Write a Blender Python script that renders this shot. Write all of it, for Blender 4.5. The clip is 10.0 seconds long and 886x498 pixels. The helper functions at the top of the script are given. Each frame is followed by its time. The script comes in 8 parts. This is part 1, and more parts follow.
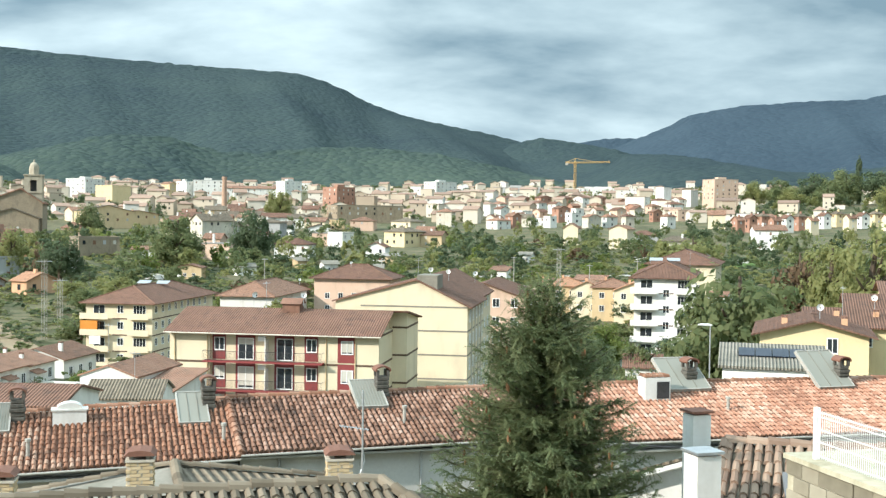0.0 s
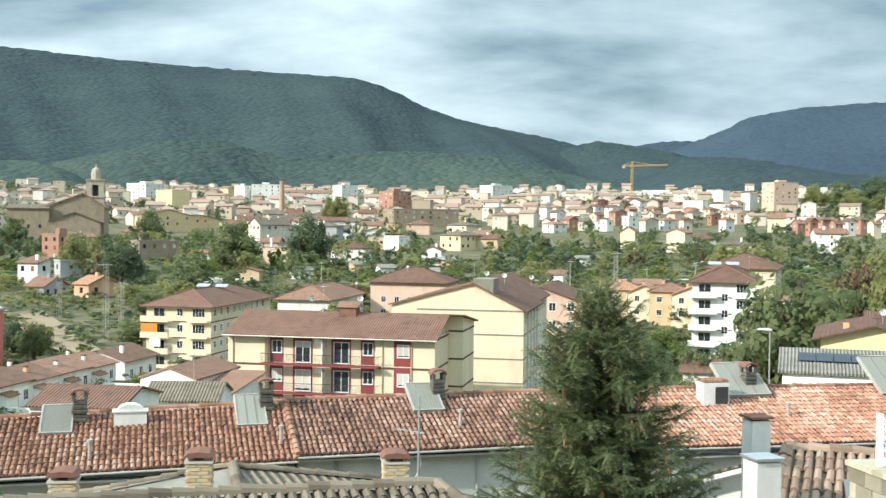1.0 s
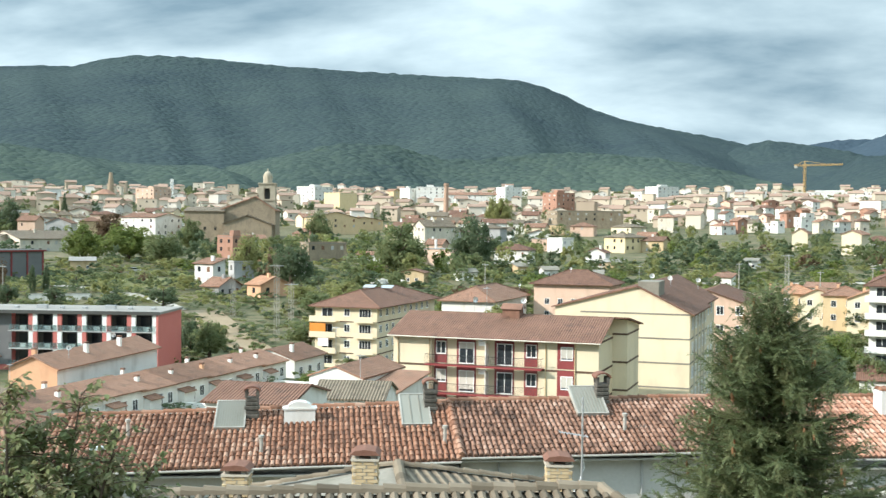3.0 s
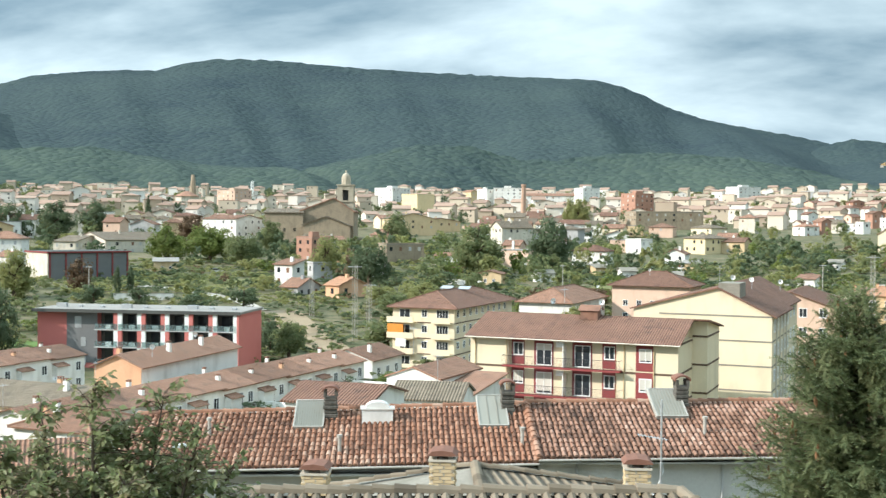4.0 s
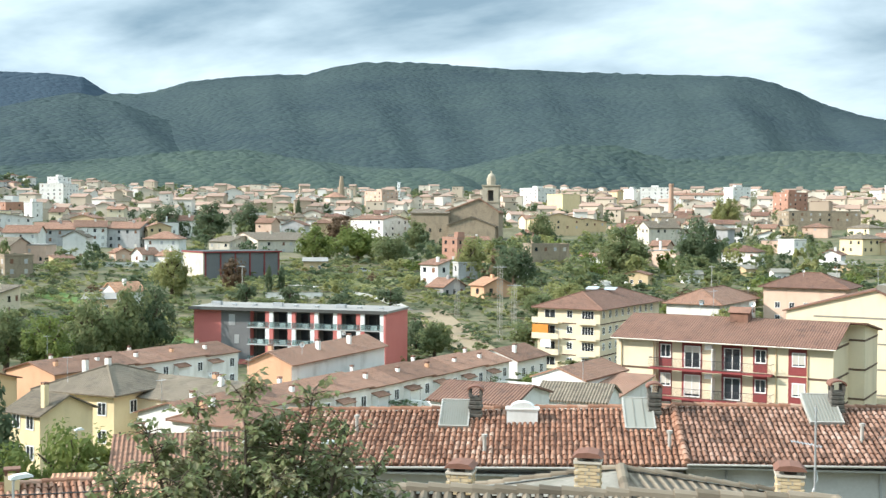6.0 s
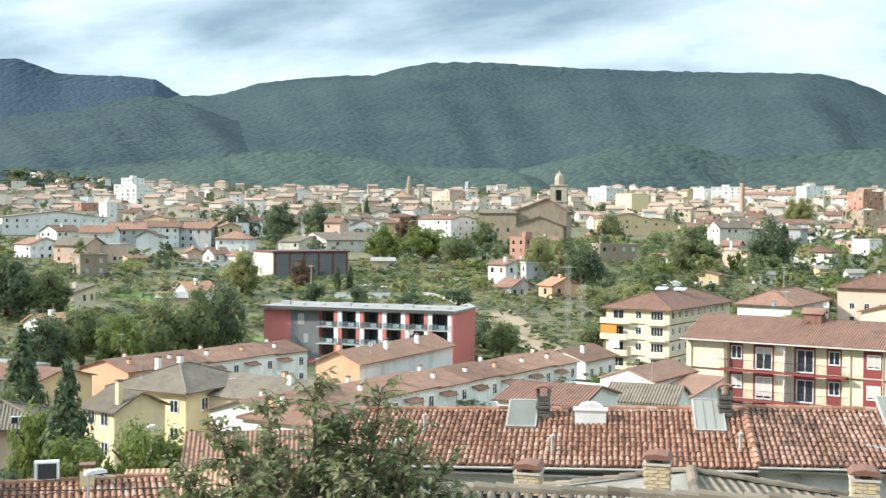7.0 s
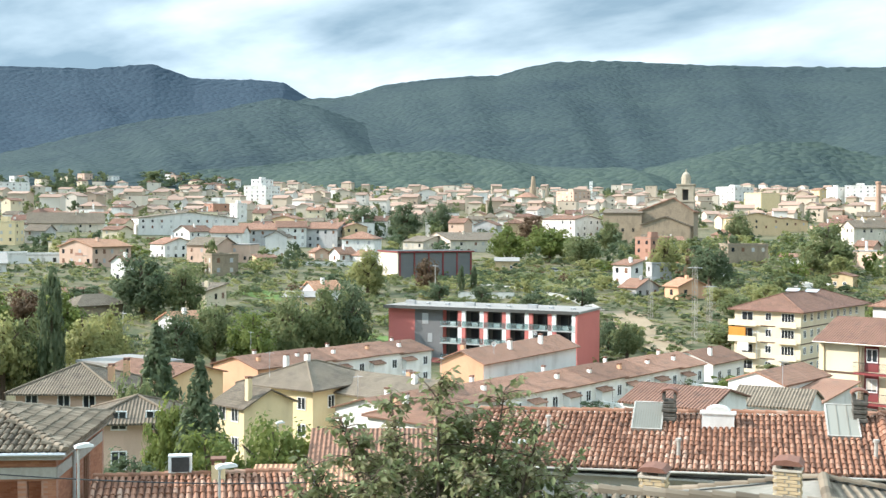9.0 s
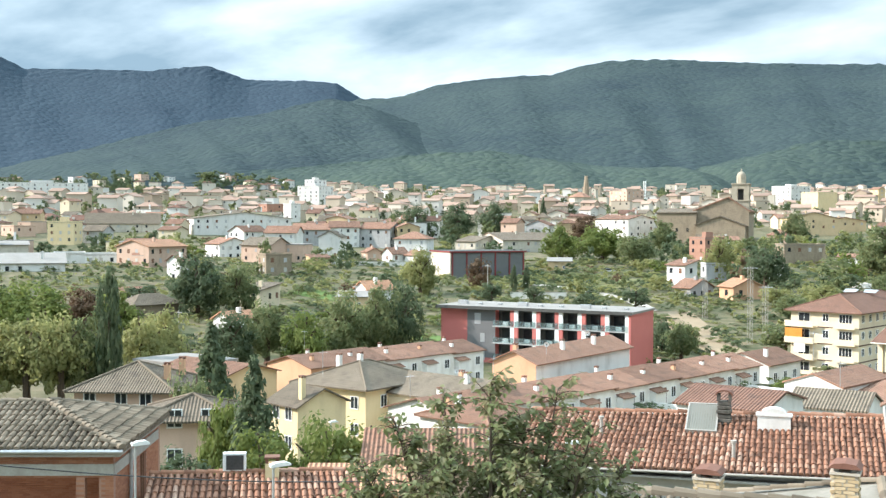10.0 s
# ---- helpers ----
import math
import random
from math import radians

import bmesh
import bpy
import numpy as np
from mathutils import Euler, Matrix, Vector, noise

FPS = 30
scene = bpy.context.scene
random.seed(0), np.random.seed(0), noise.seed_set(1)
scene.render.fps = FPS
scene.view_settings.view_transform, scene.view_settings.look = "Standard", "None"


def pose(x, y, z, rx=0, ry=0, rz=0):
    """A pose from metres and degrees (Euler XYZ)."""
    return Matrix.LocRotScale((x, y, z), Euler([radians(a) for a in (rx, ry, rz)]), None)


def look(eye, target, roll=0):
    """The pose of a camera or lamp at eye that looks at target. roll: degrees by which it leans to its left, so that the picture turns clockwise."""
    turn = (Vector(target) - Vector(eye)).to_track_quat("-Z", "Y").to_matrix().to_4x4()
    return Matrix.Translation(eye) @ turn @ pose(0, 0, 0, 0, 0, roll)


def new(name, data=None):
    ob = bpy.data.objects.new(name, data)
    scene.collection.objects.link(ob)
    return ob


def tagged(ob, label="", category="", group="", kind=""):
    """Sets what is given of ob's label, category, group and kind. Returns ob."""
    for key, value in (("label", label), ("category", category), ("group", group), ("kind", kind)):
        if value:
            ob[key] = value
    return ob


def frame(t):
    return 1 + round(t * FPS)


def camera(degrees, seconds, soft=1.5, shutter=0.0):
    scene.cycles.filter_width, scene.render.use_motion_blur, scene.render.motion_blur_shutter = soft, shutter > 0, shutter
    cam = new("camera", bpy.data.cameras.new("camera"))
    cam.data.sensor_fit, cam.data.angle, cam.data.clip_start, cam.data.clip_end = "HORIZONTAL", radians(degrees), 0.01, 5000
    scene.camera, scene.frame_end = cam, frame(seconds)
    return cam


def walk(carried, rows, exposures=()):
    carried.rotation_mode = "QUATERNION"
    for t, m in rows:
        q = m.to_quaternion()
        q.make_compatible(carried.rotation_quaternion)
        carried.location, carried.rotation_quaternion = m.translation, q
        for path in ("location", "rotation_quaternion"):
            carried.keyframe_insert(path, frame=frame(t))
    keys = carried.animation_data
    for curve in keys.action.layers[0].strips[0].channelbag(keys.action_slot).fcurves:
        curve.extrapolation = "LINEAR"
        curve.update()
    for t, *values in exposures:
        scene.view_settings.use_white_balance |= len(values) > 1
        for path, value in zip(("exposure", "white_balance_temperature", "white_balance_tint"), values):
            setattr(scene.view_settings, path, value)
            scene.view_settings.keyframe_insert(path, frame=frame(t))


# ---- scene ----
cam = camera(41.66, 10.0, soft=1.35, shutter=0.4)
EYE = 24.0
PAN = [
    (0.0, 0.000, -0.718, -0.453),
    (0.5, -0.900, -0.634, -0.441),
    (1.0, -2.755, -0.556, -0.420),
    (1.5, -4.763, -0.543, -0.424),
    (2.0, -7.184, -0.537, -0.430),
    (2.5, -8.992, -0.532, -0.440),
    (4.0, -14.585, -0.496, -0.421),
    (4.5, -16.408, -0.496, -0.425),
    (5.0, -18.328, -0.506, -0.427),
    (5.5, -20.085, -0.518, -0.431),
    (7.0, -25.040, -0.561, -0.428),
    (7.5, -26.867, -0.570, -0.431),
    (8.0, -28.476, -0.588, -0.425),
    (8.5, -29.701, -0.594, -0.426),
    (9.0, -31.123, -0.602, -0.432),
    (9.5, -32.533, -0.613, -0.424),
    (10.0, -33.702, -0.621, -0.421),
]
LEAN, LEAN_AZ = 0.8, -17.0        # guessed forward lean of the tripod, in degrees, and its azimuth
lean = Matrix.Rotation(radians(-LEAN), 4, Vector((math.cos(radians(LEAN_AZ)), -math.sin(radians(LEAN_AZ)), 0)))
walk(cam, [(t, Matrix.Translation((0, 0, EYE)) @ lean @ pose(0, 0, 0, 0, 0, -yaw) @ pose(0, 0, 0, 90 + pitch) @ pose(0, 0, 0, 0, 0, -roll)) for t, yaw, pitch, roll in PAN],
     [(0.0, 0.22, 6050, 11.0), (5.0, 0.33, 6045, 14.0), (10.0, 0.57, 6040, 17.0)])
# ---- light ----
SUN_AZ, SUN_EL = -120.0, 29.0      # degrees clockwise from +y, and above the horizon
world = bpy.data.worlds.new("world")
scene.world = world
world.use_nodes = True
wn, wl = world.node_tree.nodes, world.node_tree.links
wn.clear()
w_out = wn.new("ShaderNodeOutputWorld")
w_bg = wn.new("ShaderNodeBackground")
w_sky = wn.new("ShaderNodeTexSky")
w_sky.sky_type = "NISHITA"
w_sky.sun_disc = False
w_sky.sun_elevation = radians(SUN_EL)
w_sky.sun_rotation = radians(SUN_AZ)
w_bg.inputs["Strength"].default_value = 0.105
w_tc = wn.new("ShaderNodeTexCoord")
w_sep = wn.new("ShaderNodeSeparateXYZ")
wl.new(w_tc.outputs["Generated"], w_sep.inputs[0])
# the clouds lie on a flat layer overhead: direction / (height + small) gives its plan
w_h = wn.new("ShaderNodeMath"); w_h.operation = "MAXIMUM"; w_h.inputs[1].default_value = 0.0
wl.new(w_sep.outputs["Z"], w_h.inputs[0])
w_h2 = wn.new("ShaderNodeMath"); w_h2.operation = "ADD"; w_h2.inputs[1].default_value = 0.30
wl.new(w_h.outputs[0], w_h2.inputs[0])
w_dx = wn.new("ShaderNodeMath"); w_dx.operation = "DIVIDE"
w_dy = wn.new("ShaderNodeMath"); w_dy.operation = "DIVIDE"
wl.new(w_sep.outputs["X"], w_dx.inputs[0]); wl.new(w_h2.outputs[0], w_dx.inputs[1])
wl.new(w_sep.outputs["Y"], w_dy.inputs[0]); wl.new(w_h2.outputs[0], w_dy.inputs[1])
w_xyz = wn.new("ShaderNodeCombineXYZ")
wl.new(w_dx.outputs[0], w_xyz.inputs["X"]); wl.new(w_dy.outputs[0], w_xyz.inputs["Y"])


def cloud_noise(scale, detail, rough, offset):
    mp = wn.new("ShaderNodeMapping")
    mp.inputs["Location"].default_value = offset
    mp.inputs["Scale"].default_value = (0.7, 1.0, 1.0)
    wl.new(w_xyz.outputs[0], mp.inputs["Vector"])
    nz = wn.new("ShaderNodeTexNoise")
    nz.inputs["Scale"].default_value = scale
    nz.inputs["Detail"].default_value = detail
    nz.inputs["Roughness"].default_value = rough
    nz.inputs["Distortion"].default_value = 0.12
    wl.new(mp.outputs[0], nz.inputs["Vector"])
    return nz


w_n1 = cloud_noise(0.9, 8.0, 0.55, (3.1, 0.7, 0.0))
w_n2 = cloud_noise(2.6, 7.0, 0.52, (7.7, 4.2, 2.0))
w_cover = wn.new("ShaderNodeMapRange")
w_cover.inputs[1].default_value, w_cover.inputs[2].default_value = 0.14, 0.32
wl.new(w_n1.outputs["Fac"], w_cover.inputs[0])
w_tone = wn.new("ShaderNodeValToRGB")
w_tone.color_ramp.elements[0].position = 0.36
w_tone.color_ramp.elements[0].color = (2.3, 3.4, 3.9, 1)
w_tone.color_ramp.elements[1].position = 0.66
w_tone.color_ramp.elements[1].color = (6.7, 8.1, 8.1, 1)
wl.new(w_n2.outputs["Fac"], w_tone.inputs[0])
w_mix = wn.new("ShaderNodeMix"); w_mix.data_type = "RGBA"
wl.new(w_cover.outputs[0], w_mix.inputs[0])
wl.new(w_sky.outputs[0], w_mix.inputs[6])
# the layer brightens sunwards, and out of view overhead triples to fill shadows
w_up = wn.new("ShaderNodeMapRange")
w_up.inputs[1].default_value, w_up.inputs[2].default_value, w_up.inputs[3].default_value, w_up.inputs[4].default_value = 0.24, 0.7, 1.0, 3.0
wl.new(w_sep.outputs["Z"], w_up.inputs[0])
w_side = wn.new("ShaderNodeMapRange")
w_side.inputs[1].default_value, w_side.inputs[2].default_value, w_side.inputs[3].default_value, w_side.inputs[4].default_value = 0.2, -0.9, 0.97, 1.1
wl.new(w_sep.outputs["X"], w_side.inputs[0])
w_gain = wn.new("ShaderNodeMath"); w_gain.operation = "MULTIPLY"
# out of view to the right the sky is dimmed to darken right-facing walls
w_lee = wn.new("ShaderNodeMapRange")
w_lee.inputs[1].default_value, w_lee.inputs[2].default_value, w_lee.inputs[3].default_value, w_lee.inputs[4].default_value = 0.45, 1.0, 1.0, 0.55
wl.new(w_sep.outputs["X"], w_lee.inputs[0])
w_both = wn.new("ShaderNodeMath"); w_both.operation = "MULTIPLY"
wl.new(w_side.outputs[0], w_both.inputs[0]); wl.new(w_lee.outputs[0], w_both.inputs[1])
wl.new(w_up.outputs[0], w_gain.inputs[0]); wl.new(w_both.outputs[0], w_gain.inputs[1])
w_lit = wn.new("ShaderNodeVectorMath"); w_lit.operation = "SCALE"
wl.new(w_tone.outputs[0], w_lit.inputs[0]); wl.new(w_gain.outputs[0], w_lit.inputs["Scale"])
wl.new(w_lit.outputs[0], w_mix.inputs[7])
wl.new(w_mix.outputs[2], w_bg.inputs["Color"])
wl.new(w_bg.outputs[0], w_out.inputs[0])

sun = new("sun", bpy.data.lights.new("sun", "SUN"))
sun.data.energy, sun.data.angle, sun.data.color = 5.6, radians(0.6), (1.0, 0.92, 0.79)
s_dir = Vector((math.sin(radians(SUN_AZ)) * math.cos(radians(SUN_EL)), math.cos(radians(SUN_AZ)) * math.cos(radians(SUN_EL)), math.sin(radians(SUN_EL))))
sun.matrix_world = look(s_dir * 300, (0, 0, 0))


# ---- materials ----
def material(name, a, b, rough=0.85, scale=1.0, fine=12.0, bump=0.2, metal=0.0, dirt=None, rand=0.0, coords="Object", spread=0.5, dist=0.02):
    """Two colours mixed by a coarse and a fine noise, with relief; rand: brightness spread per object."""
    m = bpy.data.materials.new(name)
    m.use_nodes = True
    n, l = m.node_tree.nodes, m.node_tree.links
    bs = n["Principled BSDF"]
    tc = n.new("ShaderNodeTexCoord")
    n1, n2 = n.new("ShaderNodeTexNoise"), n.new("ShaderNodeTexNoise")
    for nz, sc, dt in ((n1, scale, 5.0), (n2, fine, 6.0)):
        nz.inputs["Scale"].default_value = sc
        nz.inputs["Detail"].default_value = dt
        nz.inputs["Roughness"].default_value = 0.6
        l.new(tc.outputs[coords], nz.inputs["Vector"])
    add = n.new("ShaderNodeMath"); add.operation = "MULTIPLY_ADD"
    add.inputs[1].default_value = 0.5
    l.new(n2.outputs["Fac"], add.inputs[0])
    half = n.new("ShaderNodeMath"); half.operation = "MULTIPLY"; half.inputs[1].default_value = 0.5
    l.new(n1.outputs["Fac"], half.inputs[0])
    l.new(half.outputs[0], add.inputs[2])
    rg = n.new("ShaderNodeMapRange")
    rg.inputs[1].default_value, rg.inputs[2].default_value = 0.5 - spread * 0.3, 0.5 + spread * 0.3
    l.new(add.outputs[0], rg.inputs[0])
    mx = n.new("ShaderNodeMix"); mx.data_type = "RGBA"
    mx.inputs[6].default_value, mx.inputs[7].default_value = (*a, 1), (*b, 1)
    l.new(rg.outputs[0], mx.inputs[0])
    col = mx.outputs[2]
    if dirt:
        n3 = n.new("ShaderNodeTexNoise")
        n3.inputs["Scale"].default_value, n3.inputs["Detail"].default_value = scale * 2.3, 8.0
        mp = n.new("ShaderNodeMapping"); mp.inputs["Scale"].default_value = (1, 1, 0.35)
        l.new(tc.outputs[coords], mp.inputs[0]); l.new(mp.outputs[0], n3.inputs["Vector"])
        r3 = n.new("ShaderNodeMapRange")
        r3.inputs[1].default_value, r3.inputs[2].default_value, r3.inputs[4].default_value = 0.52, 0.72, 0.75
        l.new(n3.outputs["Fac"], r3.inputs[0])
        m3 = n.new("ShaderNodeMix"); m3.data_type = "RGBA"
        m3.inputs[7].default_value = (*dirt, 1)
        l.new(r3.outputs[0], m3.inputs[0]); l.new(col, m3.inputs[6])
        col = m3.outputs[2]
    if rand:
        oi = n.new("ShaderNodeObjectInfo")
        rr = n.new("ShaderNodeMapRange")
        rr.inputs[3].default_value, rr.inputs[4].default_value = 1 - rand, 1 + rand
        l.new(oi.outputs["Random"], rr.inputs[0])
        hs = n.new("ShaderNodeHueSaturation")
        l.new(rr.outputs[0], hs.inputs["Value"]); l.new(col, hs.inputs["Color"])
        col = hs.outputs[0]
    l.new(col, bs.inputs["Base Color"])
    bs.inputs["Roughness"].default_value, bs.inputs["Metallic"].default_value = rough, metal
    bs.inputs["Specular IOR Level"].default_value = 0.25
    if bump:
        bp = n.new("ShaderNodeBump")
        bp.inputs["Strength"].default_value, bp.inputs["Distance"].default_value = bump, dist
        l.new(n2.outputs["Fac"], bp.inputs["Height"])
        l.new(bp.outputs[0], bs.inputs["Normal"])
    return m


def island_material(name, cols, rough=0.85, scale=0.6, through_light=0.0):
    """Colour by loose piece and a slow noise: tiles and leaves that differ from one to the next."""
    m = bpy.data.materials.new(name)
    m.use_nodes = True
    n, l = m.node_tree.nodes, m.node_tree.links
    bs = n["Principled BSDF"]
    geo = n.new("ShaderNodeNewGeometry")
    oi = n.new("ShaderNodeObjectInfo")
    tc = n.new("ShaderNodeTexCoord")
    nz = n.new("ShaderNodeTexNoise")
    nz.inputs["Scale"].default_value, nz.inputs["Detail"].default_value = scale, 4.0
    l.new(tc.outputs["Object"], nz.inputs["Vector"])
    sm = n.new("ShaderNodeMath"); sm.operation = "ADD"
    l.new(geo.outputs["Random Per Island"], sm.inputs[0]); l.new(oi.outputs["Random"], sm.inputs[1])
    fr = n.new("ShaderNodeMath"); fr.operation = "FRACT"
    l.new(sm.outputs[0], fr.inputs[0])
    mx = n.new("ShaderNodeMath"); mx.operation = "MULTIPLY_ADD"; mx.inputs[1].default_value = 0.55
    l.new(fr.outputs[0], mx.inputs[0])
    sc = n.new("ShaderNodeMapRange")
    sc.inputs[1].default_value, sc.inputs[2].default_value, sc.inputs[3].default_value, sc.inputs[4].default_value = 0.32, 0.68, 0.0, 0.45
    l.new(nz.outputs["Fac"], sc.inputs[0]); l.new(sc.outputs[0], mx.inputs[2])
    rp = n.new("ShaderNodeValToRGB")
    el = rp.color_ramp.elements
    while len(el) < len(cols):
        el.new(0.5)
    for i, c in enumerate(cols):
        el[i].position, el[i].color = i / (len(cols) - 1), (*c, 1)
    l.new(mx.outputs[0], rp.inputs[0])
    l.new(rp.outputs[0], bs.inputs["Base Color"])
    bs.inputs["Roughness"].default_value = rough
    bs.inputs["Specular IOR Level"].default_value = 0.25
    if through_light:
        tr = n.new("ShaderNodeBsdfTranslucent")
        l.new(rp.outputs[0], tr.inputs["Color"])
        ms = n.new("ShaderNodeMixShader")
        ms.inputs[0].default_value = through_light
        l.new(bs.outputs[0], ms.inputs[1]); l.new(tr.outputs[0], ms.inputs[2])
        l.new(ms.outputs[0], n["Material Output"].inputs["Surface"])
    return m


def ribbed_tiles(name, a, b, dark, pitch=0.25, course=0.4, depth=0.05, rand=0.15):
    """Barrel tiles on far roofs: ribs run down the slope (local x across, slope in the z of the roof's uv-free frame)."""
    m = material(name, a, b, 0.9, 0.5, 5.0, 0.0, dirt=dark, rand=rand)
    n, l = m.node_tree.nodes, m.node_tree.links
    bs = n["Principled BSDF"]
    tc = n.new("ShaderNodeTexCoord")
    uv = n.new("ShaderNodeSeparateXYZ")
    l.new(tc.outputs["UV"], uv.inputs[0])
    def wave(out, per):
        k = n.new("ShaderNodeMath"); k.operation = "MULTIPLY"; k.inputs[1].default_value = 2 * math.pi / per
        l.new(out, k.inputs[0])
        s = n.new("ShaderNodeMath"); s.operation = "SINE"
        l.new(k.outputs[0], s.inputs[0])
        return s.outputs[0]
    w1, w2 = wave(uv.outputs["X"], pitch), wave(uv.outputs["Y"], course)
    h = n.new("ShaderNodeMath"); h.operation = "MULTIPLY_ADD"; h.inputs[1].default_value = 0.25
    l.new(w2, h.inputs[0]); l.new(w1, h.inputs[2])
    bp = n.new("ShaderNodeBump")
    bp.inputs["Strength"].default_value, bp.inputs["Distance"].default_value = 0.9, depth
    l.new(h.outputs[0], bp.inputs["Height"]); l.new(bp.outputs[0], bs.inputs["Normal"])
    # shade in the grooves is painted into the colour along the rib wave
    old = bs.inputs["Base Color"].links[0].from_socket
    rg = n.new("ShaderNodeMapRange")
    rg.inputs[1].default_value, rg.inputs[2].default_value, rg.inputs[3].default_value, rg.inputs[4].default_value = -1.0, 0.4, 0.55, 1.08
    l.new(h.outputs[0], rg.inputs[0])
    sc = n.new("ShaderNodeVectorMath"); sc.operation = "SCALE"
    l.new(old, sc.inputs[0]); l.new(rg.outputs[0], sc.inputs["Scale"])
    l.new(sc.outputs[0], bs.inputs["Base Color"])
    return m


M = {}


def forest_material(name, dark, light, cell):
    """Tree crowns seen from afar: round cells with their own tint, in patches of darker and lighter tone."""
    m = bpy.data.materials.new(name)
    m.use_nodes = True
    n, l = m.node_tree.nodes, m.node_tree.links
    bs = n["Principled BSDF"]
    tc = n.new("ShaderNodeTexCoord")
    vo = n.new("ShaderNodeTexVoronoi")
    vo.inputs["Scale"].default_value = cell
    vo.inputs["Randomness"].default_value = 1.0
    l.new(tc.outputs["Object"], vo.inputs["Vector"])
    patch = n.new("ShaderNodeTexNoise")
    patch.inputs["Scale"].default_value, patch.inputs["Detail"].default_value, patch.inputs["Roughness"].default_value = 0.0032, 6.0, 0.5
    l.new(tc.outputs["Object"], patch.inputs["Vector"])
    sep = n.new("ShaderNodeSeparateColor")
    l.new(vo.outputs["Color"], sep.inputs[0])
    mix = n.new("ShaderNodeMath"); mix.operation = "MULTIPLY_ADD"; mix.inputs[1].default_value = 0.4
    l.new(sep.outputs[0], mix.inputs[0])
    rg = n.new("ShaderNodeMapRange")
    rg.inputs[1].default_value, rg.inputs[2].default_value, rg.inputs[3].default_value, rg.inputs[4].default_value = 0.30, 0.72, 0.0, 0.6
    l.new(patch.outputs["Fac"], rg.inputs[0]); l.new(rg.outputs[0], mix.inputs[2])
    cm = n.new("ShaderNodeMix"); cm.data_type = "RGBA"
    cm.inputs[6].default_value, cm.inputs[7].default_value = (*dark, 1), (*light, 1)
    l.new(mix.outputs[0], cm.inputs[0])
    l.new(cm.outputs[2], bs.inputs["Base Color"])
    bs.inputs["Roughness"].default_value = 0.95
    bs.inputs["Specular IOR Level"].default_value = 0.1
    inv = n.new("ShaderNodeMath"); inv.operation = "MULTIPLY"; inv.inputs[1].default_value = -1.0
    l.new(vo.outputs["Distance"], inv.inputs[0])
    bp = n.new("ShaderNodeBump")
    bp.inputs["Strength"].default_value, bp.inputs["Distance"].default_value = 0.7, 4.5
    l.new(inv.outputs[0], bp.inputs["Height"]); l.new(bp.outputs[0], bs.inputs["Normal"])
    return m


# cloud shade and haze are put into forest, sunlight into the paler forest_low
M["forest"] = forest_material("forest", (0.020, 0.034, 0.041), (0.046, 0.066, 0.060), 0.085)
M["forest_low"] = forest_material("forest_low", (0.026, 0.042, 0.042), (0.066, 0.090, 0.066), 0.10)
# distance haze is painted into this bluer green
M["forest_hazed"] = forest_material("forest_hazed", (0.030, 0.047, 0.064), (0.044, 0.066, 0.084), 0.06)
M["grass"] = material("grass", (0.065, 0.075, 0.032), (0.150, 0.132, 0.072), 0.95, 0.06, 0.5, 0.6, dirt=(0.20, 0.155, 0.095), spread=0.28, dist=0.4)
M["grass_dry"] = material("dry_grass", (0.12, 0.13, 0.04), (0.22, 0.20, 0.09), 0.95, 0.08, 1.2, 0.5, dirt=(0.08, 0.11, 0.03), dist=0.2)
M["meadow"] = material("meadow", (0.09, 0.15, 0.035), (0.12, 0.18, 0.05), 0.95, 0.3, 3.0, 0.3)
M["earth"] = material("earth", (0.24, 0.18, 0.11), (0.31, 0.24, 0.155), 0.95, 0.2, 3.0, 0.4)
M["asphalt"] = material("asphalt", (0.10, 0.10, 0.10), (0.15, 0.145, 0.14), 0.9, 0.4, 20, 0.2)
M["pale_road"] = material("pale_road", (0.36, 0.33, 0.28), (0.46, 0.43, 0.37), 0.9, 0.3, 6, 0.2)
M["cream"] = material("cream", (0.63, 0.54, 0.375), (0.70, 0.605, 0.43), 0.85, 0.25, 9, 0.08, dirt=(0.55, 0.465, 0.33))
M["yellow"] = material("yellow", (0.66, 0.53, 0.30), (0.72, 0.59, 0.36), 0.85, 0.3, 9, 0.08, dirt=(0.58, 0.46, 0.27))
M["white"] = material("white", (0.68, 0.66, 0.60), (0.78, 0.76, 0.71), 0.85, 0.3, 9, 0.08, dirt=(0.52, 0.49, 0.43), rand=0.08)
# white terrace render with the shade under its eaves mixed in
M["white_in_shade"] = material("shaded_white_wash", (0.46, 0.44, 0.40), (0.54, 0.52, 0.48), 0.85, 0.3, 9, 0.08, dirt=(0.36, 0.34, 0.30))
M["ochre"] = material("ochre", (0.52, 0.39, 0.22), (0.60, 0.46, 0.28), 0.85, 0.3, 9, 0.08, dirt=(0.44, 0.33, 0.20), rand=0.1)
M["salmon"] = material("salmon", (0.58, 0.33, 0.19), (0.64, 0.39, 0.24), 0.85, 0.3, 9, 0.08, dirt=(0.5, 0.29, 0.17))
M["pinkish"] = material("pinkish", (0.55, 0.38, 0.28), (0.62, 0.45, 0.34), 0.85, 0.3, 9, 0.08, dirt=(0.46, 0.33, 0.24), rand=0.1)
M["grey"] = material("grey_render", (0.36, 0.36, 0.35), (0.46, 0.45, 0.43), 0.85, 0.4, 9, 0.1, dirt=(0.28, 0.27, 0.25), rand=0.1)
M["stone"] = material("stone", (0.24, 0.19, 0.13), (0.36, 0.29, 0.20), 0.9, 0.25, 2.2, 0.5, dirt=(0.18, 0.15, 0.11), dist=0.1)
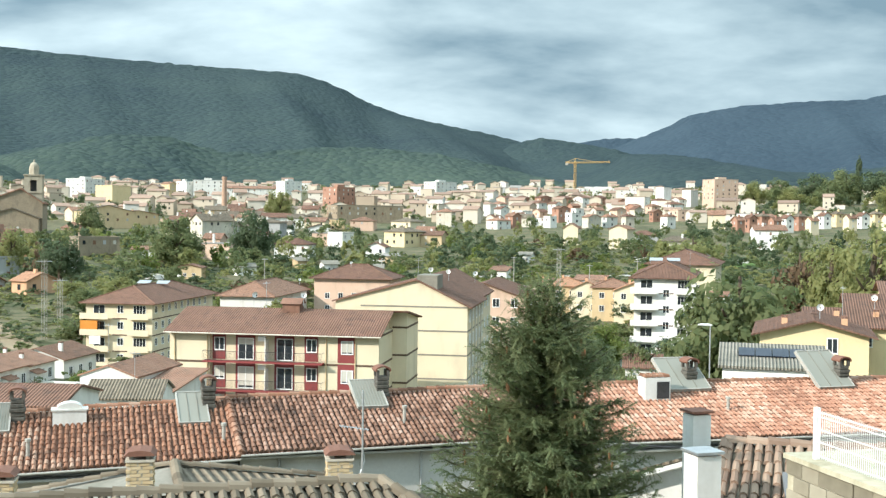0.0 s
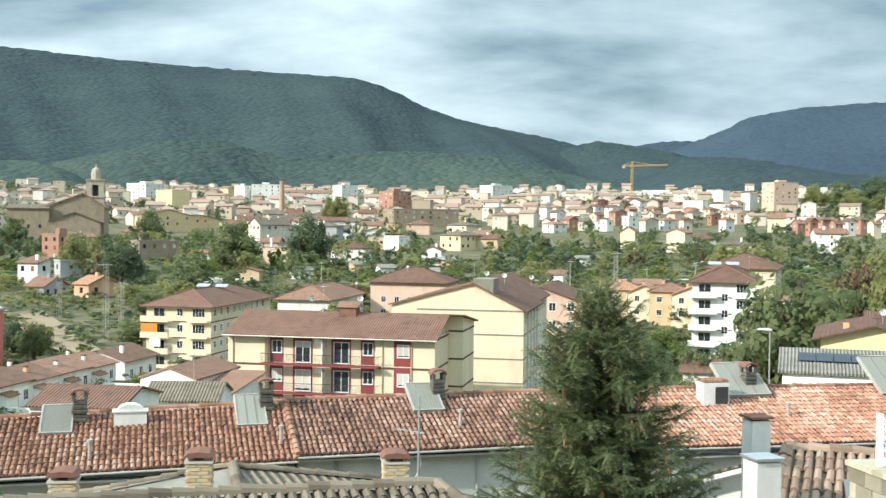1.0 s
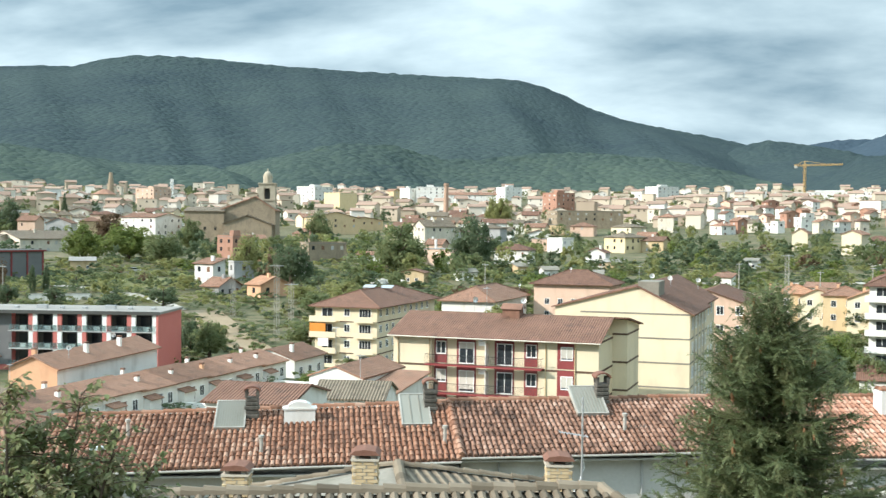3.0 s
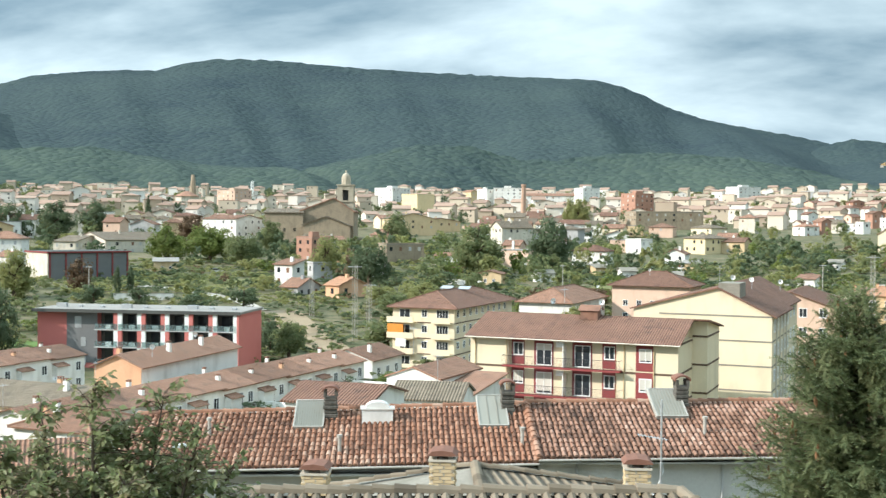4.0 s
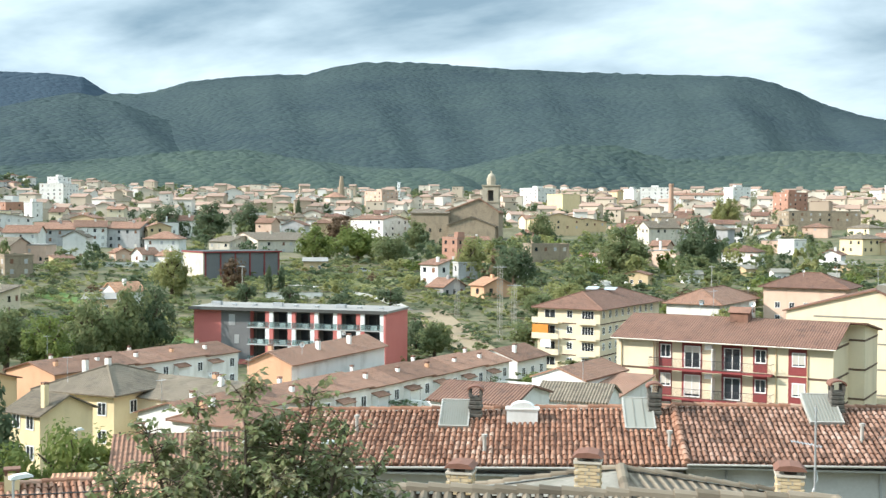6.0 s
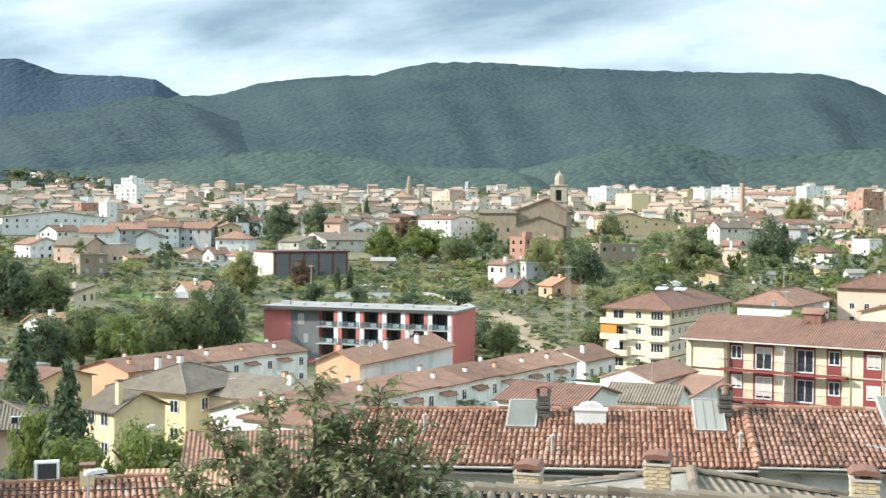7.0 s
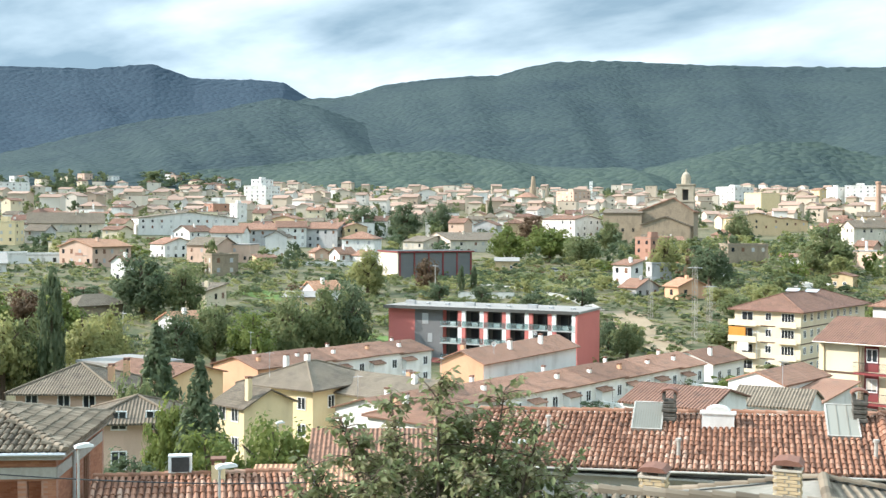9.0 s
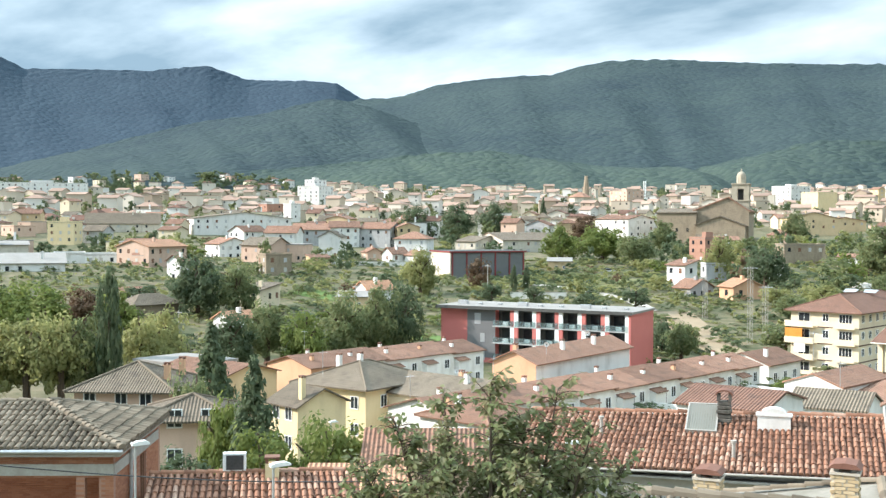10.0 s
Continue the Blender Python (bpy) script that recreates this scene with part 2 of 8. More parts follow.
M["palestone"] = material("pale_stone", (0.50, 0.45, 0.36), (0.62, 0.57, 0.47), 0.9, 0.3, 3, 0.3, dirt=(0.36, 0.32, 0.25))
M["brick"] = material("brick", (0.33, 0.18, 0.125), (0.41, 0.235, 0.165), 0.9, 0.5, 8, 0.3, dirt=(0.26, 0.155, 0.11))
M["stackbrick"] = material("old_stack_brick", (0.36, 0.23, 0.16), (0.46, 0.31, 0.22), 0.9, 0.5, 8, 0.3, dirt=(0.28, 0.19, 0.14))
M["towerstone"] = material("tower_stone", (0.36, 0.31, 0.23), (0.47, 0.41, 0.31), 0.9, 0.3, 3, 0.3, dirt=(0.27, 0.23, 0.17))
M["maroon"] = material("maroon", (0.21, 0.045, 0.045), (0.26, 0.06, 0.055), 0.6, 0.8, 12, 0.05)
M["redpanel"] = material("red_panel", (0.50, 0.155, 0.13), (0.54, 0.175, 0.15), 0.6, 0.3, 8, 0.04)
M["greypanel"] = material("grey_panel", (0.14, 0.14, 0.14), (0.18, 0.18, 0.175), 0.75, 0.3, 8, 0.04)
M["darkpanel"] = material("dark_panel", (0.06, 0.06, 0.055), (0.10, 0.10, 0.09), 0.85, 0.2, 6, 0.1)
M["band"] = material("dark_band", (0.10, 0.065, 0.045), (0.14, 0.09, 0.06), 0.8, 0.5, 10, 0.1)
M["whitepaint"] = material("white_paint", (0.74, 0.74, 0.71), (0.82, 0.82, 0.79), 0.6, 1.0, 14, 0.05)
M["metal"] = material("galvanised", (0.42, 0.43, 0.43), (0.55, 0.56, 0.56), 0.45, 2.0, 20, 0.05, metal=0.7)
M["darkmetal"] = material("dark_metal", (0.05, 0.05, 0.05), (0.09, 0.09, 0.09), 0.5, 2.0, 20, 0.05, metal=0.4)
M["concrete"] = material("concrete", (0.32, 0.30, 0.26), (0.42, 0.40, 0.35), 0.9, 0.5, 8, 0.3, dirt=(0.22, 0.20, 0.16))
M["mossy"] = material("mossy_concrete", (0.36, 0.32, 0.22), (0.50, 0.45, 0.33), 0.92, 0.9, 9, 0.4, dirt=(0.19, 0.17, 0.10))
M["bark"] = material("bark", (0.07, 0.05, 0.035), (0.13, 0.10, 0.07), 0.95, 2.0, 14, 0.7)
M["roof_flat"] = material("flat_roof", (0.22, 0.205, 0.185), (0.30, 0.285, 0.255), 0.9, 0.3, 4, 0.2, dirt=(0.25, 0.24, 0.2))
M["fibre"] = material("fibre_cement", (0.19, 0.175, 0.14), (0.27, 0.245, 0.20), 0.9, 0.6, 6, 0.3, dirt=(0.16, 0.15, 0.11))
M["blue"] = material("blue_sheet", (0.05, 0.13, 0.42), (0.08, 0.18, 0.5), 0.6, 1.0, 9, 0.1)
M["orange"] = material("orange_awning", (0.55, 0.2, 0.03), (0.6, 0.25, 0.05), 0.8, 1, 9, 0.1)
M["craneyellow"] = material("crane_yellow", (0.50, 0.31, 0.10), (0.58, 0.38, 0.15), 0.5, 1, 9, 0.05)
M["shutter"] = material("shutter", (0.50, 0.47, 0.40), (0.58, 0.55, 0.48), 0.7, 1, 12, 0.1, rand=0.15)
M["woodshutter"] = material("brown_shutter", (0.16, 0.08, 0.05), (0.22, 0.12, 0.07), 0.7, 1, 12, 0.1)
M["panel_blue"] = material("solar_cells", (0.022, 0.028, 0.042), (0.035, 0.042, 0.058), 0.4, 1, 9, 0.0)
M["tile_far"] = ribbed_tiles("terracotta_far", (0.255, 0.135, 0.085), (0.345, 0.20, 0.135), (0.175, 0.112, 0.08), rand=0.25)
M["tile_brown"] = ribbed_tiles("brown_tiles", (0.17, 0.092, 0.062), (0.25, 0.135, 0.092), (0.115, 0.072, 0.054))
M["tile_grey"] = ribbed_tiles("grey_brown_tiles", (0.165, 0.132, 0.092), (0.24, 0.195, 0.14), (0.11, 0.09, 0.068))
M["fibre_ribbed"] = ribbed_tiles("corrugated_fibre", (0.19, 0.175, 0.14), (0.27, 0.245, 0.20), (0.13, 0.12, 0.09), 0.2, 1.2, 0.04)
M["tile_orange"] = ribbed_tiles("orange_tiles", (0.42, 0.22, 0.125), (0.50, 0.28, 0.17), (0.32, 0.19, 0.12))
M["tiles_red"] = island_material("clay_tiles", [(0.095, 0.052, 0.034), (0.19, 0.092, 0.055), (0.285, 0.140, 0.083), (0.345, 0.20, 0.132), (0.44, 0.305, 0.225)], 0.85, 0.35)
M["tiles_pale"] = island_material("bleached_clay_tiles", [(0.15, 0.085, 0.06), (0.28, 0.14, 0.09), (0.38, 0.195, 0.125), (0.43, 0.265, 0.185), (0.52, 0.37, 0.285)], 0.85, 0.35)
M["tiles_worn"] = island_material("worn_clay_tiles", [(0.085, 0.052, 0.038), (0.155, 0.086, 0.058), (0.24, 0.13, 0.085), (0.32, 0.195, 0.14), (0.42, 0.30, 0.235)], 0.88, 0.45)
M["tiles_old"] = island_material("weathered_tiles", [(0.085, 0.068, 0.048), (0.15, 0.12, 0.083), (0.21, 0.17, 0.12), (0.28, 0.228, 0.165)], 0.9, 0.5)
M["tiles_brown"] = island_material("brown_clay_tiles", [(0.16, 0.10, 0.07), (0.25, 0.17, 0.12), (0.34, 0.24, 0.17), (0.44, 0.33, 0.25)], 0.9, 0.5)
M["bricks"] = island_material("bricks", [(0.26, 0.11, 0.065), (0.36, 0.16, 0.09), (0.44, 0.22, 0.13)], 0.9, 0.7)
M["bricks_yellow"] = island_material("yellow_bricks", [(0.42, 0.31, 0.17), (0.54, 0.42, 0.25), (0.62, 0.51, 0.33)], 0.9, 2.0)
M["blocks"] = island_material("mossy_blocks", [(0.13, 0.115, 0.08), (0.24, 0.21, 0.15), (0.33, 0.295, 0.22), (0.42, 0.38, 0.30)], 0.95, 1.2)
M["leaf"] = island_material("broad_leaves", [(0.11, 0.14, 0.06), (0.16, 0.195, 0.085), (0.215, 0.235, 0.105), (0.26, 0.27, 0.13)], 0.7, 0.35, 0.6)
M["leaf_dark"] = island_material("dark_leaves", [(0.08, 0.108, 0.056), (0.11, 0.145, 0.075), (0.15, 0.18, 0.092)], 0.7, 0.35, 0.5)
M["leaf_light"] = island_material("light_leaves", [(0.12, 0.16, 0.045), (0.17, 0.21, 0.055), (0.23, 0.255, 0.07)], 0.7, 0.35, 0.55)
M["leaf_yellow"] = island_material("sunlit_autumn_leaves", [(0.21, 0.23, 0.09), (0.29, 0.295, 0.115), (0.36, 0.345, 0.15)], 0.7, 0.35, 0.6)
M["leaf_brown"] = island_material("brown_leaves", [(0.09, 0.06, 0.032), (0.14, 0.09, 0.05), (0.18, 0.12, 0.07)], 0.7, 0.35, 0.35)
M["leaf_near"] = island_material("near_leaves", [(0.14, 0.175, 0.075), (0.20, 0.235, 0.10), (0.27, 0.265, 0.135), (0.33, 0.28, 0.17)], 0.5, 1.2, 0.5)
M["needle"] = island_material("spruce_needles", [(0.10, 0.135, 0.065), (0.15, 0.185, 0.085), (0.20, 0.23, 0.105), (0.27, 0.275, 0.14)], 0.6, 1.6, 0.45)
M["cone"] = material("spruce_cones", (0.20, 0.10, 0.045), (0.28, 0.15, 0.075), 0.8, 3, 20, 0.3, rand=0.2)


def glass_material(name, tint, rough=0.08):
    m = bpy.data.materials.new(name)
    m.use_nodes = True
    bs = m.node_tree.nodes["Principled BSDF"]
    bs.inputs["Base Color"].default_value = (*tint, 1)
    bs.inputs["Roughness"].default_value = rough
    bs.inputs["Specular IOR Level"].default_value = 0.6
    return m


M["glass"] = glass_material("window_glass", (0.025, 0.03, 0.035))
M["paleglass"] = glass_material("wired_glass", (0.25, 0.245, 0.205), 0.75)
M["paleglass"].node_tree.nodes["Principled BSDF"].inputs["Specular IOR Level"].default_value = 0.15
M["balustrade"] = glass_material("greenish_glass", (0.20, 0.25, 0.25), 0.2)
n_, l_ = M["balustrade"].node_tree.nodes, M["balustrade"].node_tree.links
clear, both = n_.new("ShaderNodeBsdfTransparent"), n_.new("ShaderNodeMixShader")
clear.inputs["Color"].default_value = (0.86, 0.93, 0.92, 1)
both.inputs[0].default_value = 0.72
l_.new(n_["Principled BSDF"].outputs[0], both.inputs[1]); l_.new(clear.outputs[0], both.inputs[2])
l_.new(both.outputs[0], n_["Material Output"].inputs["Surface"])


# ---- builders ----
def box(bm, x0, x1, y0, y1, z0, z1, m=None):
    vs = [bm.verts.new((x, y, z)) for z in (z0, z1) for x, y in ((x0, y0), (x1, y0), (x1, y1), (x0, y1))]
    for f in ((0, 3, 2, 1), (4, 5, 6, 7), (0, 1, 5, 4), (1, 2, 6, 5), (2, 3, 7, 6), (3, 0, 4, 7)):
        bm.faces.new([vs[i] for i in f])
    if m is not None:
        for v in vs:
            v.co = m @ v.co
    return vs


def tube(bm, path, radii, sides=8, cap=True):
    """A round bar along a line of points."""
    rings = []
    for i, p in enumerate(path):
        p = Vector(p)
        a, b = Vector(path[max(i - 1, 0)]), Vector(path[min(i + 1, len(path) - 1)])
        q = (b - a).to_track_quat("Z", "Y")
        r = radii[i] if isinstance(radii, (list, tuple)) else radii
        rings.append([bm.verts.new(p + q @ Vector((r * math.cos(2 * math.pi * k / sides), r * math.sin(2 * math.pi * k / sides), 0))) for k in range(sides)])
    for u, v in zip(rings, rings[1:]):
        for k in range(sides):
            bm.faces.new((u[k], u[(k + 1) % sides], v[(k + 1) % sides], v[k]))
    if cap:
        bm.faces.new(list(reversed(rings[0])))
        bm.faces.new(rings[-1])
    return rings


def prism(bm, poly, y0, y1, m=None):
    """A flat outline in x and z, drawn out along y."""
    a = [bm.verts.new((x, y0, z)) for x, z in poly]
    b = [bm.verts.new((x, y1, z)) for x, z in poly]
    bm.faces.new(a)
    bm.faces.new(list(reversed(b)))
    for i in range(len(poly)):
        j = (i + 1) % len(poly)
        bm.faces.new((a[j], a[i], b[i], b[j]))
    bmesh.ops.recalc_face_normals(bm, faces=bm.faces)
    if m is not None:
        for v in a + b:
            v.co = m @ v.co


def slab(bm, corners, thick):
    """A roof plane of four corners (eave left, eave right, ridge right, ridge left), thick downwards, with metric uv."""
    uv = bm.loops.layers.uv.verify()
    top = [bm.verts.new(c) for c in corners]
    low = [bm.verts.new(Vector(c) - Vector((0, 0, thick))) for c in corners]
    faces = [bm.faces.new(top), bm.faces.new(list(reversed(low)))]
    k = len(corners)
    for i in range(k):
        j = (i + 1) % k
        faces.append(bm.faces.new((top[j], top[i], low[i], low[j])))
    o = Vector(corners[0])
    ex = (Vector(corners[1]) - o).normalized()
    nn = ex.cross(Vector(corners[-1]) - o)
    ey = nn.cross(ex).normalized()
    for f in faces:
        for lp in f.loops:
            d = lp.vert.co - o
            lp[uv].uv = (d.dot(ex), d.dot(ey))


def mesh_of(name, bm, mat):
    me = bpy.data.meshes.new(name)
    bm.normal_update()
    bm.to_mesh(me)
    bm.free()
    if mat is not None:
        me.materials.append(M[mat] if isinstance(mat, str) else mat)
    return me


def part(name, bm, mat, parent=None, label="", at=None):
    """Links a bmesh, or a mesh that is made already, as one object under its thing."""
    me = bm if isinstance(bm, bpy.types.Mesh) else mesh_of(name, bm, mat)
    ob = new(name, me)
    if parent is not None:
        ob.parent = parent
    if at is not None:
        ob.matrix_basis = at
    return tagged(ob, label)


def thing(name, m, label, category, group="", kind=""):
    ob = new(name)
    ob.empty_display_size = 0.3
    ob.matrix_basis = m
    return tagged(ob, label, category, group, kind)


def polar(az, d):
    return d * math.sin(radians(az)), d * math.cos(radians(az))


G_R = [0, 5, 12, 25, 43, 60, 80, 110, 150, 210, 260, 320, 400, 480, 550, 700, 900, 1100, 1400, 2000, 3000, 5200]
G_Z = [22.4, 21.5, 17, 13, 10.3, 8, 5, 2, 0, 1, 6, 10.5, 14, 17.5, 21, 31, 46, 58, 76, 100, 125, 125]


def ground_z(x, y):
    r = math.hypot(x, y)
    z = float(np.interp(r, G_R, G_Z))
    return z + noise.noise((x * 0.012, y * 0.012, 0)) * min(r / 200, 1.0) * 1.6


# ---- ground and mountains ----
def build_ground():
    bm = bmesh.new()
    radii = [0] + [4 * 1.045 ** i for i in range(164)]
    n = 300
    rings = []
    for r in radii[1:]:
        r = min(r, 5200)
        ring = []
        for k in range(n):
            x, y = r * math.sin(2 * math.pi * k / n), r * math.cos(2 * math.pi * k / n)
            ring.append(bm.verts.new((x, y, ground_z(x, y))))
        rings.append(ring)
        if r >= 5200:
            break
    c = bm.verts.new((0, 0, ground_z(0, 0)))
    for k in range(n):
        bm.faces.new((rings[0][k], c, rings[0][(k + 1) % n]))
    for u, v in zip(rings, rings[1:]):
        for k in range(n):
            bm.faces.new((u[k], u[(k + 1) % n], v[(k + 1) % n], v[k]))
    bmesh.ops.recalc_face_normals(bm, faces=bm.faces)
    for f in bm.faces:
        f.smooth = True
    ob = part("ground", bm, "grass")
    tagged(ob, "grassy valley floor with allotments, rising to the town", "ground", kind="structure")


build_ground()


def mountain(name, label, crest, r0, r1, r2, mat, step=0.11, rough=1.0, seed=0.0, rows=110):
    """A ridge seen from the valley: crest is azimuth and elevation of its skyline, r0 its foot, r1 the crest, r2 the far foot."""
    az = [c[0] for c in crest]
    el = [c[1] for c in crest]
    bm = bmesh.new()
    grid = []
    a = az[0]
    cols = int((az[-1] - az[0]) / step)
    for i in range(cols + 1):
        a = az[0] + (az[-1] - az[0]) * i / cols
        e = float(np.interp(a, az, el))
        soft = sum(float(np.interp(a + 0.5 * q, az, el)) for q in range(-4, 5)) / 9
        e = 0.75 * e + 0.25 * soft
        col = []
        sx, sy = math.sin(radians(a)), math.cos(radians(a))
        crest_z = EYE + r1 * math.tan(radians(e))
        soft_z = EYE + r1 * math.tan(radians(soft))
        for j in range(rows + 1):
            s = j / (rows - 8)
            if s <= 1:
                r = r0 + (r1 - r0) * s
            else:
                r = r1 + (r2 - r1) * (j - rows + 8) / 8
            x, y = r * sx, r * sy
            g = ground_z(x, y) - 6
            up = s ** 1.25 if s <= 1 else max(0.0, 1 - ((j - rows + 8) / 8) ** 1.3)
            mixed = min(1.0, max(0.0, (s - 0.6) / 0.4))
            top = soft_z + (crest_z - soft_z) * mixed
            z = g + (top - g) * up
            k = max(0.0, min(1.0, 4 * s * (1 - s))) if s <= 1 else 0
            # spurs run down the slope, leaning to one side
            sp = noise.noise((a * 0.22 + s * 0.9 + seed, s * 0.5, seed)) + 0.30 * noise.noise((a * 0.6 + s * 2.0 + seed, s * 1.3, seed + 3))
            z += k * sp * 34 * rough
            if s > 0.93:
                z += noise.noise((x * 0.05, y * 0.05, seed)) * 3.4
            if s > 1:
                z = min(z, EYE + r * math.tan(radians(e)) - 2)
            col.append(bm.verts.new((x, y, z)))
        grid.append(col)
    for u, v in zip(grid, grid[1:]):
        for j in range(rows):
            bm.faces.new((u[j], v[j], v[j + 1], u[j + 1]))
    bmesh.ops.recalc_face_normals(bm, faces=bm.faces)
    ob = part(name, bm, mat)
    tagged(ob, label, "mountain", kind="structure")


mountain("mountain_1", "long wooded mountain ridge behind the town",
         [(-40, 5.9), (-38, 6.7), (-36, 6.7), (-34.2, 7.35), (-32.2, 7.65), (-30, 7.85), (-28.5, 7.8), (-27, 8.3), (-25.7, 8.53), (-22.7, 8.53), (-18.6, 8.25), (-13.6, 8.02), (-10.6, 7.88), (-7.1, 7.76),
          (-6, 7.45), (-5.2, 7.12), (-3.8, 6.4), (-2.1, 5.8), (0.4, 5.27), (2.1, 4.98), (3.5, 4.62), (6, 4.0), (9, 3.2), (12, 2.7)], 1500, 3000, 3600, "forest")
mountain("mountain_2", "low wooded hill in the valley's gap", [(1.5, 3.0), (3.2, 4.5), (4.8, 4.79), (6.8, 4.46), (8.4, 4.22), (10, 3.6), (12, 3.0), (14, 2.2), (15, 1.6)], 2000, 2700, 3000, "forest", seed=4.0, rough=0.7)
mountain("mountain_3", "dark wooded mountain beyond the valley", [(6.5, 3.4), (8.3, 4.27), (10.8, 5.26), (11.9, 5.86), (14.5, 6.22), (18.1, 6.37), (19.8, 6.32), (20.8, 6.58), (24, 7.2), (30, 7.0)], 2500, 3500, 4000, "forest_hazed", seed=9.0)
mountain("mountain_4", "far blue hills in the valley's gap", [(3, 4.0), (6.5, 4.5), (7.9, 4.73), (8.9, 4.75), (12, 4.5)], 4000, 4500, 4800, "forest_hazed", seed=2.0, rough=0.6)
mountain("mountain_5", "far blue mountains with a rocky end", [(-66, 7.0), (-58, 8.6), (-54.6, 8.14), (-53.5, 7.5), (-51.3, 7.67), (-47.7, 7.72), (-45.1, 8.14), (-43.2, 7.4), (-40.5, 7.5), (-38.9, 7.49), (-38.0, 6.88), (-36.5, 5.8), (-34, 5)], 3000, 4200, 4700, "forest_hazed", seed=6.0)
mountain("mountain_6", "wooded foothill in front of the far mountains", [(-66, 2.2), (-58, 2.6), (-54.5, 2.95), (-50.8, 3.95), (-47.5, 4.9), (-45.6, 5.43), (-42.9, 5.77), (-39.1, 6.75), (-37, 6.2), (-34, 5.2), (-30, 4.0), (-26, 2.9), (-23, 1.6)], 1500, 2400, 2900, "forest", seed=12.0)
mountain("mountain_7", "low green hill with fields beyond the town", [(4.5, 1.5), (7, 2.7), (8.9, 4.05), (10.5, 3.95), (11.9, 3.82), (14, 3.43), (15.5, 3.0), (18.4, 3.0), (20.8, 3.3), (26, 3.4), (30, 3.0)], 1500, 2100, 2500, "forest", seed=15.0, rough=0.6)

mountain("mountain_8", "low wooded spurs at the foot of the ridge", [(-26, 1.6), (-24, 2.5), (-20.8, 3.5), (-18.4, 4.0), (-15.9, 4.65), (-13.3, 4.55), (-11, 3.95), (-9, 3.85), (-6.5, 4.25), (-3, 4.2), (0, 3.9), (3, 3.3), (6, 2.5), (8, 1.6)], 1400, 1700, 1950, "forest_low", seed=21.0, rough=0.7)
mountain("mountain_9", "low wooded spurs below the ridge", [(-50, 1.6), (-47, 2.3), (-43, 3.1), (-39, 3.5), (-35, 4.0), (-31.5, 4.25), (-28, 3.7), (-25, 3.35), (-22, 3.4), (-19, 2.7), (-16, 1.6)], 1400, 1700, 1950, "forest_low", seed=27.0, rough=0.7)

HILL = [(-60, 1.9), (-54, 2.3), (-50, 2.62), (-46.5, 2.85), (-43.5, 2.8), (-41.2, 2.4), (-39.5, 1.7)]
mountain("mountain_10", "low wooded hill with white villas at the town's edge", HILL, 1190, 1330, 1450, "forest", seed=33.0, rough=0.15, rows=60)


# ---- houses ----
SHARED = {}


def shared_mesh(key, make, mat):
    if key not in SHARED:
        bm = bmesh.new()
        make(bm)
        SHARED[key] = mesh_of(key[0], bm, mat)
    return SHARED[key]


def lattice_plate(bm, xs, zs, holes, y0, y1):
    """One connected plate on a grid of x and z lines, with the cells in holes left open."""
    V = {}

    def v(i, k, y):
        if (i, k, y) not in V:
            V[i, k, y] = bm.verts.new((xs[i], y, zs[k]))
        return V[i, k, y]

    solid = {(i, k) for i in range(len(xs) - 1) for k in range(len(zs) - 1)} - set(holes)
    for i, k in solid:
        bm.faces.new((v(i, k, y0), v(i + 1, k, y0), v(i + 1, k + 1, y0), v(i, k + 1, y0)))
        bm.faces.new((v(i, k, y1), v(i, k + 1, y1), v(i + 1, k + 1, y1), v(i + 1, k, y1)))
        for di, dk, a, b in ((-1, 0, (i, k + 1), (i, k)), (1, 0, (i + 1, k), (i + 1, k + 1)), (0, -1, (i, k), (i + 1, k)), (0, 1, (i + 1, k + 1), (i, k + 1))):
            if (i + di, k + dk) not in solid:
                bm.faces.new((v(*a, y0), v(*a, y1), v(*b, y1), v(*b, y0)))


def frame_mesh(w, h, mat="whitepaint", bars=1):
    def make(bm):
        xs = [-w / 2 - 0.06, -w / 2 + 0.02]
        for k in range(bars):
            x = -w / 2 + w * (k + 1) / (bars + 1)
            xs += [x - 0.03, x + 0.03]
        xs += [w / 2 - 0.02, w / 2 + 0.06]
        lattice_plate(bm, xs, [-0.11, 0.0, h - 0.02, h + 0.06], [(i, 1) for i in range(1, len(xs) - 2, 2)], -0.07, 0.02)
    return shared_mesh(("frame", w, h, mat, bars), make, mat)


def pane_mesh(w, h, mat="glass"):
    return shared_mesh(("pane", w, h, mat), lambda bm: box(bm, -w / 2 + 0.021, w / 2 - 0.021, -0.022, 0.015, 0.001, h - 0.021), mat)


def add_window(parent, at, w=1.1, h=1.2, frame_mat="whitepaint", pane_mat="glass", bars=1, shutter=0.0, shutter_mat="shutter"):
    win = part("window", frame_mesh(w, h, frame_mat, bars), None, parent, at=at)
    part("pane", pane_mesh(w, h, pane_mat), None, win)
    if shutter:
        sh = shared_mesh(("shutter", w, round(h * shutter, 2), shutter_mat), lambda bm: box(bm, -w / 2 + 0.021, w / 2 - 0.021, -0.04, -0.023, h * (1 - shutter), h - 0.022), shutter_mat)
        part("shutter", sh, None, win)
    return win


def face_pose(face, u, z, w, d):
    """A place on a wall, u along it as seen from outside; local -y points out."""
    if face == "front":
        return pose(u, 0, z)
    if face == "right":
        return pose(w, u, z, 0, 0, 90)
    if face == "back":
        return pose(w - u, d, z, 0, 0, 180)
    return pose(0, d - u, z, 0, 0, -90)


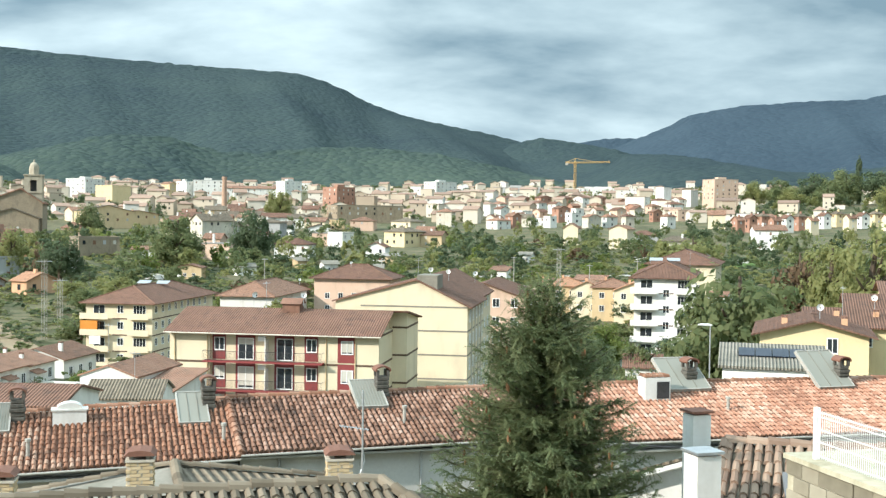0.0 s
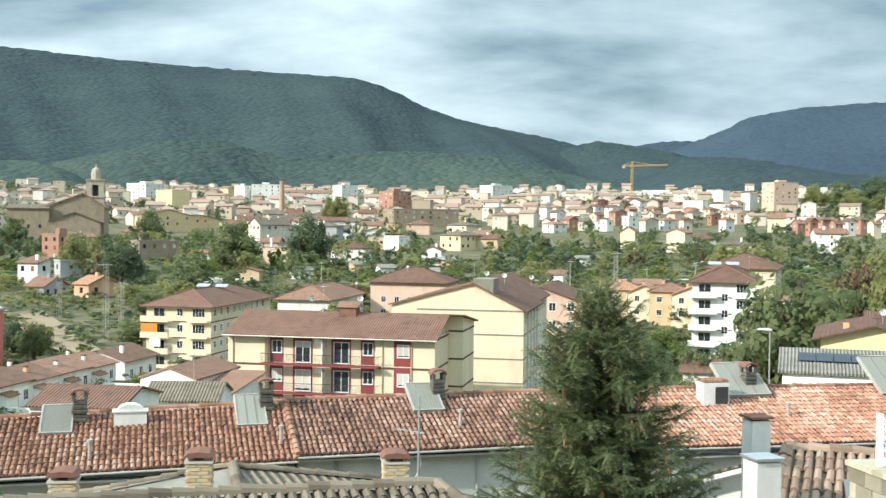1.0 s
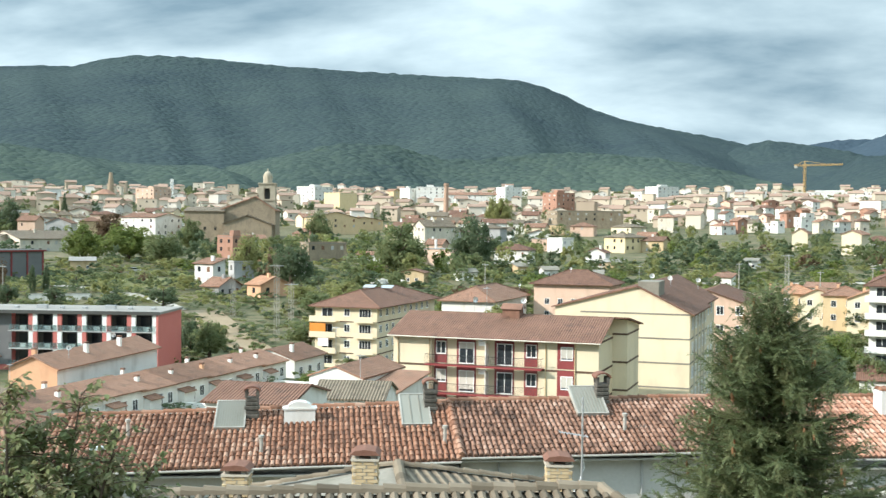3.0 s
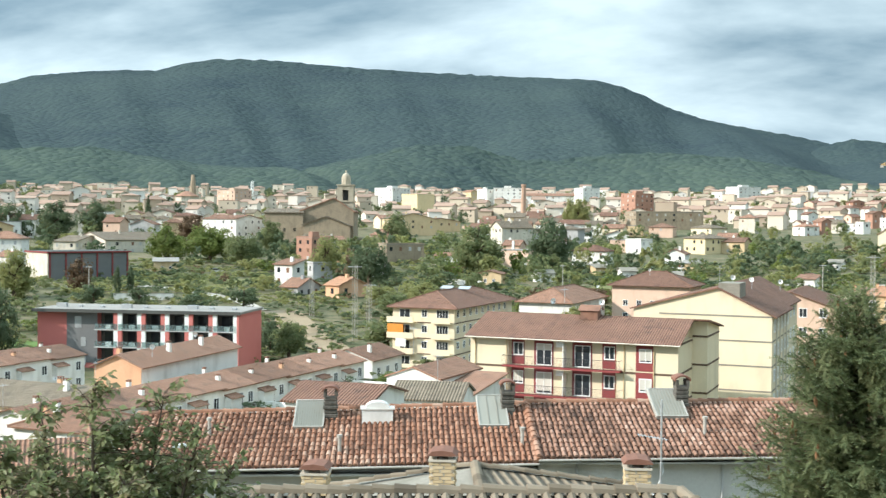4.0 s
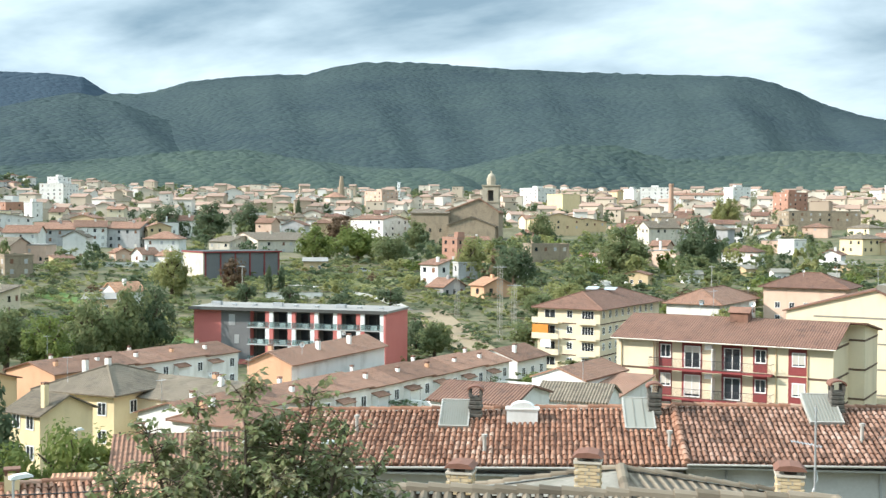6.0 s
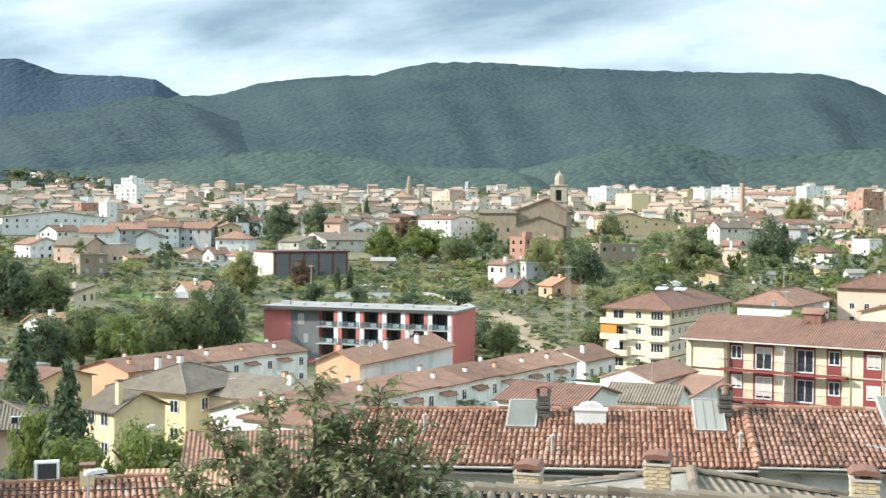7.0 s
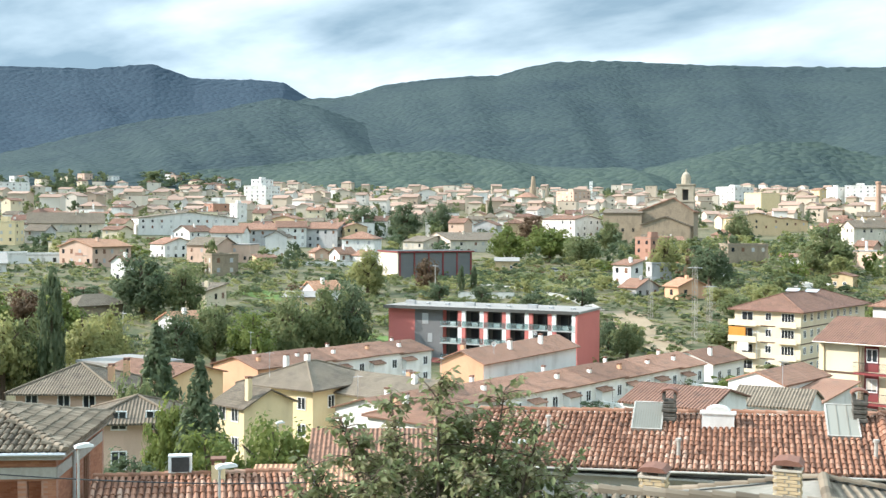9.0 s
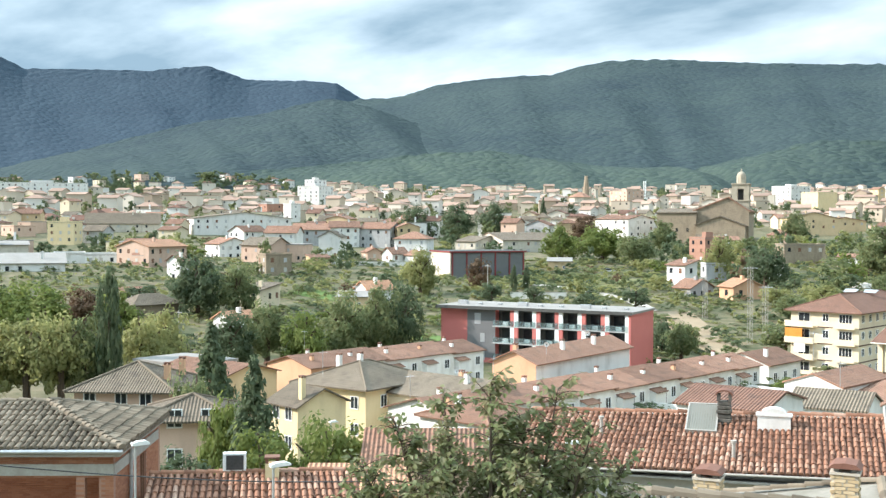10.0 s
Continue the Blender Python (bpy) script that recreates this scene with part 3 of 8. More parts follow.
def roof_planes(bm, w, d, h, rise, kind, over=0.45, thick=0.14):
    o = over
    if kind == "flat":
        box(bm, -0.12, w + 0.12, -0.12, d + 0.12, h, h + 0.35)
        return
    if kind == "gable_x":
        k = rise / (d / 2)
        for s in (0, 1):
            y0, y1 = (-o, d / 2) if s == 0 else (d + o, d / 2)
            c = [(-o, y0, h - k * o), (w + o, y0, h - k * o), (w + o, y1, h + rise), (-o, y1, h + rise)]
            if s:
                c = [c[1], c[0], c[3], c[2]]
            slab(bm, [Vector(v) + Vector((0, 0, thick)) for v in c], thick)
    elif kind == "gable_y":
        k = rise / (w / 2)
        for s in (0, 1):
            x0, x1 = (-o, w / 2) if s == 0 else (w + o, w / 2)
            c = [(x0, d + o, h - k * o), (x0, -o, h - k * o), (x1, -o, h + rise), (x1, d + o, h + rise)]
            if s:
                c = [c[1], c[0], c[3], c[2]]
            slab(bm, [Vector(v) + Vector((0, 0, thick)) for v in c], thick)
    elif kind == "shed":
        k = rise / d
        slab(bm, [Vector(v) for v in ((-o, -o, h - k * o + thick), (w + o, -o, h - k * o + thick), (w + o, d + o, h + rise + k * o + thick), (-o, d + o, h + rise + k * o + thick))], thick)
    elif kind == "hip":
        m = min(w, d) / 2
        k = rise / m
        lo = h - k * o + thick
        a, b, c, e = (-o, -o, lo), (w + o, -o, lo), (w + o, d + o, lo), (-o, d + o, lo)
        if w >= d:
            r1, r2 = (m, d / 2, h + rise + thick), (w - m, d / 2, h + rise + thick)
            faces = [(a, b, r2, r1), (b, c, r2), (c, e, r1, r2), (e, a, r1)]
        else:
            r1, r2 = (w / 2, m, h + rise + thick), (w / 2, d - m, h + rise + thick)
            faces = [(a, b, r1), (b, c, r2, r1), (c, e, r2), (e, a, r1, r2)]
        for f in faces:
            slab(bm, f, thick)


def wall_mesh(bm, w, d, h, rise, kind, base=-3.0):
    if kind == "gable_y":
        prism(bm, [(0, base), (w, base), (w, h), (w / 2, h + rise), (0, h)], 0, d)
    elif kind == "gable_x":
        prism(bm, [(0, base), (d, base), (d, h), (d / 2, h + rise), (0, h)], 0, -w, pose(0, 0, 0, 0, 0, 90))
    elif kind == "shed":
        prism(bm, [(0, base), (d, base), (d, h + rise), (0, h)], 0, -w, pose(0, 0, 0, 0, 0, 90))
    else:
        box(bm, 0, w, 0, d, base, h)


def house(m, w, d, h, rise=1.6, kind="gable_x", wall="white", roof="tile_far", label="", name="house", category="house", group="",
          windows=(), win=(1.0, 1.2), over=0.45, chimneys=(), pane="glass", frame_mat="whitepaint", storey=2.8, sill=0.95, shutter=0.0, base=-3.0):
    """A house whose base's front left corner is at m. windows: (face, storeys from the ground counted, centres along the wall)."""
    t = thing(name, m, label, category, group)
    bm = bmesh.new(); wall_mesh(bm, w, d, h, rise, kind, base); part("wall", bm, wall, t)
    bm = bmesh.new(); roof_planes(bm, w, d, h, rise, kind, over); part("roof", bm, roof, t)
    if kind == "hip":
        bm = bmesh.new()
        mm = min(w, d) / 2
        k, o = rise / mm, over
        lo, hi = h - k * o + 0.17, h + rise + 0.17
        ends = ((mm, d / 2, hi), (w - mm, d / 2, hi)) if w >= d else ((w / 2, mm, hi), (w / 2, d - mm, hi))
        near = (ends[0], ends[1], ends[1], ends[0]) if w >= d else (ends[0], ends[0], ends[1], ends[1])
        for c, e in zip(((-o, -o, lo), (w + o, -o, lo), (w + o, d + o, lo), (-o, d + o, lo)), near):
            tube(bm, [c, e], 0.11, 6)
        tube(bm, ends, 0.11, 6)
        part("ridge_cap", bm, roof, t)
    for face, floors, us in windows:
        for f in floors:
            for u in us:
                at = face_pose(face, u, sill + f * storey, w, d)
                add_window(t, at, win[0], win[1], frame_mat, pane, 1, shutter)
    for x, y, ch, mat in chimneys:
        chimney(t, x, y, h + rise * 0.3, ch, mat, top=h + rise)
    return t


def chimney(parent, x, y, z0, up, mat="white", size=0.5, top=0.0):
    bm = bmesh.new()
    z1 = max(z0, top) + up
    box(bm, x - size / 2, x + size / 2, y - size / 2, y + size / 2, z0, z1)
    c = part("chimney", bm, mat, parent)
    bm = bmesh.new()
    for sx in (-1, 1):
        for sy in (-1, 1):
            box(bm, x + sx * size * 0.38 - 0.05, x + sx * size * 0.38 + 0.05, y + sy * size * 0.38 - 0.05, y + sy * size * 0.38 + 0.05, z1, z1 + 0.18)
    box(bm, x - size * 0.56, x + size * 0.56, y - size * 0.56, y + size * 0.56, z1 + 0.18, z1 + 0.24)
    part("cap", bm, "tile_brown", c)
    return c


def from_right(az, dist, rot, w, z=None, back=0.0):
    """The pose of a base whose front right corner lies at az and dist."""
    x, y = polar(az, dist)
    g = ground_z(x, y) if z is None else z
    return pose(x, y, g, 0, 0, rot) @ pose(-w, back, 0)


def from_left(az, dist, rot, z=None):
    x, y = polar(az, dist)
    return pose(x, y, ground_z(x, y) if z is None else z, 0, 0, rot)


# ---- the apartment blocks ----
AXIS = -8.5      # turn of the streets


def balcony(parent, x0, x1, y, z, deep=0.9, slab_mat="maroon"):
    bm = bmesh.new(); box(bm, x0, x1, y - deep, y - 0.003, z - 0.16, z)
    b = part("balcony", bm, slab_mat, parent)
    bm = bmesh.new()
    for xa, xb in ((x0, x1),):
        box(bm, xa, xb, y - deep + 0.02, y - deep + 0.05, z + 0.93, z + 0.97)
        box(bm, xa, xb, y - deep + 0.02, y - deep + 0.05, z + 0.08, z + 0.11)
        n = int((xb - xa) / 0.13)
        for i in range(n + 1):
            x = xa + (xb - xa - 0.016) * i / n
            box(bm, x, x + 0.016, y - deep + 0.027, y - deep + 0.043, z + 0.11, z + 0.93)
        for xs in (xa, xb - 0.03):
            box(bm, xs, xs + 0.03, y - deep + 0.05, y, z + 0.93, z + 0.97)
    part("railing", bm, "darkmetal", b, "thin dark metal railing")
    return b


def apartment_front():
    L, h = 21.1, 12.4
    x, y = polar(-3.1, 112)
    zb = 2.0
    t = thing("apartment_block", pose(x, y, zb, 0, 0, AXIS) @ pose(-L, 0, 0), "cream rendered apartment block with maroon balconies and brown tile roof", "apartment block", "apartment blocks")
    # loggia recess between x = 4.1 and x = 15.2 is 0.45 deep
    bm = bmesh.new(); box(bm, 0, 4.1, 0, 6.8, -4, h); part("wall", bm, "cream", t)
    bm = bmesh.new(); box(bm, 15.2, L, 0, 6.8, -4, h); part("wall", bm, "cream", t)
    bm = bmesh.new(); box(bm, 4.1, 15.2, 0.45, 6.8, -4, h); part("wall", bm, "cream", t)
    bm = bmesh.new()
    prism(bm, [(0, h), (6.8, h), (6.8, h + 1.35), (5.6, h + 1.75), (0, h)], -0.3, -L + 0.3, pose(0, 0, 0, 0, 0, 90))
    part("gable", bm, "cream", t)
    # rear half, wider by a stair bay
    bm = bmesh.new(); box(bm, 1.4, L + 1.5, 6.8, 13.4, -4, h + 0.6); part("wall", bm, "cream", t)
    bm = bmesh.new(); prism(bm, [(6.8, h + 0.6), (13.4, h + 0.6), (13.4, h + 0.7), (6.8, h + 1.7)], -1.4, -L - 1.5, pose(0, 0, 0, 0, 0, 90)); part("gable", bm, "cream", t)
    bm = bmesh.new()
    slab(bm, [Vector(c) for c in ((-0.35, -0.75, h - 0.23 + 0.16), (L + 0.35, -0.75, h - 0.23 + 0.16), (L + 0.35, 5.6, h + 1.75 + 0.16), (-0.35, 5.6, h + 1.75 + 0.16))], 0.16)
    part("roof", bm, "tile_brown", t)
    bm = bmesh.new()
    slab(bm, [Vector(c) for c in ((L + 1.9, 13.9, h + 0.75), (1.2, 13.9, h + 0.75), (1.2, 5.6, h + 1.93), (L + 1.9, 5.6, h + 1.93))], 0.16)
    part("roof", bm, "tile_brown", t)
    bm = bmesh.new(); box(bm, 10.2, 12.0, 4.4, 6.0, h + 1.0, h + 2.45); prism(bm, [(4.2, h + 2.45), (6.2, h + 2.45), (5.2, h + 3.0)], -10.0, -12.2, pose(0, 0, 0, 0, 0, 90)); part("roof_hatch", bm, "tile_brown", t)
    # gutter and downpipes
    bm = bmesh.new(); tube(bm, [(-0.35, -0.82, h - 0.2), (L + 0.35, -0.82, h - 0.2)], 0.07, 8); part("gutter", bm, "palestone", t)
    for px_ in (0.55, 3.9, L - 2.3, L - 5.2):
        bm = bmesh.new(); tube(bm, [(px_, -0.07, h - 0.3), (px_, -0.07, -2)], 0.06, 8); part("downpipe", bm, "ochre", t)
    # dark floor bands round the walls
    for f in range(1, 5):
        z = h - 0.12 - (f - 1) * 2.83
        bm = bmesh.new()
        box(bm, -0.03, 4.1, -0.03, -0.002, z - 0.2, z)
        part("floor_band", bm, "band", t)
        bm = bmesh.new()
        box(bm, 15.2, L + 0.03, -0.03, -0.002, z - 0.2, z)
        box(bm, L + 0.002, L + 0.03, 0.0, 6.8, z - 0.2, z)
        part("floor_band", bm, "band", t)
        bm = bmesh.new()
        box(bm, L + 0.002, L + 1.5, 6.77, 6.798, z + 0.15, z + 0.35)
        box(bm, L + 1.502, L + 1.53, 6.77, 13.4, z + 0.15, z + 0.35)
        part("floor_band", bm, "band", t)
    # balconies, doors and windows, floor by floor
    for f in range(4):
        z = h - 2.85 - f * 2.83
        balcony(t, 3.7, 15.7, 0.0, z, 0.95)
        for i, (u, kind) in enumerate(((4.95, "w"), (7.65, "d"), (11.6, "d"), (14.3, "w"))):
            wide = 1.25 if kind == "w" else 1.9
            bm = bmesh.new()
            box(bm, u - wide / 2 - 0.05, u + wide / 2 + 0.05, 0.412, 0.448, z + 0.02, z + 2.62)
            part("maroon_panel", bm, "maroon", t, "maroon painted panel round the opening")
            if kind == "w":
                add_window(t, pose(u + 0.05, 0.41, z + 1.0), 0.95, 1.15, bars=1, shutter=(0.0, 0.85, 0.5, 0.0)[(f + i) % 4])
            else:
                add_window(t, pose(u + 0.05, 0.41, z + 0.12), 1.5, 2.0, bars=1, shutter=(0.0, 0.3, 0.0, 0.9)[(f * 2 + i) % 4])
        u = 17.9
        bm = bmesh.new(); box(bm, u - 0.85, u + 0.85, -0.04, -0.004, z + 0.02, z + 2.7); part("maroon_panel", bm, "maroon", t, "maroon painted panel round the opening")
        add_window(t, pose(u + 0.1, -0.042, z + 0.95), 1.1, 1.15, shutter=0.9)
        if f < 2:
            # dividing screen and air conditioner
            bm = bmesh.new(); box(bm, 9.9, 9.98, -0.6, 0.45, z, z + 2.1); part("screen", bm, "white", t)
            bm = bmesh.new(); box(bm, 9.0, 9.75, 0.1, 0.449, z + 1.9, z + 2.4); part("air_conditioner", bm, "whitepaint", t)
    return t


apartment_front()


def apartment_gable():
    w, d, h, zb = 15.6, 33.0, 14.6, 1.2
    x, y = polar(1.25, 134)
    t = thing("apartment_block", pose(x, y, zb, 0, 0, AXIS) @ pose(-w, 0, 0), "tall cream apartment block with a broad blank gable", "apartment block", "apartment blocks")
    rx = 9.6
    bm = bmesh.new(); prism(bm, [(0, -4), (w, -4), (w, h), (rx, h + 2.9), (0, h + 0.4)], 0, 16.0); part("wall", bm, "cream", t)
    bm = bmesh.new(); prism(bm, [(1.5, -4), (w - 0.9, -4), (w - 0.9, h), (rx, h + 2.3), (1.5, h + 0.2)], 16.0, d); part("wall", bm, "cream", t)
    for a, b, xr in ((-0.3, 16.3, w), (16.3, d + 0.3, w - 0.9)):
        bm = bmesh.new()
        slab(bm, [Vector(c) for c in ((xr + 0.5, a, h - 0.1), (xr + 0.5, b, h - 0.1), (rx, b, h + 3.05), (rx, a, h + 3.05))], 0.16)
        part("roof", bm, "tile_brown", t)
        bm = bmesh.new()
        slab(bm, [Vector(c) for c in ((-0.4, b, h + 0.4), (-0.4, a, h + 0.4), (rx, a, h + 3.05), (rx, b, h + 3.05))], 0.16)
        part("roof", bm, "tile_brown", t)
    for f in range(5):
        z = h - 0.05 - f * 2.78
        bm = bmesh.new()
        box(bm, 3.0, w + 0.03, -0.03, -0.002, z - 0.18, z)
        box(bm, w + 0.002, w + 0.03, 0, 16.0, z - 0.18, z)
        part("floor_band", bm, "fibre" if f else "fibre", t)
    for f in range(5):
        z = h - 2.78 * (f + 1) + 0.9
        for u in (2.2, 5.2, 8.4, 11.4, 14.2):
            add_window(t, face_pose("right", u, z, w, d), 1.1, 1.25, shutter=0.5 if (f + int(u)) % 2 else 0.0)
        for u in (18.5, 22, 25.5, 29):
            add_window(t, face_pose("right", u, z, w - 0.9, d), 1.1, 1.25)
    # pilasters on the long side
    for u in (3.6, 6.8, 9.9, 12.8):
        bm = bmesh.new(); box(bm, w, w + 0.16, u - 0.2, u + 0.2, -4, h - 0.4); part("pilaster", bm, "palestone", t)
    bm = bmesh.new(); box(bm, 9.6, 12.0, 0.3, 4.5, h + 1.6, h + 3.5); part("stair_head", bm, "fibre", t)


apartment_gable()

# block further back, whose end wall is salmon
for az, dd, w, d, zt, wall, lab in ((4.2, 176, 13, 20, 13.4, "pinkish", "pale pink apartment block with a brown tile roof"),):
    house(from_right(az, dd, AXIS, w, 1.0), w, d, zt, 2.2, "gable_y", wall, "tile_brown", lab, "apartment_block", "apartment block", "apartment blocks",
          windows=(("front", range(1, 5), (2.2, 5.2, 8.2, 11)), ("right", range(1, 5), (2, 5, 8, 11, 14, 17))))


def balcony_block(az, dist, rot, w, d, h, zb, label, floors, cream="cream"):
    """Hip-roofed block with corner balconies on its short front."""
    m = from_right(az, dist, rot, w, zb)
    side = tuple(1.6 + 3.0 * i for i in range(int((d - 1) / 3.0)))
    t = house(m, w, d, h, 2.3, "hip", cream, "tile_brown", label, "apartment_block", "apartment block", "apartment blocks", over=0.9,
              windows=(("right", range(0, floors), side), ("front", range(0, floors), (w * 0.52,))), base=-6)
    for f in range(floors):
        z = h - 2.8 * (f + 1)
        bm = bmesh.new(); box(bm, -0.6, w * 0.38, -1.3, -0.01, z - 0.15, z); box(bm, -0.6, w * 0.38, -1.3, -1.2, z, z + 0.9)
        part("balcony", bm, cream, t)
        add_window(t, pose(w * 0.2, -0.001, z + 0.1), 2.0, 2.1)
        bm = bmesh.new(); box(bm, w * 0.66, w * 0.97, -1.0, -0.01, z - 0.15, z); box(bm, w * 0.66, w * 0.97, -1.0, -0.92, z, z + 0.9)
        part("balcony", bm, cream, t)
        add_window(t, pose(w * 0.81, -0.001, z + 0.1), 2.2, 2.1, bars=3)
        bm = bmesh.new(); box(bm, w + 0.003, w + 0.04, 0.0, d, z - 0.2, z); box(bm, w * 0.4, w * 0.64, -0.04, -0.003, z - 0.2, z); part("floor_band", bm, "band", t)
    for x in (w * 0.3, w * 0.6):
        bm = bmesh.new(); tilt = pose(x, d * 0.55, h + 2.5, 20); box(bm, -1.2, 1.2, -0.7, 0.7, 0, 0.1, tilt); box(bm, -1.1, -1.0, -0.6, 0.6, -0.5, 0, tilt); part("solar_heater", bm, "metal", t)
    return t


b = balcony_block(-14.0, 205, AXIS, 12.0, 30.0, 11.2, 0.8, "cream apartment block with corner balconies and brown hip roof", 4)
bm = bmesh.new(); box(bm, -0.5, 2.6, -1.25, -1.18, 6.5, 8.0); part("awning", bm, "orange", b, "orange awning over a balcony")
bm = bmesh.new(); box(bm, 1.2, 3.2, -1.36, -1.32, 4.0, 5.4); part("laundry", bm, "whitepaint", b, "white sheets hung to dry")
balcony_block(12.3, 205, AXIS - 4, 10.5, 26.0, 15.6, 1.4, "white apartment block with shallow hip roof", 5, "white")

# hip houses behind the white block
house(from_right(-8.3, 236, AXIS, 11, 3.0), 11, 26, 8.5, 2.4, "hip", "white", "tile_far", "long white house with red hip roof", windows=(("right", (0, 1), (2, 5, 8, 11, 14, 17, 20, 23)), ("front", (0, 1), (2.5, 5.5, 8.5))), over=0.8)
house(from_right(-2.6, 255, AXIS, 17, 6.0), 17, 13, 8.4, 2.6, "hip", "pinkish", "tile_brown", "brown brick house with a broad hip roof", windows=(("front", (0, 1), (3, 6, 9, 13)), ("right", (0, 1), (3, 6, 9))), over=0.9)


# ---- the red block ----
def red_block():
    L, dep, h, zb = 36.7, 11.5, 11.5, -0.4
    t = thing("red_building", from_right(-24.4, 200, 6.5, L, zb), "red and grey modern block with glazed balconies", "apartment block")
    bm = bmesh.new(); box(bm, 0, 11.0, 0, dep, -3, h); part("wall", bm, "redpanel", t, "red panel facade")
    bm = bmesh.new(); box(bm, L - 0.35, L, -1.4, dep, -3, h); part("wall", bm, "redpanel", t, "red panel facade")
    bm = bmesh.new(); box(bm, 11.0, L - 0.35, 1.5, dep, -3, h); part("wall", bm, "darkpanel", t)
    bm = bmesh.new(); box(bm, 5.4, 11.0, -0.08, -0.002, 2.6, h - 0.1); part("cladding", bm, "greypanel", t, "grey metal cladding")
    for x, z0, z1 in ((6.9, 7.4, 10.8), (8.0, 4.2, 7.2), (8.0, 1.0, 4.0), (7.2, 7.4, 10.8)):
        bm = bmesh.new(); box(bm, x, x + 0.9, -0.12, -0.082, z0 + 1.2, z1 - 0.2); part("cladding_panel", bm, "metal", t)
    bm = bmesh.new(); box(bm, -0.3, L + 0.3, -1.6, dep + 0.3, h, h + 0.4); part("roof", bm, "roof_flat", t)
    bm = bmesh.new(); box(bm, -0.32, L + 0.32, -1.64, -1.6, h - 0.12, h + 0.45); part("parapet", bm, "darkpanel", t)
    for i in range(9):
        bm = bmesh.new(); x = 2 + i * 4.0
        box(bm, x, x + (0.7 if i % 3 else 1.8), 3, 3.8, h + 0.4, h + 0.75 + 0.35 * (i % 3 == 0)); part("roof_vent", bm, "metal", t)
    n = 6
    bw = (L - 0.35 - 11.0) / n
    for f in range(4):
        z = h - 3.0 * (f + 1)
        bm = bmesh.new(); box(bm, 11.0, L - 0.35, -1.4, 1.5, z - 0.14, z); part("balcony_slab", bm, "grey", t)
        for i in range(n):
            x = 11.0 + i * bw
            bm = bmesh.new(); box(bm, x + 0.1, x + bw - 0.1, -1.38, -1.34, z + 0.05, z + 1.0); part("balustrade", bm, "balustrade", t, "greenish glass balustrade")
            add_window(t, pose(x + bw * 0.5, 1.49, z + 0.1), bw * 0.7, 2.3, "darkpanel", "glass", 1)
            if i:
                first, second = (("red_pier", "redpanel"), ("white_pier", "whitepaint")) if (i + f) % 2 else (("white_pier", "whitepaint"), ("red_pier", "redpanel"))
                bm = bmesh.new(); box(bm, x - 0.75, x, -1.32, -0.9, z + 0.001, z + 2.85); part(first[0], bm, first[1], t)
                bm = bmesh.new(); box(bm, x + 0.002, x + 0.72, -1.32, -0.9, z + 0.001, z + 2.85); part(second[0], bm, second[1], t)
            bm = bmesh.new(); box(bm, x + bw * 0.4, x + bw * 0.62, -0.6, -0.2, z + 0.01, z + 0.75); part("balcony_table", bm, "whitepaint", t)
    bm = bmesh.new(); box(bm, L - 1.0, L - 0.36, -1.36, -0.5, -2, h - 0.2); part("white_pier", bm, "whitepaint", t)


red_block()


# ---- terraced rows ----
def row(az, dist, n, unit, w, h, zb, label, side="right", end="white", step=0.0, roof="tile_far", rot=AXIS, floors=(0, 1)):
    """n row houses one behind the other along the street, seen from their right; each is a thing."""
    base = from_left(az, dist, rot, zb)
    for i in range(n):
        m = base @ pose(0, i * unit, step * i)
        t = house(m, w, unit - 0.01, h + (0.12 if i % 2 else 0), 1.25, "gable_y", end if i == 0 else "white", roof, label, "row_house", "row house", "row houses", over=0.35,
                  windows=(("right", floors, (1.2, unit - 1.4)),), win=(0.95, 1.2), storey=2.4)
        bm = bmesh.new(); box(bm, w + 0.002, w + 0.05, unit * 0.5 - 0.5, unit * 0.5 + 0.5, 0.1, 2.2); part("door", bm, "woodshutter" if i % 2 else "greypanel", t)
        bm = bmesh.new(); box(bm, w, w + 0.9, 0.3, unit * 0.36, -1, h - 0.9); part("porch", bm, "white", t)
        bm = bmesh.new(); slab(bm, [Vector(c) for c in ((w + 1.15, 0.15, h - 0.95), (w + 1.15, unit * 0.36 + 0.15, h - 0.95), (w - 0.02, unit * 0.36 + 0.15, h - 0.55), (w - 0.02, 0.15, h - 0.55))], 0.1); part("porch_roof", bm, roof, t)
        chimney(t, w * 0.75, unit * 0.3, h, 0.55, "white" if i % 3 else "salmon", 0.45, h + 0.7)
        if i % 2 == 0:
            chimney(t, w * 0.3, unit * 0.7, h, 0.5, "white", 0.4, h + 1.0)


row(-36.4, 117, 9, 7.0, 8.5, 3.0, 3.8, "white row house with a terracotta roof and small porch", floors=(0,))
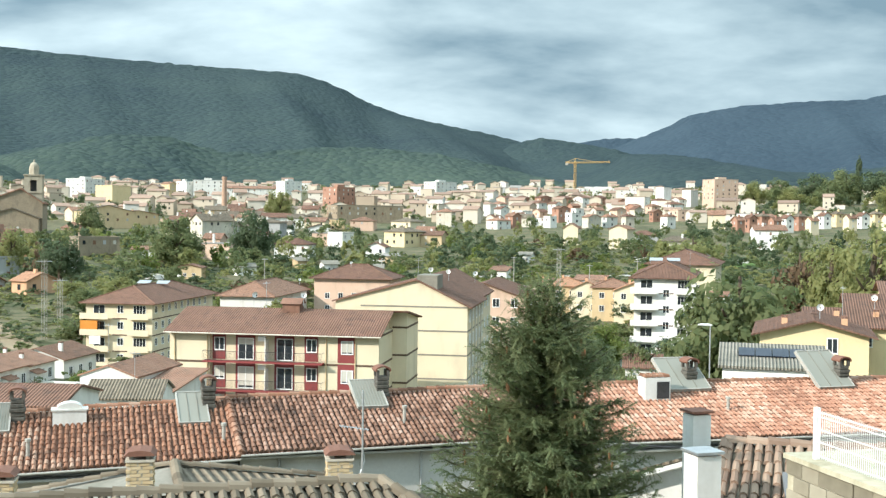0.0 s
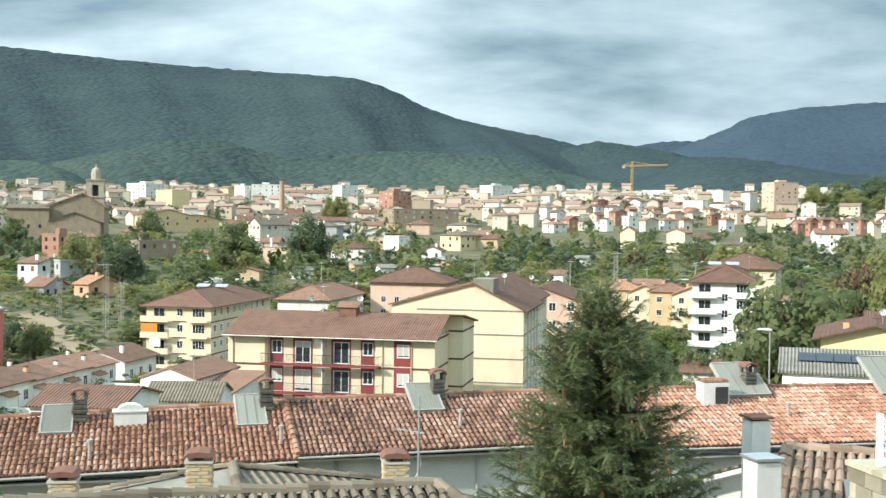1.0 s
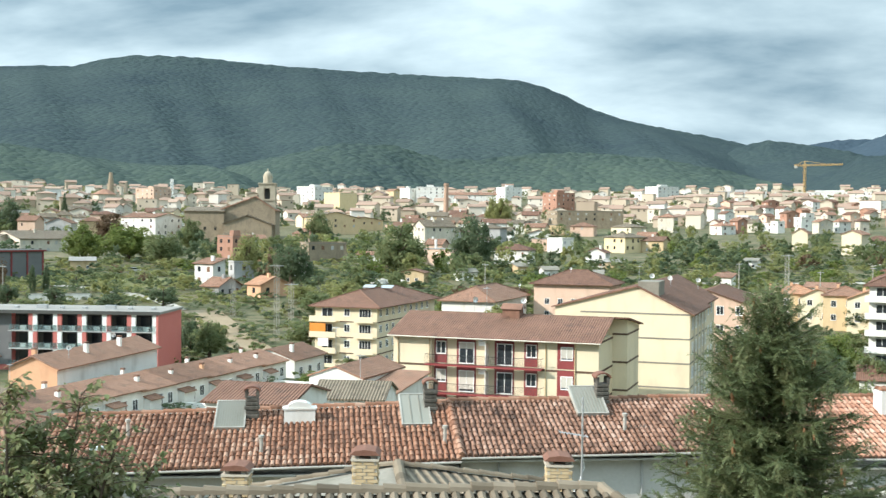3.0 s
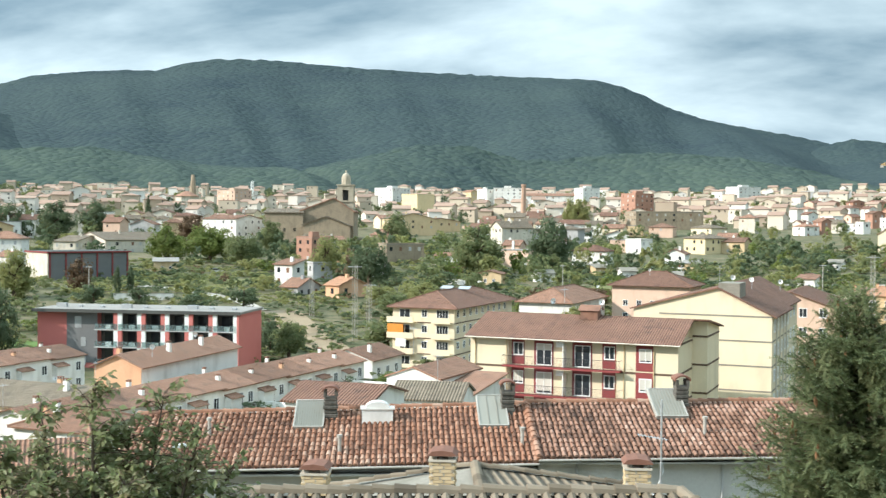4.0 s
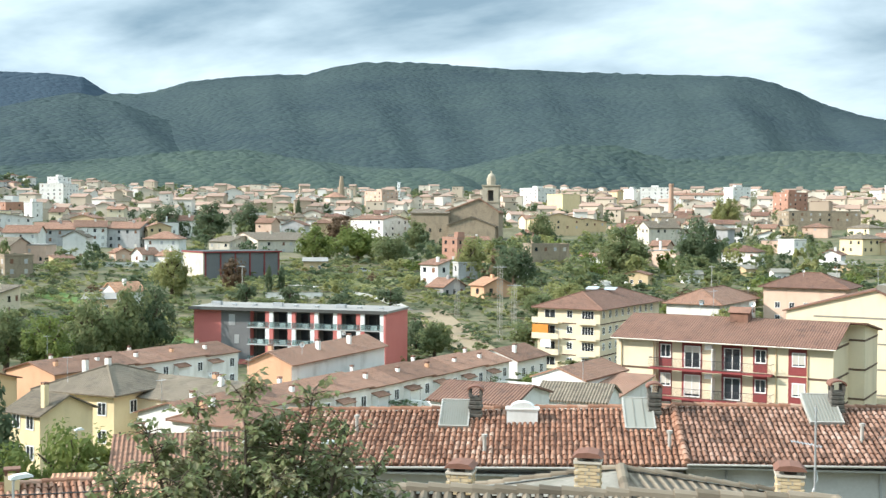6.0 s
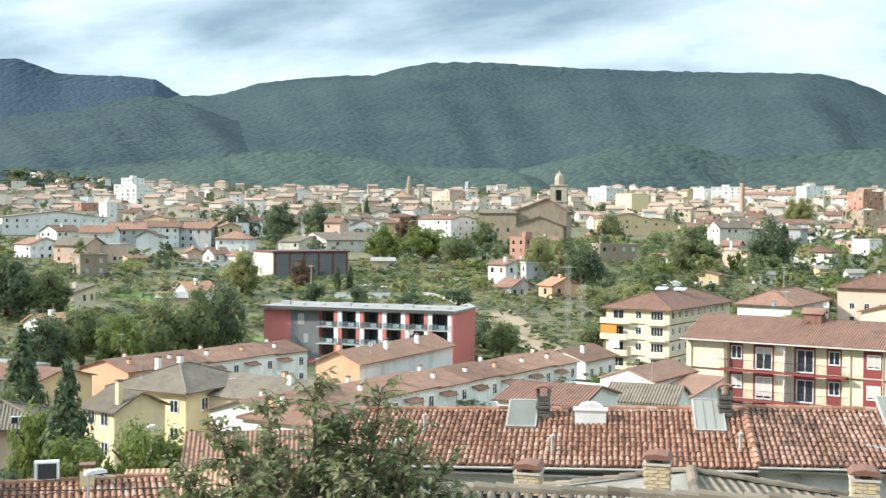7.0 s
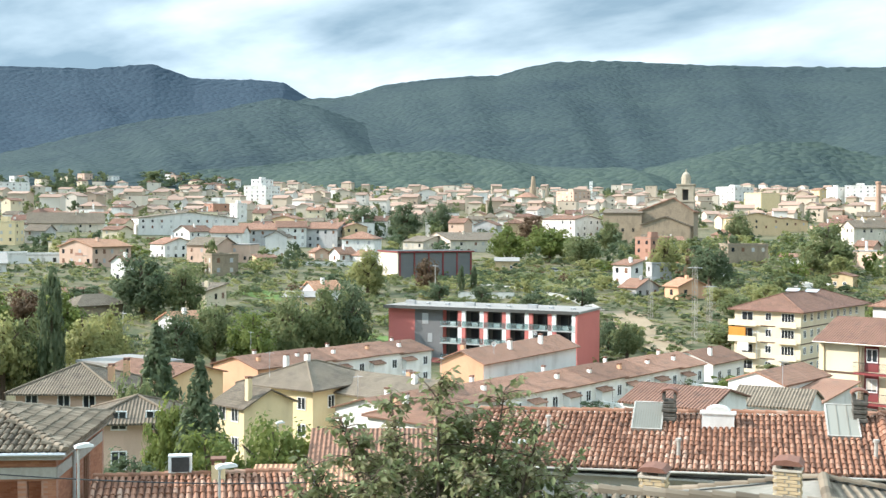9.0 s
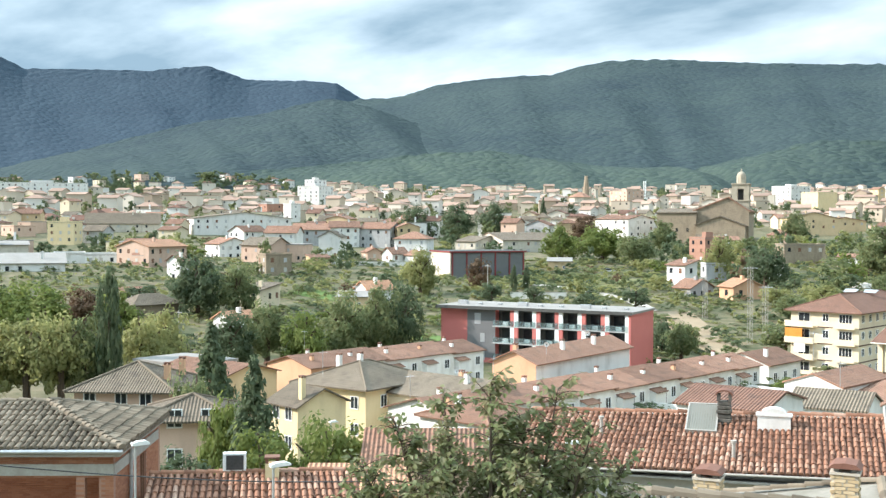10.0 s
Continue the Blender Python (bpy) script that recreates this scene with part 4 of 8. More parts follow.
# the raised gardens in front of that row
HEDGES = []
base = from_left(-36.4, 117, AXIS, 3.8)
t = thing("garden_terrace", base @ pose(8.6, 0, 0), "raised gardens behind a low white retaining wall", "garden terrace", kind="structure")
bm = bmesh.new(); box(bm, 0, 7.0, -2, 63, -5, -0.25); part("soil", bm, "grass", t)
bm = bmesh.new(); box(bm, 7.0, 7.25, -2, 63, -5, 0.55); part("retaining_wall", bm, "white", t)
for k in range(9):
    bm = bmesh.new(); box(bm, 0, 7.0, k * 7.0 - 0.1, k * 7.0 + 0.1, -0.25, 0.45); part("garden_divider", bm, "white", t)
rnd = random.Random(5)
for k in range(9):
    p = (base @ pose(12.5 + rnd.uniform(-1.5, 2.0), 3.5 + k * 7.0 + rnd.uniform(-2, 2), -0.3)).translation
    HEDGES.append((p.x, p.y, p.z, rnd.uniform(1.6, 3.0), rnd.uniform(3.0, 5.2)))
house(from_left(-20.4, 172, AXIS, 3.0), 8.0, 10, 3.4, 1.4, "gable_y", "white", "tile_far", "white house at the end of the row", windows=(("right", (0,), (2, 5, 8)), ("front", (0,), (2, 5))), chimneys=((6, 3, 0.5, "white"),))
row(-42.3, 160, 5, 7.0, 9.0, 5.4, 1.2, "white row house with red roof and salmon gable", end="salmon")
og = house(from_right(-29.1, 138, AXIS + 6, 6.2, 1.0), 6.2, 24, 8.0, 1.3, "gable_y", "white", "tile_far", "two-storey house with a pale orange gable wall", chimneys=((2, 2, 0.5, "salmon"), (4.5, 9, 0.6, "white"), (4.5, 17, 0.6, "white")),
      windows=(("right", (1,), (3, 7, 11, 15, 19, 22)),))

bm = bmesh.new(); prism(bm, [(0, -3), (6.2, -3), (6.2, 7.9), (3.1, 9.2), (0, 7.9)], -0.06, -0.003); part("gable_render", bm, "salmon", og, "pale orange rendered gable")

# ---- houses between the tree and the rows ----
house(from_right(-37.5, 121, -2, 9.5, 2.2), 9.5, 11, 6.0, 1.9, "hip", "yellow", "tile_grey", "yellow two-storey house with a grey tile hip roof", windows=(("front", (0, 1), (1.8, 5.5, 8)), ("right", (1,), (3, 7))), chimneys=((2.0, 4.5, 0.6, "white"), (4.6, 5.0, 0.9, "white")), over=0.7)
house(from_left(-42.2, 116, -12, 2.4), 4.6, 6, 5.2, 1.4, "gable_x", "yellow", "tile_grey", "yellow house wing with a balcony", windows=(("front", (0, 1), (1.2, 3.2)),), chimneys=((4.0, 1.0, 1.2, "yellow"),))
house(from_left(-37.3, 126, AXIS, 1.8), 12.5, 11, 5.6, 1.5, "gable_x", "cream", "tile_grey", "cream house with a plain end wall and tan roof", chimneys=((8, 6, 0.5, "salmon"), (10.5, 4, 0.7, "white")), over=0.4)
house(from_left(-34.8, 112, AXIS, 2.4), 8.5, 8, 4.4, 1.3, "hip", "white", "tile_far", "low white house with a terracotta hip roof", windows=(("front", (0,), (2, 5)),), chimneys=((2.6, 2.6, 0.6, "white"),))
house(from_right(-46.9, 104, 30, 8.6, 5.2), 8.6, 8.6, 5.2, 1.8, "hip", "pinkish", "tile_grey", "salmon bungalow with a grey hip roof", windows=(("front", (0, 1), (1.4, 4.2, 6.4)), ("right", (0, 1), (3, 7))), over=0.7, chimneys=((7.6, 2.4, 0.1, "salmon"), (7.9, 6, 0.2, "salmon")))
house(from_right(-44.0, 84, 40, 6.0, 6.6), 6.0, 6, 4.4, 1.1, "hip", "pinkish", "tile_grey", "pinkish house with a low grey roof", windows=(("front", (0, 1), (2, 4.4)),), over=0.8)
house(from_left(-47.5, 150, -4, 2.0), 12, 9, 5.0, 1.2, "gable_x", "ochre", "tile_far", "ochre house with terracotta roof", windows=(("front", (0, 1), (2, 5, 9)),))
house(from_left(-48.6, 166, -4, 1.0), 11, 9, 5.5, 0.6, "flat", "white", "roof_flat", "white flat-roofed annexe beside a house", windows=(("front", (0, 1), (2, 5, 9)),))

# houses in front of the cream block
house(from_left(-22.3, 84, AXIS + 5, 7.4), 6.4, 7.5, 4.9, 0.9, "gable_x", "white", "tile_brown", "white house with a brown roof and white parapet", windows=(("right", (0,), (2.2,)),), over=0.25, chimneys=())
house(from_left(-17.1, 92, AXIS + 12, 5.4), 5.6, 6.0, 5.9, 1.0, "gable_x", "white", "tile_grey", "white house with a grey tile roof", windows=(("front", (0,), (1.2, 5.5)), ("front", (1,), (2.0, 4.4))), over=0.2)
house(from_left(-17.3, 103, AXIS - 2, 4.8), 5.2, 9.0, 7.0, 0.9, "gable_y", "white", "tile_far", "white house with a terracotta lean-to roof", windows=(("right", (1,), (2, 6)),), over=0.15)
house(from_left(-15.3, 98, AXIS, 5.0), 3.4, 10, 5.6, 1.0, "shed", "white", "tile_far", "white annexe with a terracotta roof", windows=(("front", (0, 1), (2.5,)),), over=0.2)

# right-hand side: yellow block, white roofs with solar panels
house(from_right(20.2, 103, AXIS - 8, 8.8, 2.2), 8.8, 12, 13.6, 1.15, "gable_y", "yellow", "tile_brown", "yellow apartment house with brown stepped roof", "apartment_block", "apartment block", "apartment blocks",
      windows=(("front", (4,), (5.9,)), ("right", (1, 2, 3), (3, 7, 10))), win=(0.8, 1.2), over=0.7, chimneys=((2, 3, 0.0, "salmon"), (4.5, 7, 0.0, "salmon"), (7, 4, 0.0, "salmon")))
for i, (az, dd, top) in enumerate(((22.6, 113, 17.1), (24.0, 122, 18.1), (25.2, 132, 19.1))):
    house(from_right(az, dd, AXIS - 8, 10.0, 2.0), 10.0, 11, top - 2.0 - 1.2, 1.2, "gable_x", "yellow", "tile_brown", "stepped row house with brown roof behind the yellow block", "row_house", "row house", "stepped row", over=0.6, chimneys=((2.5, 3, 0.0, "salmon"), (6, 3, 0.0, "salmon"), (9.5, 4, 0.0, "salmon")), windows=(("front", (4,), (2, 5, 8)),))
h_solar = house(from_left(13.6, 70, AXIS - 6, 7.6), 5.7, 3.6, 8.8, 0.85, "shed", "white", "fibre_ribbed", "white house with a fibre-cement roof and solar panels", windows=(("front", (2,), (2.2, 5.4)),), over=0.25)
for i in range(4):
    bm = bmesh.new(); tm = pose(0.9 + i * 0.98, 1.35, 8.8 + 0.14 + 0.38, 13.3); box(bm, 0, 0.93, 0, 1.4, 0, 0.05, tm)
    sp = part("solar_panel", bm, "panel_blue", h_solar, "dark blue solar panel in a metal frame")
house(from_left(9.0, 165, AXIS, 1.0), 9.5, 8, 4.6, 1.4, "gable_x", "white", "tile_brown", "white house with brown roof and garage", windows=(("front", (0,), (2, 5, 8)),))
house(from_left(10.2, 150, AXIS, 1.0), 8, 8, 3.4, 1.0, "gable_x", "white", "tile_far", "low white house with red roof", windows=(("front", (0,), (2, 5)),))
# cream villas right of the block
for i in range(6):
    house(from_left(4.2 + i * 1.05, 262 - i * 3, AXIS + (3 if i % 2 else -4), 6.8), 9 - (i % 3), 9, 5.6 + 0.5 * (i % 2), 1.6, "hip" if i % 2 else "gable_y", "ochre" if i % 2 else "cream", "tile_orange" if i % 3 else "tile_far", "cream villa with orange tile roof", "villa", "house", "villas",
          windows=(("front", (0, 1), (2, 5)), ("right", (0, 1), (2.5, 6))), chimneys=((3, 4, 0.5, "salmon"),))
house(from_right(13.2, 285, AXIS - 8, 16, 7.5), 16, 26, 10, 3.0, "hip", "cream", "tile_brown", "large cream house with a brown hip roof", windows=(("front", (0, 1, 2), (3, 7, 12)),), over=0.9)


# ---- roofs with real tiles ----
def tile_arc(width, length, segs=4, tall=0.55):
    """One barrel tile, along +y, crown up, its lower end at y = 0 and slightly wider."""
    vs, fs = [], []
    for j, (y, k) in enumerate(((0, 1.0), (length, 0.86))):
        for i in range(segs + 1):
            a = math.pi * i / segs
            vs.append((-math.cos(a) * width / 2 * k, y, math.sin(a) * width * tall * k + (0.025 if j == 0 else 0.0)))
    n = segs + 1
    for i in range(segs):
        fs.append((i, i + 1, n + i + 1, n + i))
    fs.append(tuple(range(n - 1, -1, -1)))
    return vs, fs


def tiled_plane(parent, e0, e1, r0, r1, mat, pitch=0.23, course=0.38, singles=None, seed=1, bed="tile_brown", straight=False):
    """Tiles on the plane e0, e1 (eave) to r0, r1 (ridge). singles: (u0, u1, v0, v1) shares of the plane whose tiles are objects of their own."""
    rnd = random.Random(seed)
    e0, e1, r0, r1 = map(Vector, (e0, e1, r0, r1))
    cols = max(2, int((e1 - e0).length / pitch))
    ln = (e1 - e0).length
    along = (e1 - e0) / ln
    up = (r0 - e0) - along * (r0 - e0).dot(along)
    cut0, cut1 = (r0 - e0).dot(along) / ln, (e1 - r1).dot(along) / ln
    rows = max(2, int((up if straight else r0 - e0).length / course))
    vs0, fs0 = tile_arc(pitch * 0.80, course * 1.18)
    V, F = [], []
    key = ("tile", round(pitch, 3), round(course, 3), mat)
    if key not in SHARED:
        me = bpy.data.meshes.new("tile")
        me.from_pydata(vs0, [], fs0)
        me.materials.append(M[mat])
        SHARED[key] = me
    nrm = (e1 - e0).cross(r0 - e0).normalized()
    for i in range(cols):
        u = (i + 0.5) / cols
        for j in range(rows):
            v = j / rows
            if straight:
                p = e0 + (e1 - e0) * u + up * v
                if not v * cut0 - 0.004 <= u <= 1 - v * cut1 + 0.004:
                    continue
                ey = up.normalized()
            else:
                p = (e0 * (1 - u) + e1 * u) * (1 - v) + (r0 * (1 - u) + r1 * u) * v
                ey = ((r0 * (1 - u) + r1 * u) - (e0 * (1 - u) + e1 * u)).normalized()
            ex = ey.cross(nrm).normalized()
            ez = ex.cross(ey)
            p = p + ez * (0.02 + rnd.uniform(-0.008, 0.012)) + ex * rnd.uniform(-0.018, 0.018) + ey * rnd.uniform(-0.03, 0.03)
            a = rnd.uniform(-0.045, 0.045)
            ex2, ey2 = ex * math.cos(a) + ey * math.sin(a), ey * math.cos(a) - ex * math.sin(a)
            m = Matrix(((ex2.x, ey2.x, ez.x, p.x), (ex2.y, ey2.y, ez.y, p.y), (ex2.z, ey2.z, ez.z, p.z), (0, 0, 0, 1)))
            if singles and singles[0] <= u < singles[1] and singles[2] <= v < singles[3]:
                part("tile", SHARED[key], None, parent, at=m)
            else:
                b = len(V)
                V.extend(tuple(m @ Vector(c)) for c in vs0)
                F.extend(tuple(b + k for k in f) for f in fs0)
    me = bpy.data.meshes.new("tiles")
    me.from_pydata(V, [], F)
    me.materials.append(M[mat])
    tagged(part("tiles", me, None, parent), kind="stuff")
    bm = bmesh.new()
    slab(bm, [e0, e1, r1, r0], 0.12)
    part("roof_deck", bm, bed, parent)


def ridge_tiles(parent, a, b, mat, width=0.26, length=0.42, name="ridge_tiles"):
    a, b = Vector(a), Vector(b)
    vs0, fs0 = tile_arc(width, length * 1.15, 5, 0.5)
    n = max(1, int((b - a).length / length))
    ey = (b - a).normalized()
    ex = ey.cross(Vector((0, 0, 1))).normalized()
    ez = ex.cross(ey)
    V, F = [], []
    rnd = random.Random(n)
    for i in range(n):
        p = a + (b - a) * (i / n) + ez * rnd.uniform(-0.01, 0.02)
        m = Matrix(((ex.x, ey.x, ez.x, p.x), (ex.y, ey.y, ez.y, p.y), (ex.z, ey.z, ez.z, p.z), (0, 0, 0, 1)))
        k = len(V)
        V.extend(tuple(m @ Vector(c)) for c in vs0)
        F.extend(tuple(k + q for q in f) for f in fs0)
    me = bpy.data.meshes.new(name)
    me.from_pydata(V, [], F)
    me.materials.append(M[mat])
    tagged(part(name, me, None, parent), kind="stuff")


LONG = pose(0, 0, 0, 0, 0, 17.0)       # local x along the long terrace, y away from the eye
R_D, E_D = 48.0, 43.3


def long_terrace(s0, s1, ridge, eave, wall, singles, seed, label, e_d=E_D, tiles="tiles_red"):
    t = thing("terrace_house", LONG, label, "terrace house", "terrace under the red roofs")
    tiled_plane(t, (s0, e_d, eave[0]), (s1, e_d, eave[1]), (s0, R_D, ridge[0]), (s1, R_D, ridge[1]), tiles, 0.215, 0.36, singles, seed)
    ridge_tiles(t, (s0, R_D, ridge[0] + 0.03), (s1, R_D, ridge[1] + 0.03), "tiles_red", 0.3)
    for s, zr, ze in ((s0, ridge[0], eave[0]), (s1, ridge[1], eave[1])):
        ridge_tiles(t, (s, e_d, ze + 0.05), (s, R_D, zr + 0.05), "tiles_red", 0.24, 0.4, "verge_tiles")
    bm = bmesh.new()
    slab(bm, [Vector(c) for c in ((s1, R_D + 4.6, eave[1]), (s0, R_D + 4.6, eave[0]), (s0, R_D, ridge[0]), (s1, R_D, ridge[1]))], 0.12)
    part("back_roof", bm, "tile_far", t)
    bm = bmesh.new()
    prism(bm, [(e_d + 0.55, 8.0), (R_D + 4.2, 8.0), (R_D + 4.2, eave[0] - 0.05), (R_D, ridge[0] - 0.16), (e_d + 0.55, eave[0] - 0.0)], -s0 - 0.03, -s1 + 0.03, pose(0, 0, 0, 0, 0, 90))
    part("wall", bm, wall, t)
    bm = bmesh.new()
    tube(bm, [(s0, e_d - 0.06, eave[0] - 0.06), (s1, e_d - 0.06, eave[1] - 0.06)], 0.05, 8)
    part("gutter", bm, "concrete", t)
    bm = bmesh.new(); box(bm, s0, s1, e_d + 0.03, e_d + 0.54, min(eave) - 0.22, min(eave) - 0.14); part("eave_board", bm, "concrete", t)
    x = s0 + 1.5
    while x < s1 - 1:
        bm = bmesh.new(); tube(bm, [(x, e_d + 0.49, min(eave) - 0.22), (x, e_d + 0.49, 9)], 0.05, 8); part("downpipe", bm, "grey", t)
        add_window(t, pose(x + 2.2, e_d + 0.545, 12.6), 1.1, 1.2)
        x += 5.6
    return t


long_terrace(-10.4, 5.5, (16.67, 17.13), (15.33, 15.64), "white_in_shade", (0.55, 1.0, 0.15, 0.85), 3, "white terrace house under an old red clay-tile roof")
long_terrace(5.5, 20.0, (17.19, 17.30), (15.78, 15.93), "white_in_shade", None, 4, "white terrace house with a weathered red tile roof", tiles="tiles_worn")
long_terrace(20.0, 43.0, (17.28, 17.04), (15.62, 15.36), "white_in_shade", None, 5, "white terrace house with a bleached red tile roof", 42.9, "tiles_pale")


def s_of(az, dist=R_D):
    return dist * math.tan(radians(az + 17.0))


def roof_height(s, y):
    if s < 5.5:
        r, e = 16.67 + (s + 10.4) / 15.9 * 0.46, 15.33 + (s + 10.4) / 15.9 * 0.31
    elif s < 20:
        r, e = 17.19 + (s - 5.5) / 14.5 * 0.11, 15.78 + (s - 5.5) / 14.5 * 0.15
    else:
        r, e = 17.28 - (s - 20) / 23 * 0.24, 15.62 - (s - 20) / 23 * 0.26
    return e + (r - e) * (y - E_D) / (R_D - E_D)


def stone_chimney(az, y, up=1.15, size=0.55, label="dark mossy stone chimney with a vaulted cap"):
    s = s_of(az, y)
    z = roof_height(s, y)
    t = thing("chimney", LONG @ pose(s, y, z), label, "chimney", "chimneys on the long roof")
    rnd = random.Random(int(az * 10))
    for k in range(7):
        g = rnd.uniform(-0.025, 0.025)
        bm = bmesh.new()
        box(bm, -size / 2 - g, size / 2 + g, -size / 2 - g, size / 2 + g, -0.3 + k * 0.17, -0.3 + (k + 1) * 0.17 - 0.008)
        bmesh.ops.bevel(bm, geom=bm.edges[:], offset=0.03, segments=1, affect="EDGES")
        part("stone_course", bm, "darkstone", t)
    for sx in (-1, 1):
        for sy in (-1, 1):
            bm = bmesh.new()
            box(bm, sx * size * 0.4 - 0.06, sx * size * 0.4 + 0.06, sy * size * 0.4 - 0.06, sy * size * 0.4 + 0.06, 0.88, up)
            part("cap_post", bm, "darkstone", t)
    bm = bmesh.new()
    poly = [(-size * 0.62 * math.cos(math.pi * i / 8), up + 0.20 * math.sin(math.pi * i / 8)) for i in range(9)]
    poly += [(x * 0.9, z0 - 0.06) for x, z0 in reversed(poly)]
    prism(bm, poly, -size * 0.62, size * 0.62)
    part("cap", bm, "claycap", t)
    return t


M["claycap"] = material("clay_cap", (0.16, 0.075, 0.05), (0.22, 0.11, 0.075), 0.85, 2, 14, 0.2)
M["darkstone"] = material("dark_stone", (0.07, 0.065, 0.055), (0.16, 0.145, 0.12), 0.95, 2.0, 14, 0.7, dirt=(0.05, 0.055, 0.04))
for az, y in ((-20.05, 47.3), (-11.35, 47.4), (-2.95, 47.6), (12.05, 47.7), (19.0, 47.6)):
    stone_chimney(az, y)


def skylight(az, y0, y1, wide, bars, lift=0.12, steep=0.0, label="wired-glass skylight in a pale metal frame"):
    s = s_of(az, y1)
    z0, z1 = roof_height(s, y0) + lift, roof_height(s, y1) + lift + steep
    t = thing("skylight", LONG @ pose(s, y0, z0), label, "skylight", "skylights on the long roof")
    run = y1 - y0
    a = math.atan2(z1 - z0, run)
    ln = math.hypot(run, z1 - z0)
    mm = pose(0, 0, 0, math.degrees(a))
    bm = bmesh.new(); box(bm, -wide / 2, wide / 2, 0, ln, 0, 0.03, mm); part("pane", bm, "paleglass", t)
    bm = bmesh.new()
    for x in (-wide / 2, wide / 2):
        box(bm, x - 0.03, x + 0.03, -0.03, ln + 0.03, -0.12, 0.06, mm)
    for y in (-0.03, ln):
        box(bm, -wide / 2 + 0.03, wide / 2 - 0.03, y, y + 0.05, -0.12, 0.06, mm)
    part("frame", bm, "concrete", t)
    for k in range(bars):
        bm = bmesh.new()
        x = -wide / 2 + wide * (k + 1) / (bars + 1)
        box(bm, x - 0.012, x + 0.012, 0.021, ln - 0.001, 0.031, 0.055, mm)
        part("glazing_bar", bm, "fibre", t)
    return t


skylight(-21.0, 46.2, 48.0, 1.15, 11, 0.15, 0.22)
skylight(-12.2, 46.0, 48.1, 1.15, 2, 0.12, 0.2)
skylight(-3.85, 46.3, 48.2, 1.25, 9, 0.18, 0.25)
skylight(11.2, 46.9, 48.8, 2.0, 2, 0.25, 0.5)
skylight(17.7, 46.9, 48.9, 1.9, 2, 0.2, 0.75)

# white vent with a domed top, and the white dormer vent with a dark grille
s = s_of(-17.75, 46.9)
t = thing("roof_vent", LONG @ pose(s, 46.9, roof_height(s, 46.9)), "white rendered roof vent with a rounded top", "roof vent")
bm = bmesh.new(); box(bm, -0.62, 0.62, -0.3, 0.3, -0.3, 0.52); part("body", bm, "white", t)
bm = bmesh.new(); prism(bm, [(-0.48 * math.cos(math.pi * i / 10), 0.58 + 0.25 * math.sin(math.pi * i / 10)) for i in range(11)], -0.28, 0.28); box(bm, -0.68, 0.68, -0.34, 0.34, 0.52, 0.58); part("dome", bm, "white", t)
s = s_of(10.4, 46.6)
t = thing("roof_vent", LONG @ pose(s, 46.6, roof_height(s, 46.6)), "white dormer vent with a dark grille and tiled top", "roof vent")
bm = bmesh.new(); box(bm, -0.62, 0.62, -0.35, 0.35, -0.2, 1.0); part("body", bm, "white", t)
bm = bmesh.new(); box(bm, -0.05, 0.55, -0.38, -0.352, 0.08, 0.82); part("grille", bm, "darkmetal", t)
ridge_tiles(t, (-0.62, -0.2, 1.02), (0.62, -0.2, 1.02), "tiles_red", 0.3, 0.25)
ridge_tiles(t, (-0.62, 0.1, 1.02), (0.62, 0.1, 1.02), "tiles_red", 0.3, 0.25)
for az, y in ((-10.6, 44.6), (-1.8, 45.1), (13.9, 45.2), (-19.6, 44.3), (-25.9, 46.0)):
    s = s_of(az, y)
    t = thing("flue_pipe", LONG @ pose(s, y, roof_height(s, y)), "thin pale flue pipe standing on the tiles", "flue pipe", "flue pipes")
    bm = bmesh.new(); tube(bm, [(0, 0, -0.2), (0, 0, 0.62)], 0.07, 10); part("pipe", bm, "concrete", t)
    bm = bmesh.new(); tube(bm, [(0, 0, 0.62), (0, 0, 0.72)], 0.11, 10); part("cowl", bm, "concrete", t)


# ---- the near roofs with brick chimneys ----
NEAR = pose(0, 0, 0, 0, 0, 17.0)
nz = 19.12
t = thing("near_house", NEAR, "house with a weathered grey-brown tile hip roof", "house")
tiled_plane(t, (-4.9, 18.2, nz - 1.15), (7.6, 18.2, nz - 1.15), (-2.9, 22.0, nz), (5.5, 22.0, nz), "tiles_old", 0.24, 0.40, (0.0, 1.0, 0.72, 1.0), 7, "tile_grey", True)
ridge_tiles(t, (-2.9, 22.0, nz + 0.05), (5.5, 22.0, nz + 0.05), "tiles_old", 0.30, 0.40)
ridge_tiles(t, (-2.9, 22.0, nz + 0.03), (-4.9, 18.2, nz - 1.15), "tiles_old", 0.30, 0.40)
ridge_tiles(t, (5.5, 22.0, nz + 0.03), (7.6, 18.2, nz - 1.15), "tiles_old", 0.30, 0.40)
bm = bmesh.new()
slab(bm, [Vector(c) for c in ((7.6, 18.2, nz - 1.15), (7.6, 25.8, nz - 1.15), (5.5, 22.0, nz))], 0.1)
slab(bm, [Vector(c) for c in ((7.6, 25.8, nz - 1.15), (-4.9, 25.8, nz - 1.15), (-2.9, 22.0, nz), (5.5, 22.0, nz))], 0.1)
part("roof", bm, "tile_grey", t)
bm = bmesh.new(); box(bm, -4.3, 7.0, 18.8, 25.2, 11.5, nz - 1.2); part("wall", bm, "white", t)

